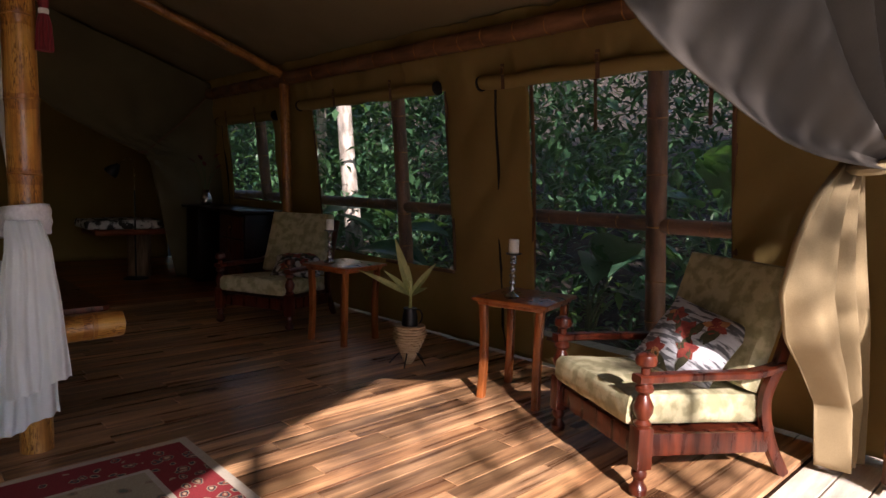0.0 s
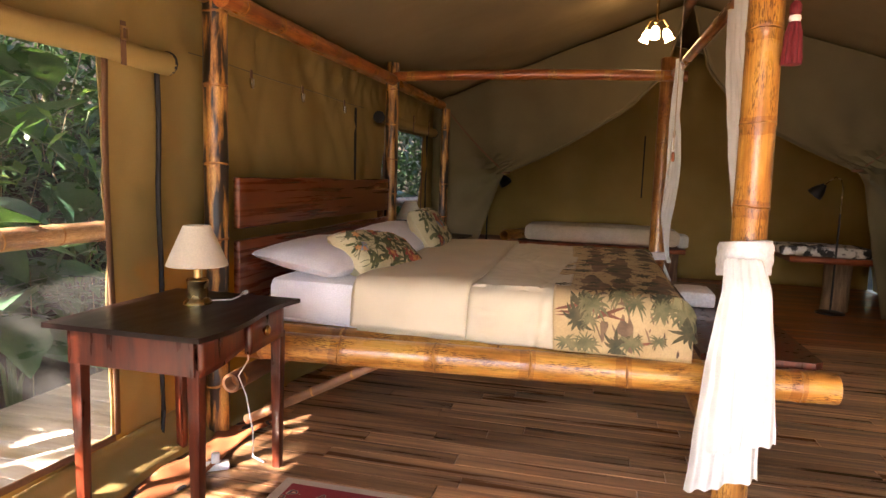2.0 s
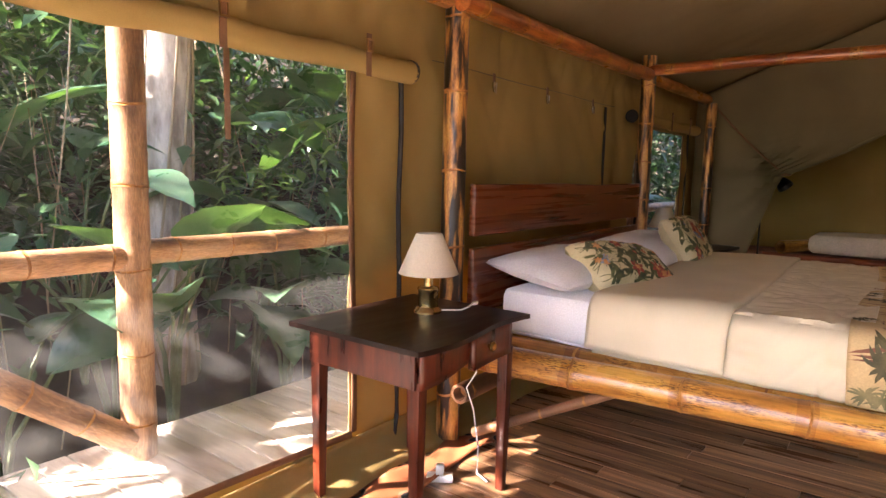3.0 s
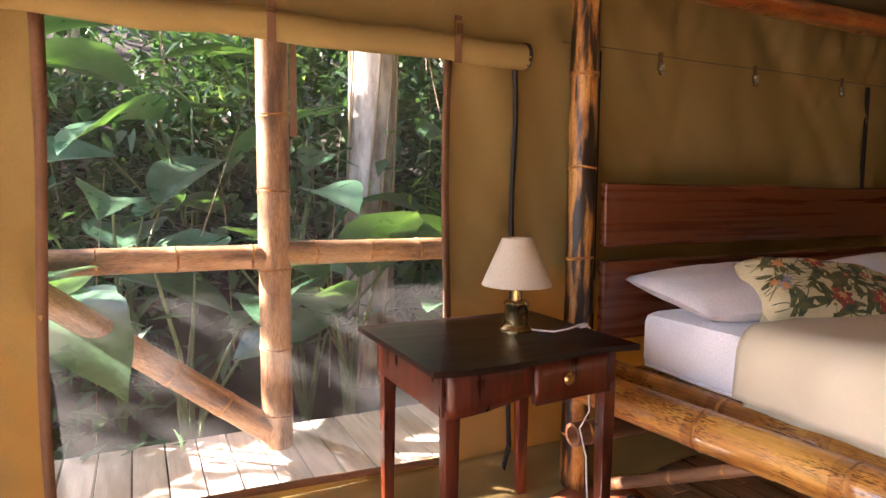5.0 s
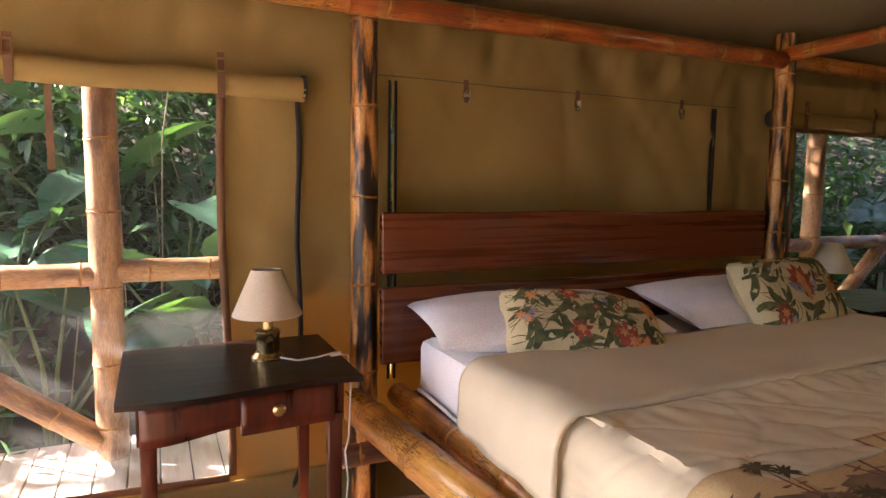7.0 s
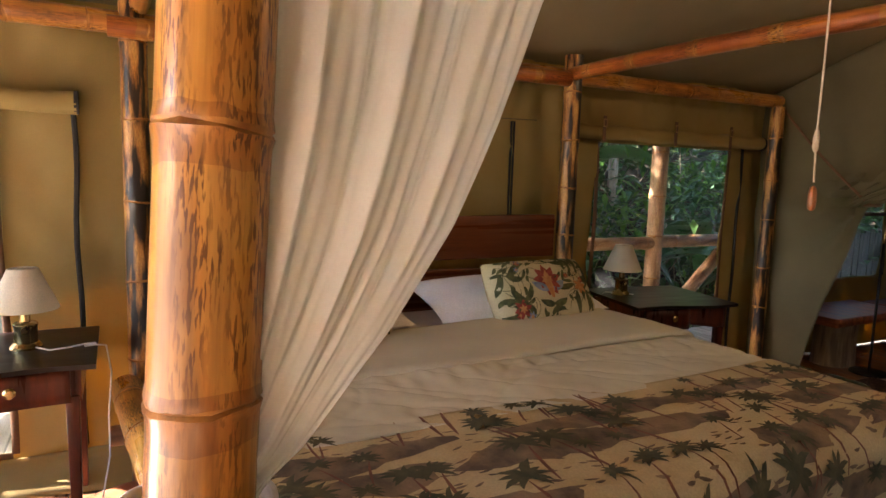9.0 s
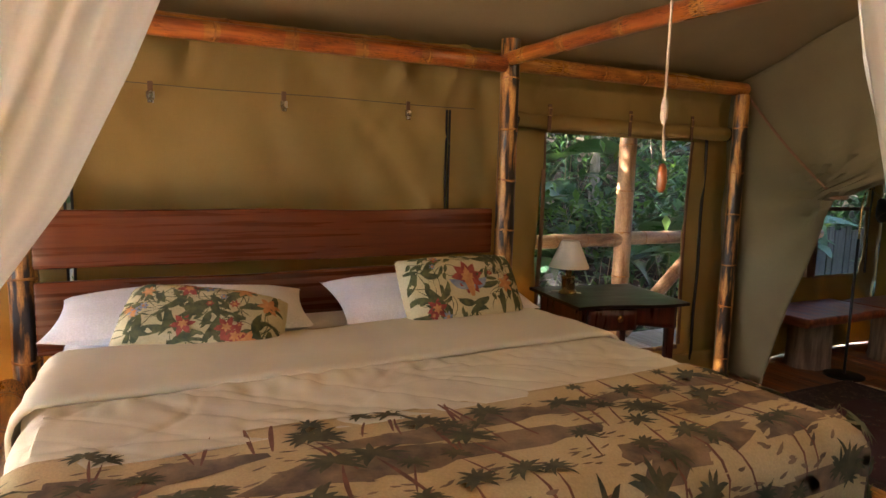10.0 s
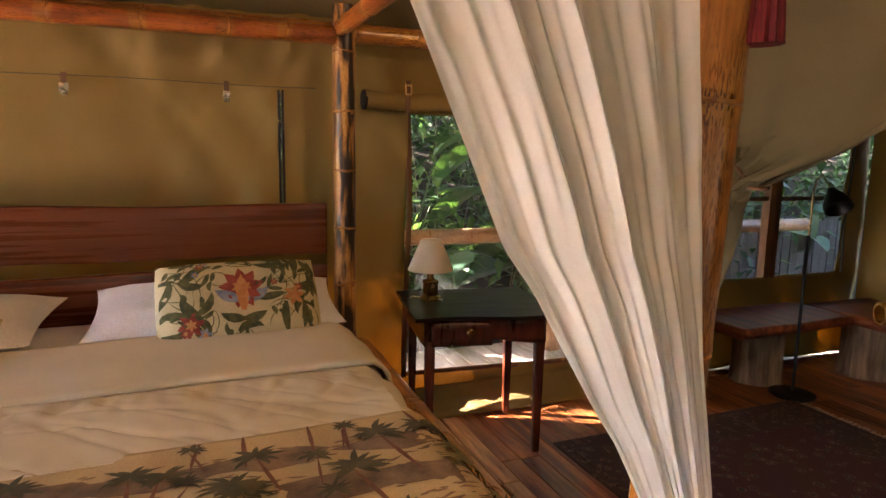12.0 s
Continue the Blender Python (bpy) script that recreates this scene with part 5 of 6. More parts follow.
def armchair(m, label, scatter, scatter_pose, scatter_label):
    t = thing("armchair", m, label, "armchair", "armchairs")
    hw = 0.335
    for x in (-hw, hw):
        turned(x, -0.32, 0.56, m, t)
        part("arm", grid_bar([(x, -0.36, 0.478), (x * 1.01, -0.1, 0.475), (x * 1.0, 0.2, 0.465), (x * 0.97, 0.36, 0.49)], 0.062, 0.034), MAHOGANY, t, "curved mahogany arm")
        part("back_leg", grid_bar([(x * 0.96, 0.42, 0.0), (x * 0.96, 0.33, 0.16), (x * 0.96, 0.29, 0.34), (x * 0.96, 0.35, 0.5), (x * 0.95, 0.43, 0.74), (x * 0.95, 0.47, 0.84)], 0.038, 0.05), MAHOGANY, t)
        part("side_rail", boxed((x * 0.98, 0.0, 0.185), (0.03, 0.62, 0.09), (-4, 0, 0), 0.004), MAHOGANY, t)
    part("front_rail", boxed((0, -0.32, 0.20), (2 * hw - 0.06, 0.03, 0.09), bevel=0.004), MAHOGANY, t)
    part("back_rail", boxed((0, 0.31, 0.20), (2 * hw - 0.06, 0.03, 0.08), bevel=0.004), MAHOGANY, t)
    part("top_rail", boxed((0, 0.47, 0.81), (2 * hw - 0.05, 0.03, 0.07), (-20, 0, 0), 0.006), MAHOGANY, t)
    part("seat_base", boxed((0, 0.03, 0.225), (2 * hw - 0.05, 0.68, 0.012), (-3, 0, 0)), MAHOGANY, t, smooth=False)
    part("seat_cushion", cushion(0.60, 0.68, 0.15, 2), UPHOLSTERY, t, "thick green-beige seat cushion", matrix=pose(0, -0.03, 0.315, -4))
    part("back_cushion", cushion(0.60, 0.55, 0.12, 5), UPHOLSTERY, t, "green-beige patterned back cushion", matrix=pose(0, 0.325, 0.635, 71))
    sp = thing("scatter_cushion", m @ scatter_pose, scatter_label, "cushion", "scatter cushions")
    bm = bmesh.new()
    for side in (1, -1):
        grid(16, 16, lambda u, v: pillow_point(2 * u - 1, 2 * v - 1, 0.42, 0.40, 0.16, 4, side), bm)
    bmesh.ops.remove_doubles(bm, verts=bm.verts, dist=0.0006)
    bmesh.ops.recalc_face_normals(bm, faces=bm.faces)
    part("casing", bm, scatter, sp)
    pet, orange, leaf = bmesh.new(), bmesh.new(), bmesh.new()
    rg = random.Random(9)

    def place(x, y):
        return pillow_point(max(-0.95, min(0.95, x / 0.21)), max(-0.95, min(0.95, y / 0.20)), 0.42, 0.40, 0.16, 4, 1, 0.004)
    for cx, cy in ((-0.10, 0.08), (0.06, -0.06), (-0.09, -0.12), (0.10, 0.11), (0.0, 0.03)):
        for k in range(5):
            leaf_strip(pet if rg.random() < 0.7 else orange, (cx, cy), 1.26 * k + cx * 9, 0.06, 0.022, 0.3, place, 4)
        for k in range(2):
            leaf_strip(leaf, (cx + 0.03, cy - 0.02), rg.uniform(0, 6), 0.10, 0.022, 0.5, place, 4)
    tagged(part("print_red_petal", pet, PETAL, sp, smooth=False), kind="stuff")
    tagged(part("print_orange_petal", orange, PETAL_ORANGE, sp, smooth=False), kind="stuff")
    tagged(part("print_leaf", leaf, FROND, sp, smooth=False), kind="stuff")
    return t


def grid_bar(points, w, h):
    """A bar of rectangular section with rounded edges along a polyline; w across x, h across the path."""
    pts = [Vector(p) for p in points]
    fine = []
    for i in range(len(pts) - 1):
        p0, p1, p2, p3 = pts[max(i - 1, 0)], pts[i], pts[i + 1], pts[min(i + 2, len(pts) - 1)]
        for k in range(6):
            s = k / 6
            fine.append(0.5 * ((2 * p1) + (p2 - p0) * s + (2 * p0 - 5 * p1 + 4 * p2 - p3) * s * s + (3 * p1 - p0 - 3 * p2 + p3) * s ** 3))
    fine.append(pts[-1])
    bm, rings = bmesh.new(), []
    sec = [(-1, -0.6), (-0.75, -1), (0.75, -1), (1, -0.6), (1, 0.6), (0.75, 1), (-0.75, 1), (-1, 0.6)]
    for i, p in enumerate(fine):
        d = (fine[min(i + 1, len(fine) - 1)] - fine[max(i - 1, 0)]).normalized()
        a = Vector((1, 0, 0))
        b = d.cross(a).normalized()
        rings.append([bm.verts.new(p + a * (sx * w / 2) + b * (sy * h / 2)) for sx, sy in sec])
    for a, b in zip(rings, rings[1:]):
        for k in range(8):
            bm.faces.new((a[k], a[(k + 1) % 8], b[(k + 1) % 8], b[k]))
    bm.faces.new(list(reversed(rings[0]))), bm.faces.new(rings[-1])
    bmesh.ops.recalc_face_normals(bm, faces=bm.faces)
    return bm


armchair(pose(2.91, 3.25, 0, 0, 0, -116), "mahogany armchair with turned posts and green-beige cushions in sunlight", SCATTER_GREY,
         pose(0.04, 0.12, 0.52, 48, 10, 14), "grey patterned cushion with red flowers on an armchair")
armchair(pose(2.90, 6.76, 0, 0, 0, -63), "mahogany armchair with turned posts and green-beige cushions in shade", SCATTER_DARK,
         pose(0.14, 0.10, 0.46, 18, 0, 25), "black, white and red cushion lying on an armchair")


# ---- small tables with candlesticks, basket plant ----
def side_table(m, label):
    t = thing("side_table", m, label, "side table", "side tables")
    part("tabletop", boxed((0, 0, 0.574), (0.46, 0.45, 0.022), bevel=0.006), TEAK, t)
    part("moulding", boxed((0, 0, 0.552), (0.41, 0.40, 0.025), bevel=0.006), TEAK, t)
    for x in (-1, 1):
        for y in (-1, 1):
            part("leg", grid_bar([(x * 0.175, y * 0.172, 0.54), (x * 0.174, y * 0.171, 0.48), (x * 0.168, y * 0.165, 0.36), (x * 0.168, y * 0.165, 0.15), (x * 0.174, y * 0.171, 0.0)], 0.044, 0.042), TEAK, t, "curved teak leg")
    return t


def candlestick(x, y, z, label):
    c = thing("candlestick", Matrix.Translation((x, y, z)), label, "candlestick", "candlesticks")
    prof = [(0.042, 0), (0.044, 0.008), (0.030, 0.018), (0.012, 0.03)]
    for k in range(5):
        z0 = 0.03 + 0.037 * k
        prof += [(0.010, z0 + 0.004), (0.018, z0 + 0.014), (0.018, z0 + 0.022), (0.010, z0 + 0.034)]
    prof += [(0.02, 0.218), (0.014, 0.235)]
    part("stem", lathe(prof, 18), GLASSY, c, "beaded glass and silver stem")
    part("dish", lathe([(0.014, 0.235), (0.044, 0.245), (0.046, 0.25), (0.03, 0.249)], 20), IRON, c, "dark drip dish")
    part("candle", lathe([(0.028, 0.25), (0.029, 0.255), (0.029, 0.322), (0.026, 0.328), (0.010, 0.324)], 20), WAX, c, "white pillar candle")
    return c


side_table(pose(3.04, 4.15, 0, 0, 0, 14), "orange teak side table with curved legs holding a candlestick")
candlestick(2.93, 4.16, 0.585, "glass candlestick with a white pillar candle")
side_table(pose(2.96, 5.84, 0, 0, 0, 12), "orange teak side table with curved legs in shade")
candlestick(2.87, 5.91, 0.585, "glass candlestick with a white pillar candle")

plant = thing("potted_plant", pose(2.93, 5.03, 0), "pale-leaved plant in an iron jug set in a scaly basket pot", "plant")
prof = []
for k in range(14):
    z = 0.012 + 0.238 * k / 13
    r = 0.028 + 0.075 * min(1.0, k / 9.5) - 0.012 * max(0, k - 10) / 3
    prof += [(r, z), (r + 0.008, z + 0.012)]
scaly = lathe([(0.02, 0.0)] + prof, 26)
for i, v in enumerate(scaly.verts):
    ring = i // 26
    k = 1 + 0.11 * (1 if (i + (ring // 2)) % 2 else -0.4) * (ring % 2 == 0)
    v.co.x, v.co.y = v.co.x * k, v.co.y * k
part("basket", scaly, BASKET, plant, "pale woven basket pot")
part("jug", lathe([(0.05, 0.2), (0.055, 0.25), (0.05, 0.33), (0.042, 0.36), (0.046, 0.38)], 18), IRON, plant, "dark iron jug")
part("handle", tube([(0.05 + 0.06 * math.sin(k * 0.39), 0.0, 0.25 + 0.115 * (1 - math.cos(k * 0.39)) / 2 * 1.0) for k in range(9)], 0.006, 6), IRON, plant)
for k in range(5):
    part("foot_wire", tube([(0.05 * math.cos(1.26 * k), 0.05 * math.sin(1.26 * k), 0.09), (0.11 * math.cos(1.26 * k), 0.11 * math.sin(1.26 * k), 0.03), (0.13 * math.cos(1.26 * k), 0.13 * math.sin(1.26 * k), 0.004)], 0.005, 5), IRON, plant)


def blade(length, width, droop, twist=0.0, n=10, crimp=0.0, seed=0):
    """A long leaf from the origin along +x, rising then drooping, folded along its rib."""
    bm, rows = bmesh.new(), []
    rg = random.Random(seed)
    for k in range(n + 1):
        t = k / n
        w = width * (math.sin(math.pi * t ** 0.8) * 0.96 + 0.03) if k < n else 0.004
        x, z = length * (t - 0.12 * droop * t * t), length * (0.25 * t - droop * t * t * 0.6)
        j = 1 + crimp * rg.uniform(-1, 1)
        row_v = []
        for q in (-1, -0.5, 0, 0.5, 1):
            row_v.append(bm.verts.new((x - 0.06 * length * abs(q) * (1 - t), q * w / 2 * j, z + 0.16 * abs(q) * w + 0.02 * crimp * length * math.sin(k * 2.1 + q * 3))))
        rows.append(row_v)
    for a, b in zip(rows, rows[1:]):
        for q in range(4):
            bm.faces.new((a[q], b[q], b[q + 1], a[q + 1]))
    return bm


part("stem", tube([(0, 0, 0.3), (0.0, 0.0, 0.5), (-0.01, 0, 0.56)], [0.013, 0.011, 0.008], 8), PLANT_LEAF, plant)
for a, tilt, L, W, d, roll in ((110, -68, 0.40, 0.065, 0.12, -45), (137, -24, 0.40, 0.042, 0.34, -60), (-30, -50, 0.28, 0.05, 0.2, 55), (-60, -20, 0.14, 0.05, 0.1, 40), (60, -55, 0.22, 0.04, 0.2, 0), (150, -38, 0.26, 0.05, 0.2, -50)):
    part("leaf", blade(L, W, d, seed=int(a)), PLANT_LEAF, plant, "pale green-yellow leaf", matrix=pose(0, 0, 0.46, roll, tilt, a))


# ---- rugs ----
def rug(name, x0, x1, y0, y1, border, edge_m, border_m, field_m, label, fringe=False):
    r = rooted(name, ((x0 + x1) / 2, (y0 + y1) / 2, 0), label, "rug", "rugs")
    cx, cy = (x0 + x1) / 2, (y0 + y1) / 2
    piece("edge", boxed((cx, cy, 0.004), (x1 - x0, y1 - y0, 0.008)), edge_m, r, "woven edge band", smooth=False)
    piece("border", boxed((cx, cy, 0.0085), (x1 - x0 - 0.09, y1 - y0 - 0.09, 0.007)), border_m, r, "figured border", smooth=False)
    piece("guard_band", boxed((cx, cy, 0.0105), (x1 - x0 - 2 * border, y1 - y0 - 2 * border, 0.007)), edge_m, r, "narrow guard band", smooth=False)
    piece("field", boxed((cx, cy, 0.0125), (x1 - x0 - 2 * border - 0.05, y1 - y0 - 2 * border - 0.05, 0.007)), field_m, r, "figured centre field", smooth=False)
    if fringe:
        bm = bmesh.new()
        rg = random.Random(4)
        for k in range(120):
            x = x0 + (x1 - x0) * k / 119
            tube([(x, y1, 0.005), (x + rg.uniform(-0.01, 0.01), y1 + 0.03, 0.004), (x + rg.uniform(-0.02, 0.02), y1 + 0.055, 0.003)], 0.003, 4, bm)
        tagged(piece("fringe", bm, ROPE, r, "pale knotted fringe"), kind="stuff")
    return r


rug("red_rug", -0.94, 1.33, 3.0, 4.73, 0.24, RUG_EDGE, RUG_RED, RUG_CREAM, "red-bordered cream carpet with floral figures on the plank floor")
rug("dark_rug", -1.0, 1.1, 8.35, 10.06, 0.26, RUG_DARK_EDGE, RUG_DARK_EDGE, RUG_DARK, "dark wine-red oriental carpet with pale fringe", True)
cloth = part("floor_cloth", grid(40, 8, lambda u, v: (XL + 0.17 + 0.17 * v + 0.02 * math.sin(u * 25 + v * 2), 3.0 + 2.25 * u, 0.012 + 0.010 * math.sin(u * 37 + v * 5) + 0.008 * v)), BATIK)
tagged(thick(cloth, 0.005), "orange and black patterned cloth edging the floor", "cloth")


# ---- rear room ----
def slab_bench(name, x0, x1, y0, y1, z, label, stumps):
    b = rooted(name, ((x0 + x1) / 2, (y0 + y1) / 2, 0), label, "bench", "slab benches")
    wide_y = (y1 - y0) > (x1 - x0)

    def f(u, v):
        x, y = x0 + (x1 - x0) * u, y0 + (y1 - y0) * v
        if wide_y:
            x += 0.03 * noise.noise(Vector((y * 2.4, u * 3, 1))) * (u > 0.5)
        else:
            y += 0.03 * noise.noise(Vector((x * 2.4, v * 3, 1))) * (v < 0.5)
        return (x, y, z)
    ob = piece("slab", grid(20, 20, f), SLAB, b, "live-edge red-brown slab")
    md = ob.modifiers.new("thickness", "SOLIDIFY")
    md.thickness, md.offset = 0.06, -1
    for k, (sx, sy, sr) in enumerate(stumps):
        bm = lathe([(sr * 1.04, 0.0), (sr, 0.03), (sr * 0.97, 0.2), (sr, z - 0.075), (sr * 0.98, z - 0.06)], 26, Matrix.Translation((sx, sy, 0)))
        for v in bm.verts:
            a = math.atan2(v.co.y - sy, v.co.x - sx)
            q = 1 + 0.06 * math.sin(3 * a + k) + 0.03 * math.sin(8 * a)
            v.co.x, v.co.y = sx + (v.co.x - sx) * q, sy + (v.co.y - sy) * q
        piece("stump", bm, STUMP, b, "log stump support")
    return b


slab_bench("slab_bench", -1.58, -1.12, 9.72, 10.72, 0.45, "live-edge wooden bench on log stumps below the net window", [(-1.38, 10.17, 0.16)])
slab_bench("slab_bench", -1.5, 1.35, 10.74, 11.4, 0.45, "live-edge wooden daybed bench on log stumps", [(-1.2, 11.05, 0.2), (0.0, 11.1, 0.2), (1.1, 11.05, 0.2)])
slab_bench("slab_bench", 2.2, 3.1, 9.52, 10.1, 0.57, "red-brown slab bench with a patterned cushion", [(2.74, 9.78, 0.13)])
tagged(part("daybed_mattress", cushion(1.95, 0.58, 0.25, 3), MATTRESS, matrix=pose(0.30, 11.08, 0.575)), "pale peach daybed mattress on a slab bench", "mattress")
tagged(part("bench_cushion", cushion(0.86, 0.5, 0.12, 6), SCATTER_DARK, matrix=pose(2.55, 9.82, 0.625)), "black and white leaf-patterned bench cushion", "cushion")
tagged(part("folded_towel", cushion(0.20, 0.30, 0.10, 8), TOWEL, matrix=pose(0.83, 6.46, 0.60)), "folded white towels at the bed foot", "towel")
tagged(part("folded_towel", cushion(0.12, 0.3, 0.17, 8), TOWEL, matrix=pose(1.33, 11.0, 0.54)), "rolled white towel beside the daybed mattress", "towel")
roll = thing("bamboo_tube", align((-0.93, 10.67, 0.525), (-0.70, 11.12, 0.528)), "hollow cut bamboo tube lying on a bench", "tube")
part("wall", lathe([(0.058, 0.0), (0.072, 0.0), (0.075, 0.02), (0.072, 0.25), (0.072, 0.5), (0.06, 0.5), (0.058, 0.02)], 22, caps=False), BAMBOO_PALE, roll)


def floor_lamp(x, y, turn, label):
    t = thing("floor_lamp", pose(x, y, 0, 0, 0, turn), label, "lamp", "floor lamps")
    part("base", lathe([(0.135, 0), (0.135, 0.012), (0.12, 0.018), (0.012, 0.022)], 28), IRON, t, "round black base")
    part("pole", tube([(0, 0, 0.02), (0, 0, 1.02)], 0.010, 10), IRON, t)
    part("gooseneck", tube([(0, 0, 0.85), (0, 0, 1.28), (0.02, 0, 1.36), (0.07, 0, 1.39), (0.12, 0, 1.35), (0.17, 0, 1.30)], 0.007, 8), BRASS, t, "brass gooseneck")
    part("shade", lathe([(0.022, 0.0), (0.03, 0.02), (0.05, 0.05), (0.072, 0.10), (0.078, 0.14), (0.074, 0.14), (0.045, 0.05)], 22, caps=False), IRON, t, "black bell shade", matrix=pose(0.16, 0, 1.31, 0, 140, 0))
    return t


floor_lamp(-1.08, 10.16, -20, "slim black floor lamp with brass gooseneck, unlit")
floor_lamp(2.62, 9.55, 150, "slim black floor lamp with brass gooseneck, unlit")
# The strip's red light is put in as a red body colour.
red = part("indicator_socket", boxed((-1.45, 9.62, 0.03), (0.05, 0.2, 0.05), bevel=0.006), TASSEL)
tagged(red, "small extension socket on the floor, red for its indicator light", "socket")

desk = rooted("writing_desk", (3.33, 8.5, 0), "dark polished writing desk with pedestal below the far window", "desk")
piece("top", boxed((3.32, 8.5, 0.86), (0.56, 1.55, 0.03), bevel=0.006), DARKWOOD, desk)
piece("pedestal", boxed((3.33, 8.06, 0.43), (0.48, 0.6, 0.82), bevel=0.006), DARKWOOD, desk)
piece("pedestal", boxed((3.33, 9.08, 0.43), (0.48, 0.34, 0.82), bevel=0.006), DARKWOOD, desk)
for z in (0.2, 0.46, 0.70):
    d = piece("drawer_front", boxed((3.085, 8.06, z), (0.014, 0.54, 0.22), bevel=0.004), MAHOGANY, desk)
    piece("drawer_knob", lathe([(0.006, 0), (0.014, 0.01), (0.014, 0.02), (0.006, 0.026)], 12, Matrix.Translation((3.08, 8.06, z)) @ pose(0, 0, 0, 0, -90)), BRASS, desk)
vase = thing("glass_vase", pose(3.2, 8.95, 0.875), "glass jar vase with dark orchid stems on a desk", "vase")
part("jar", lathe([(0.05, 0), (0.065, 0.03), (0.06, 0.10), (0.035, 0.15), (0.045, 0.18)], 18), GLASSY, vase)
for k in range(5):
    a = 1.3 * k
    part("stem", tube([(0, 0, 0.1), (0.05 * math.cos(a), 0.05 * math.sin(a), 0.3), (0.13 * math.cos(a), 0.13 * math.sin(a), 0.42 + 0.03 * k)], 0.004, 5), STEM, vase)
    part("flower", blade(0.10, 0.045, 0.3, seed=k), TASSEL, vase, "dark orchid bloom", matrix=pose(0.12 * math.cos(a), 0.12 * math.sin(a), 0.42 + 0.03 * k, 0, -30, 75 * k))


# ---- decks and railings outside ----
def railing(name, x, posts, z, y0, y1, r, material, braces, label, seed, lean=0.0):
    t = rooted(name, (x, (y0 + y1) / 2, 0), label, "railing", "deck railings")
    for k, y in enumerate(posts):
        culm("post", (x + lean * 1.1, y, -0.6), (x - lean * 1.85, y, 2.35), r * 1.28, material, t, step=0.34, seed=seed + k)
    for a, b in zip([y0, *posts], [*posts, y1]):
        culm("rail", (x - lean * (z - 0.5), a + 0.05, z + 0.012), (x - lean * (z - 0.5), b - 0.05, z), r, material, t, step=0.3, seed=seed + 20 + int(a * 3))
    for y, dy, zl, zh in braces:
        culm("brace", (x + 0.01, y, zl), (x + 0.01, y + dy, zh), r * 1.05, material, t, step=0.32, seed=seed + 40 + int(y * 3))
    return t


railing("deck_railing", -2.5, (1.3, 4.09, 6.7, 9.25), 0.885, -0.5, 12.0, 0.058, BAMBOO_OUT, [(4.04, -1.1, 0.06, 0.93), (9.3, 1.0, 0.06, 0.93)], "weathered bamboo deck railing with posts and braces", 200)
# East railing takes the darker cane: its shade is put into the colour.
railing("deck_railing", 4.35, (1.4, 4.04, 6.76, 9.6), 0.97, -0.5, 12.0, 0.055, BAMBOO_DARK, [], "bamboo railing beside the tent, its shade put in as darker brown", 260, LEAN)


def deck(name, x0, x1, y0, y1, w, label):
    d = rooted(name, ((x0 + x1) / 2, (y0 + y1) / 2, -0.03), label, "deck", kind="structure")
    me = bpy.data.meshes.new("board")
    b = boxed((0, 0, -0.014), (x1 - x0, w - 0.008, 0.028), bevel=0.003)
    b.to_mesh(me), b.free()
    me.materials.append(DECK)
    n = int((y1 - y0) / w)
    for k in range(n):
        ob = new("board", me)
        ob.parent = d
        ob.matrix_basis = Matrix.Translation((0, y0 + w * (k + 0.5) - (y0 + y1) / 2, 0.0))
    return d


deck("deck_west", -2.75, XL - 0.02, -0.6, 11.8, 0.14, "pale sun-bleached deck boards outside the tent wall")
deck("deck_east", XR + 0.02, 4.6, -0.6, 11.8, 0.14, "shaded deck boards outside the tent wall")
deck("deck_south", XL + 0.01, XR - 0.01, -0.6, 2.765, 0.14, "deck boards in front of the entrance")


# ---- forest ----
def leaf_mass(name, spots, size, material, label, category, seed, parent=None, hang=0.35):
    """Many small folded leaves round the given spots (x, y, z, spread, count)."""
    rg = np.random.default_rng(seed)
    pos = np.concatenate([rg.normal((x, y, z), (s, s, s * 0.75), (int(n), 3)) for x, y, z, s, n in spots])
    n = len(pos)
    yaw, tilt = rg.uniform(0, 2 * np.pi, n), rg.normal(-hang, 0.45, n)
    L = size * rg.uniform(0.55, 1.35, n)
    W = L * rg.uniform(0.28, 0.48, n)
    d = np.stack([np.cos(yaw) * np.cos(tilt), np.sin(yaw) * np.cos(tilt), np.sin(tilt)], 1)
    a = np.stack([-np.sin(yaw), np.cos(yaw), np.zeros(n)], 1)
    up = np.cross(d, a)
    q = lambda f, s, h: pos + d * (L * f)[:, None] + a * (W * s)[:, None] + up * (W * h)[:, None]
    verts = np.stack([q(0, 0, 0), q(0.42, 0.5, 0.22), q(0.42, -0.5, 0.22), q(0.5, 0, 0), q(1, 0, -0.15)], 1).reshape(-1, 3)
    i = (np.arange(n) * 5)[:, None]
    faces = np.concatenate([i + np.array([[0, 1, 3]]), i + np.array([[0, 3, 2]]), i + np.array([[1, 4, 3]]), i + np.array([[3, 4, 2]])])
    me = bpy.data.meshes.new(name)
    me.from_pydata(verts.tolist(), [], faces.tolist())
    me.materials.append(material)
    ob = new(name, me)
    for p in me.polygons:
        p.use_smooth = True
    if parent:
        ob.parent = parent
        ob.matrix_parent_inverse = Matrix.Translation(parent.location).inverted()
        return ob
    return tagged(ob, label, category, kind="stuff")


def spots(n, xr, yr, hr, spread, count, seed):
    rg = random.Random(seed)
    out = []
    for k in range(n):
        x, y = rg.uniform(*xr), rg.uniform(*yr)
        out.append((x, y, lie(x, y) + rg.uniform(*hr), spread * rg.uniform(0.6, 1.3), count * rg.uniform(0.6, 1.4)))
    return out


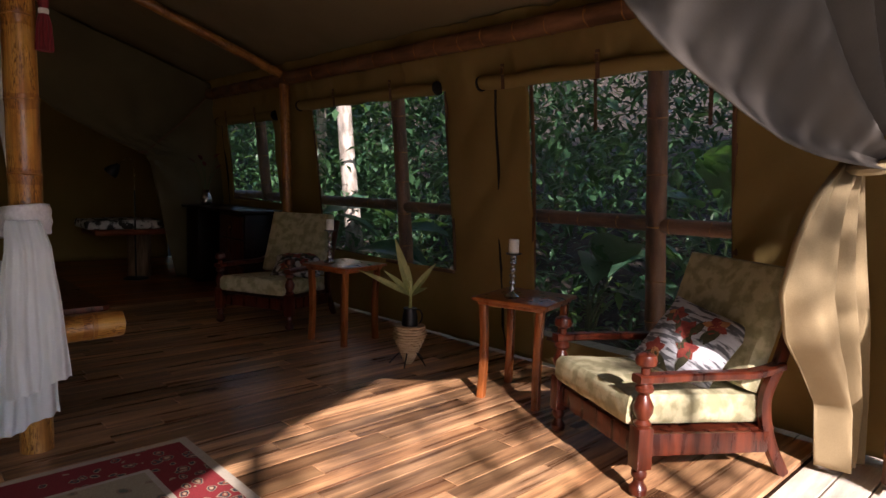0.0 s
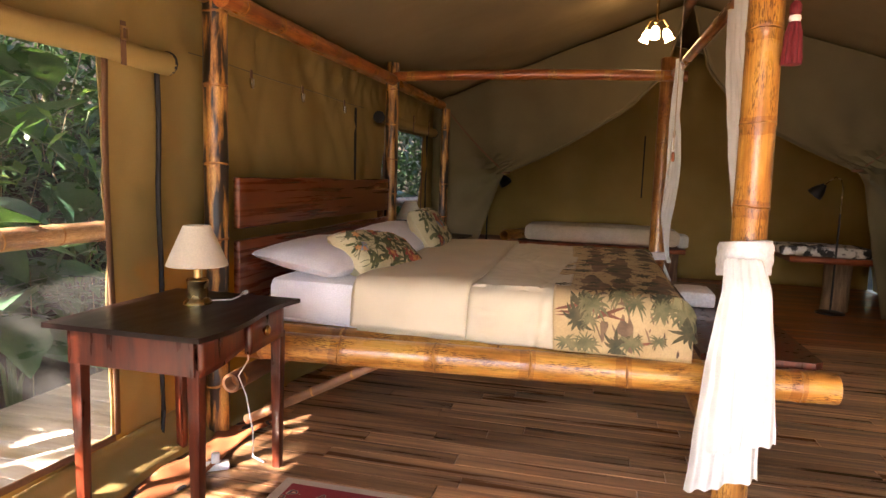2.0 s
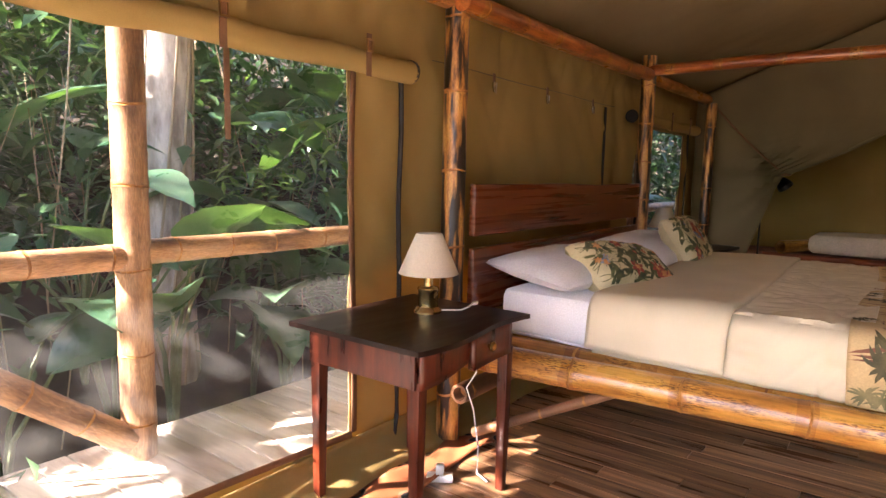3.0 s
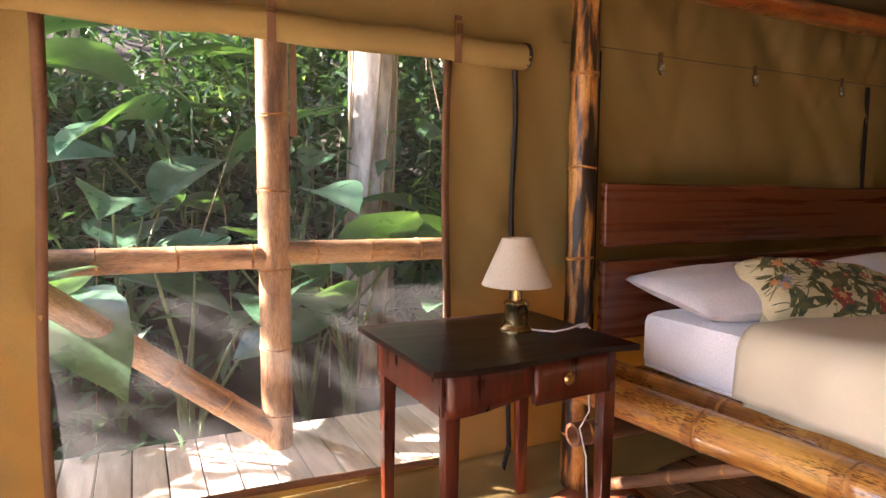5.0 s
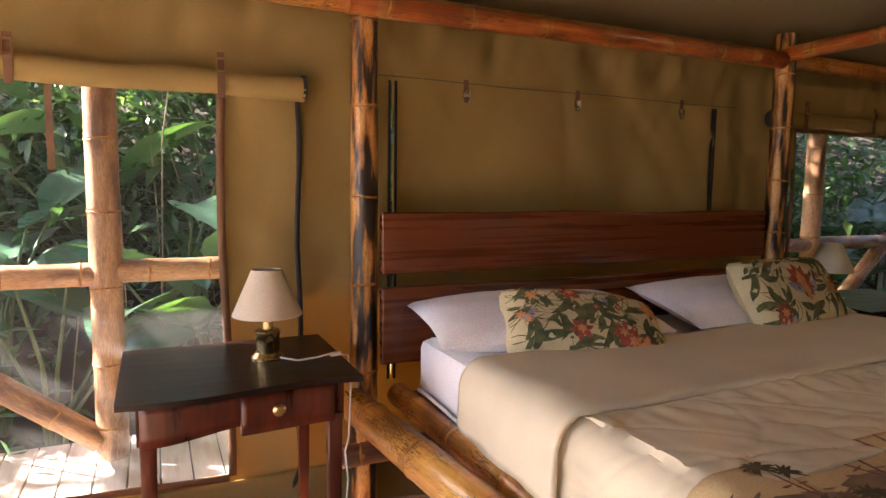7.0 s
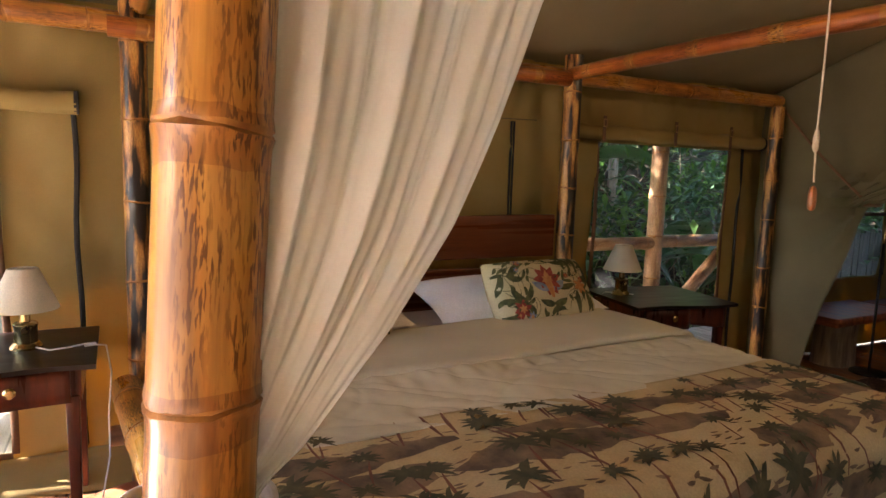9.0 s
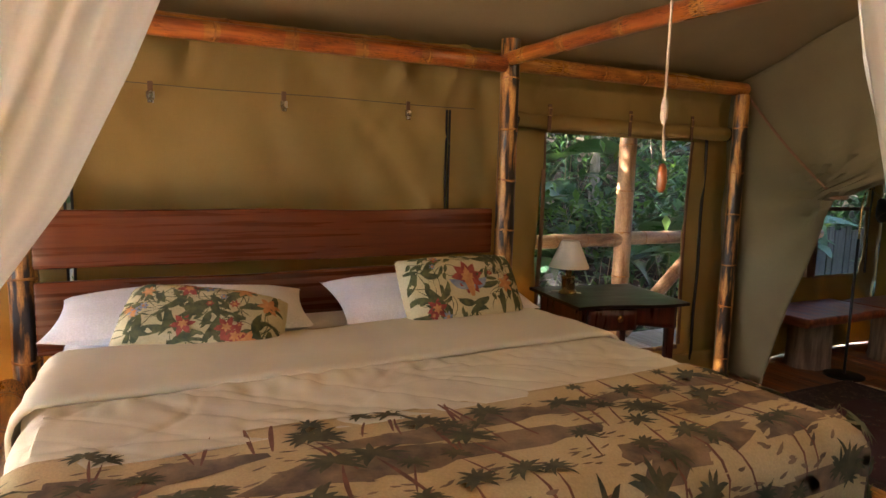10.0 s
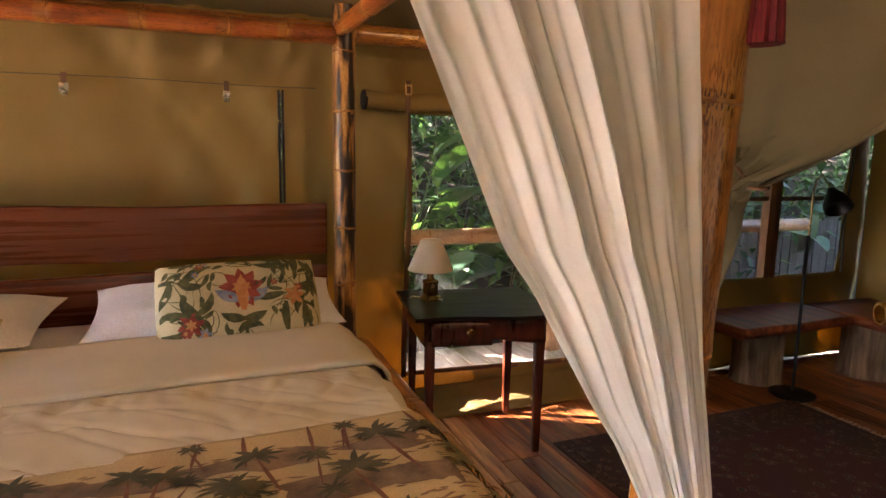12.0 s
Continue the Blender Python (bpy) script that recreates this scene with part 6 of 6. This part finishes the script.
leaf_mass("undergrowth", spots(200, (-7.5, -3.2), (-2, 15), (0.1, 1.3), 0.33, 80, 1), 0.19, LEAF_MID, "dense green undergrowth on the forest bank", "undergrowth", 1)
leaf_mass("undergrowth", spots(190, (-12, -5.5), (-4, 19), (0.3, 3.0), 0.6, 95, 2), 0.24, LEAF_MID, "dense green bushes up the forest bank", "undergrowth", 2)
leaf_mass("undergrowth", spots(20, (-6.5, -3.6), (-1, 14), (0.3, 2.2), 0.28, 55, 3), 0.17, LEAF_SUNLIT, "shrubs on the bank, sunlight put in as a lighter green", "undergrowth", 3)
leaf_mass("undergrowth", spots(300, (5.2, 9.5), (-3, 18), (0.0, 2.8), 0.45, 95, 4), 0.18, LEAF_MID, "dark green undergrowth beside the tent", "undergrowth", 4)
leaf_mass("undergrowth", spots(190, (8, 14), (-4, 24), (0.3, 5.0), 0.7, 100, 5), 0.25, LEAF_MID, "dark green forest bushes farther off", "undergrowth", 5)
leaf_mass("undergrowth", spots(60, (5.6, 10), (-1, 17), (0.4, 3.6), 0.35, 55, 6), 0.17, LEAF_SUNLIT, "leaves with sunlight put in as a lighter green", "undergrowth", 6)
leaf_mass("undergrowth", spots(110, (-9, 12), (13, 19), (0.2, 4.5), 0.6, 75, 7), 0.2, LEAF_MID, "green bushes behind the tent", "undergrowth", 7)
leaf_mass("undergrowth", spots(24, (-3.9, -3.2), (7.2, 12.5), (0.4, 2.2), 0.3, 60, 8), 0.17, LEAF_SUNLIT, "broad bright leaves close to the deck", "undergrowth", 8)

# Unseen bushes added to hold low sky light back from the entrance.
leaf_mass("undergrowth", spots(150, (-8, 11), (-10, -5.5), (0.2, 4.6), 0.6, 80, 9), 0.24, LEAF_MID, "dense green bushes added out of view to block sky at the entrance", "undergrowth", 9)

# Boughs added on the sun's line, above the window views, to darken the fence.
leaf_mass("forest_canopy", [(-4.9, 8.9, 2.9, 0.4, 300), (-5.4, 8.0, 3.5, 0.45, 330), (-4.5, 9.6, 2.6, 0.4, 300), (-4.3, 8.4, 3.0, 0.4, 300), (-5.2, 9.6, 3.3, 0.45, 300), (-4.7, 10.6, 3.2, 0.45, 300)],
          0.24, LEAF_MID, "leafy boughs added above view to shade the fence", "canopy", 16)
leaf_mass("undergrowth", spots(70, (-6.8, -4.6), (1.0, 6.5), (0.2, 1.6), 0.4, 110, 18), 0.2, LEAF_MID, "dense dark ferny growth up the bank", "undergrowth", 18)
leaf_mass("undergrowth", spots(60, (-4.4, -1.6), (14.2, 18.5), (0.1, 2.4), 0.45, 120, 19), 0.2, LEAF_MID, "dense green thicket behind the tent", "undergrowth", 19)
# Unseen leaf clusters added to stop sun entering window 2.
leaf_mass("forest_canopy", [(-3.0, 5.5, 3.0, 0.32, 330), (-3.3, 5.0, 3.5, 0.36, 380), (-3.7, 4.4, 4.0, 0.42, 420), (-4.1, 3.6, 4.6, 0.45, 420), (-3.4, 6.0, 3.9, 0.4, 380), (-3.9, 5.2, 4.6, 0.45, 380), (-3.0, 6.3, 3.1, 0.35, 330)],
          0.26, LEAF_MID, "low leafy boughs added out of view to keep sun off window 2", "canopy", 15)
# High leaf cover added out of view to cut sky light at the rear.
leaf_mass("forest_canopy", [(x, y, z + 3.4, sp, n) for x, y, z, sp, n in spots(80, (-5.5, -2.4), (7.8, 14.0), (0.6, 2.6), 0.55, 170, 14)], 0.32, LEAF_MID, "thick leafy canopy added out of view to darken the rear of the tent", "canopy", 14)

# Added leaves that trim the sun patch falling through window 1.
leaf_mass("undergrowth", [(-3.5, 0.1, 2.9, 0.28, 130), (-3.3, 0.5, 3.3, 0.25, 120), (-3.8, -0.2, 2.5, 0.3, 120)], 0.2, LEAF_MID, "shrub tops added by the deck corner to break up the sun", "undergrowth", 12)


def tree(x, y, r, h, lean, seed, crown, label, material=LEAF_MID, vines=0, crown_size=0.2, crown_n=120, low=0.62):
    rg = random.Random(seed)
    z0 = lie(x, y) - 0.1
    t = rooted("tree", (x, y, z0), label, "tree", "forest trees")
    pts, rad = [], []
    for k in range(11):
        s = k / 10
        pts.append((x + lean[0] * s * h + 0.05 * math.sin(4 * s + seed), y + lean[1] * s * h + 0.05 * math.cos(5 * s + seed), z0 + h * s))
        rad.append(r * (1.25 - 0.25 * min(1, s * 8)) * (1 - 0.45 * s))
    piece("trunk", tube(pts, rad, 14), BARK, t, "pale mottled trunk")
    tips = []
    for k in range(crown):
        s = rg.uniform(low, 1.0)
        i = min(10, int(s * 10))
        b = Vector(pts[i])
        a = rg.uniform(0, 6.28)
        e = b + Vector((math.cos(a), math.sin(a), rg.uniform(0.1, 0.9))) * rg.uniform(0.9, 1.9) * h / 6
        mid = (b + e) / 2 + Vector((0, 0, 0.15))
        piece("limb", tube([b, mid, e], [rad[i] * 0.5, rad[i] * 0.33, 0.015], 7), BARK, t)
        tips += [(*e, 0.45 * h / 6, crown_n), (*mid, 0.35 * h / 6, crown_n * 0.6)]
    if tips:
        leaf_mass("crown", tips, crown_size, material, "", "", seed, t)
    for k in range(vines):
        a = 1.9 * k
        v = [(pts[j][0] + (rad[j] + 0.012) * math.cos(a + 0.35 * j), pts[j][1] + (rad[j] + 0.012) * math.sin(a + 0.35 * j), pts[j][2]) for j in range(10)]
        piece("vine", tube(v, 0.010, 5), LIANA, t, "dry climbing vine")
    return t


tree(-4.0, 5.08, 0.19, 7.5, (0.0, 0.0), 11, 7, "pale sunlit forest tree with climbing vines beside the deck", vines=7)
# Added tree whose crown holds sun off window 2 and the upper bank.
tree(-5.2, 2.4, 0.09, 6.4, (0.03, 0.05), 30, 4, "leafy forest tree added to shade window 2 and the bank", crown_n=120)
tree(-6.6, 2.6, 0.07, 6.5, (0.04, 0.06), 12, 6, "slender forest tree on the bank", vines=1)
tree(-6.5, 2.9, 0.05, 6.0, (-0.03, 0.1), 13, 5, "slender forest tree on the bank")
tree(-4.9, 10.9, 0.07, 6.5, (0.0, 0.02), 14, 5, "slender pale forest tree behind the railing")
tree(-7.5, 7.5, 0.12, 8.0, (0.03, 0.0), 15, 8, "forest tree on the bank")
# Three trees added up-sun so the bank is lit in patches.
tree(-8.0, -1.5, 0.16, 8.0, (0.04, 0.03), 16, 10, "tall forest tree added up-sun to dapple the bank", crown_n=80)
tree(-10.5, 3.0, 0.16, 8.0, (0.03, 0.03), 26, 9, "tall forest tree added up-sun to dapple the bank", crown_n=80)
tree(-9.5, -6.5, 0.18, 9.0, (0.04, 0.03), 27, 12, "tall forest tree added up-sun to dapple the bank", crown_n=170)
# Unseen trees added to dapple the entrance sun and shade the east forest.
tree(-3.0, -4.2, 0.10, 6.6, (0.0, 0.0), 17, 5, "forest tree added in front of the tent to dapple the sun", crown_n=60)
tree(3.4, -3.4, 0.16, 7.6, (0.02, 0.0), 28, 12, "leafy forest tree added in front of the tent to shade the east forest", crown_n=190)
tree(6.4, -2.6, 0.16, 8.0, (0.0, 0.0), 29, 12, "leafy forest tree added beside the tent to shade the east forest", crown_n=190)
tree(7.0, 7.9, 0.13, 7.0, (0.0, 0.02), 18, 8, "pale-trunked forest tree beyond the railing")
tree(7.5, 4.4, 0.1, 7.0, (0.02, 0.0), 19, 8, "forest tree beyond the railing")
tree(6.6, 12.0, 0.11, 7.0, (0.0, 0.0), 20, 8, "forest tree beyond the railing")
# Trees added so their crowns, above view, cut light at the windows.
tree(5.7, 6.3, 0.12, 7.5, (-0.10, 0.02), 41, 3, "leafy forest tree added to arch over the tent and cut its light", crown_n=190, crown_size=0.28)
tree(5.9, 9.6, 0.13, 8.0, (-0.12, 0.0), 42, 14, "leafy forest tree added to arch over the tent and cut its light", crown_n=190, crown_size=0.28)
tree(5.2, 13.2, 0.12, 8.0, (-0.16, -0.1), 43, 14, "leafy forest tree added to arch over the tent and cut its light", crown_n=190, crown_size=0.28)
tree(-3.5, 7.2, 0.08, 7.0, (0.05, 0.0), 44, 14, "leafy forest tree added to arch over the tent and cut its light", crown_n=170, crown_size=0.28)
tree(-3.6, 12.6, 0.10, 7.5, (0.12, -0.12), 45, 14, "leafy forest tree added to arch over the tent and cut its light", crown_n=190, crown_size=0.28)
tree(1.0, 13.6, 0.13, 8.5, (0.0, -0.16), 46, 16, "leafy forest tree added to arch over the tent and cut its light", crown_n=190, crown_size=0.28)
# Taller pair added out of view to keep sun off the east forest.
tree(4.6, -1.6, 0.15, 9.5, (0.0, 0.02), 51, 15, "tall leafy forest tree added beside the tent to shade the east forest", crown_n=200, crown_size=0.3)
tree(7.2, -0.4, 0.16, 10.5, (0.0, 0.0), 52, 15, "tall leafy forest tree added beside the tent to shade the east forest", crown_n=200, crown_size=0.3)
tree(5.9, 2.2, 0.13, 8.5, (-0.05, 0.0), 53, 5, "leafy forest tree added to arch over the tent and cut its light", crown_n=200, crown_size=0.3)
# Unseen tree added with a high crown that blocks sun on the drape.
tree(-0.9, -3.9, 0.06, 7.3, (0.0, 0.0), 61, 8, "slender forest tree added to shade the upper entrance drape", crown_n=150, low=0.97)
# Added tree that dims the growth seen through window 2.
tree(-6.0, 5.9, 0.09, 6.5, (0.02, 0.0), 62, 12, "leafy forest tree added to shade the rear bank", crown_n=150)
tree(9.0, 2.0, 0.16, 9.0, (0.0, 0.0), 21, 12, "tall dark forest tree", crown_n=170)
tree(10.0, 9.0, 0.16, 9.0, (0.0, 0.0), 22, 12, "tall dark forest tree", crown_n=170)


def broadleaf(x, y, n, size, seed, label, z=None):
    """A plant of large paddle leaves on arching stalks."""
    rg = random.Random(seed)
    z0 = lie(x, y) if z is None else z
    t = rooted("broadleaf_plant", (x, y, z0), label, "plant", "broadleaf plants")
    for k in range(n):
        a = rg.uniform(0, 360)
        h, out = size * rg.uniform(0.7, 1.5), size * rg.uniform(0.15, 0.5)
        ca, sa = math.cos(radians(a)), math.sin(radians(a))
        tip = Vector((x + out * ca, y + out * sa, z0 + h))
        piece("stalk", tube([(x, y, z0), (x + out * 0.25 * ca, y + out * 0.25 * sa, z0 + h * 0.6), tip], [0.02, 0.014, 0.009], 6), STEM, t)
        L = size * rg.uniform(0.6, 1.0)
        piece("leaf", blade(L, L * rg.uniform(0.46, 0.62), rg.uniform(0.35, 0.8), n=12, crimp=0.10, seed=seed + k), LEAF_BIG, t, matrix=Matrix.Translation(tip) @ pose(0, 0, 0, rg.uniform(-25, 25), rg.uniform(-35, 20), a))
    return t


PLANTS = [(-3.15, 3.0, 5, 0.9), (-3.2, 3.75, 5, 1.0), (-3.3, 4.7, 5, 0.9), (-3.1, 2.3, 5, 0.8), (-3.2, 5.5, 5, 0.8), (-3.2, 8.7, 5, 0.9), (-3.3, 9.7, 5, 0.9), (-3.2, 10.6, 5, 0.9),
          (-3.75, 3.4, 6, 1.0), (-4.0, 4.5, 6, 1.05), (-3.7, 2.3, 6, 0.9), (-4.6, 3.9, 6, 1.2), (-4.9, 2.5, 6, 1.3), (-4.4, 5.7, 6, 1.1), (-3.6, 5.5, 5, 0.9),
          (-5.4, 4.8, 6, 1.3), (-3.8, 6.6, 5, 0.9), (-4.0, 8.6, 6, 1.1), (-3.7, 9.9, 5, 1.0), (-4.7, 9.6, 6, 1.2), (-3.9, 11.6, 6, 1.1), (-4.8, 7.6, 6, 1.2),
          (5.4, 3.2, 5, 0.8), (5.6, 5.4, 5, 0.9), (5.3, 6.8, 6, 1.0), (6.1, 8.6, 6, 1.2), (5.6, 10.3, 6, 1.0), (6.4, 4.4, 6, 1.2), (-5.6, 1.2, 6, 1.3), (-3.6, 12.9, 6, 1.1), (-3.6, 4.5, 5, 1.05)]
for k, (x, y, n, s) in enumerate(PLANTS):
    broadleaf(x, y, n, s, 300 + 17 * k, "large paddle-leaved tropical plant on the forest floor")

# thin stalks and hanging vines in the undergrowth
reeds = bmesh.new()
rg = random.Random(5)
for k in range(70):
    x, y = rg.uniform(-5.6, -3.1), rg.uniform(1.5, 12.5)
    z = lie(x, y)
    h = rg.uniform(0.7, 1.9)
    dx, dy = rg.uniform(-0.4, 0.4), rg.uniform(-0.4, 0.4)
    tube([(x, y, z), (x + dx * 0.35, y + dy * 0.35, z + h * 0.6), (x + dx, y + dy, z + h)], [0.006, 0.005, 0.002], 4, reeds)
for k in range(50):
    x, y = rg.uniform(-7, -3.6), rg.uniform(1, 12.5)
    z = lie(x, y) + rg.uniform(2.2, 4)
    tube([(x, y, z), (x + rg.uniform(-0.2, 0.2), y + rg.uniform(-0.3, 0.3), z - 1.2), (x + rg.uniform(-0.3, 0.3), y + rg.uniform(-0.5, 0.5), z - 2.4)], 0.006, 4, reeds)
tagged(part("thin_stalks", reeds, LIANA), "thin dry stalks and hanging vines among the leaves", "stalks", kind="stuff")

fence = rooted("board_fence", (-3.1, 12.0, -0.5), "grey weathered board fence behind the tent", "fence")
fm = boxed((0, 0, 0.68), (0.02, 0.105, 1.36), bevel=0.004)
me = bpy.data.meshes.new("fence_board")
fm.to_mesh(me), fm.free()
me.materials.append(FENCE)
for k in range(26):
    ob = new("fence_board", me)
    ob.parent = fence
    ob.matrix_basis = pose(0.004 * (k % 3), -0.7 + 0.115 * k, 0.03 * math.sin(k * 2.1), 0, 0, 0)
for z in (0.3, 1.05):
    piece("fence_rail", boxed((-3.13, 12.7, -0.5 + z), (0.03, 3.0, 0.07)), FENCE, fence, smooth=False)


# ---- floor planks ----
def plank_mesh(width, material):
    b = boxed((0, 0, -0.012), (1.0, width - 0.0035, 0.024))
    top = [e for e in b.edges if all(v.co.z > -0.001 for v in e.verts)]
    bmesh.ops.bevel(b, geom=top, offset=0.0016, segments=1, affect="EDGES")
    m = bpy.data.meshes.new("plank")
    b.to_mesh(m), b.free()
    m.materials.append(material)
    return m


def lay(parent, y0, y1, x0, x1, width, material, seed, mean, fixed=False):
    rg = random.Random(seed)
    me = plank_mesh(width, material)
    y = y0 + width / 2
    while y < y1:
        x = x0 - rg.uniform(0, mean)
        while x < x1:
            L = mean * rg.uniform(0.6, 1.45)
            a, b = max(x, x0), min(x + L, x1)
            if b - a > 0.04:
                ob = new("plank", me)
                ob.parent = parent
                ob.matrix_basis = Matrix.LocRotScale(((a + b) / 2, y, rg.uniform(-0.0008, 0.0008)), Euler((rg.uniform(-0.003, 0.003), 0, 0)), (b - a - 0.003, 1, 1))
            x += L
        y += width


floor_ob = bpy.data.objects["floor"]
lay(floor_ob, 2.765, 8.0, XL + 0.02, XR - 0.02, 0.105, PLANK, 3, 1.12)
rear = tagged(new("floor_rear"), "reddish plank floor of the rear room", "floor", kind="structure")
lay(rear, 8.012, YB, XL + 0.02, XR - 0.02, 0.105, PLANK_RED, 4, 1.5)
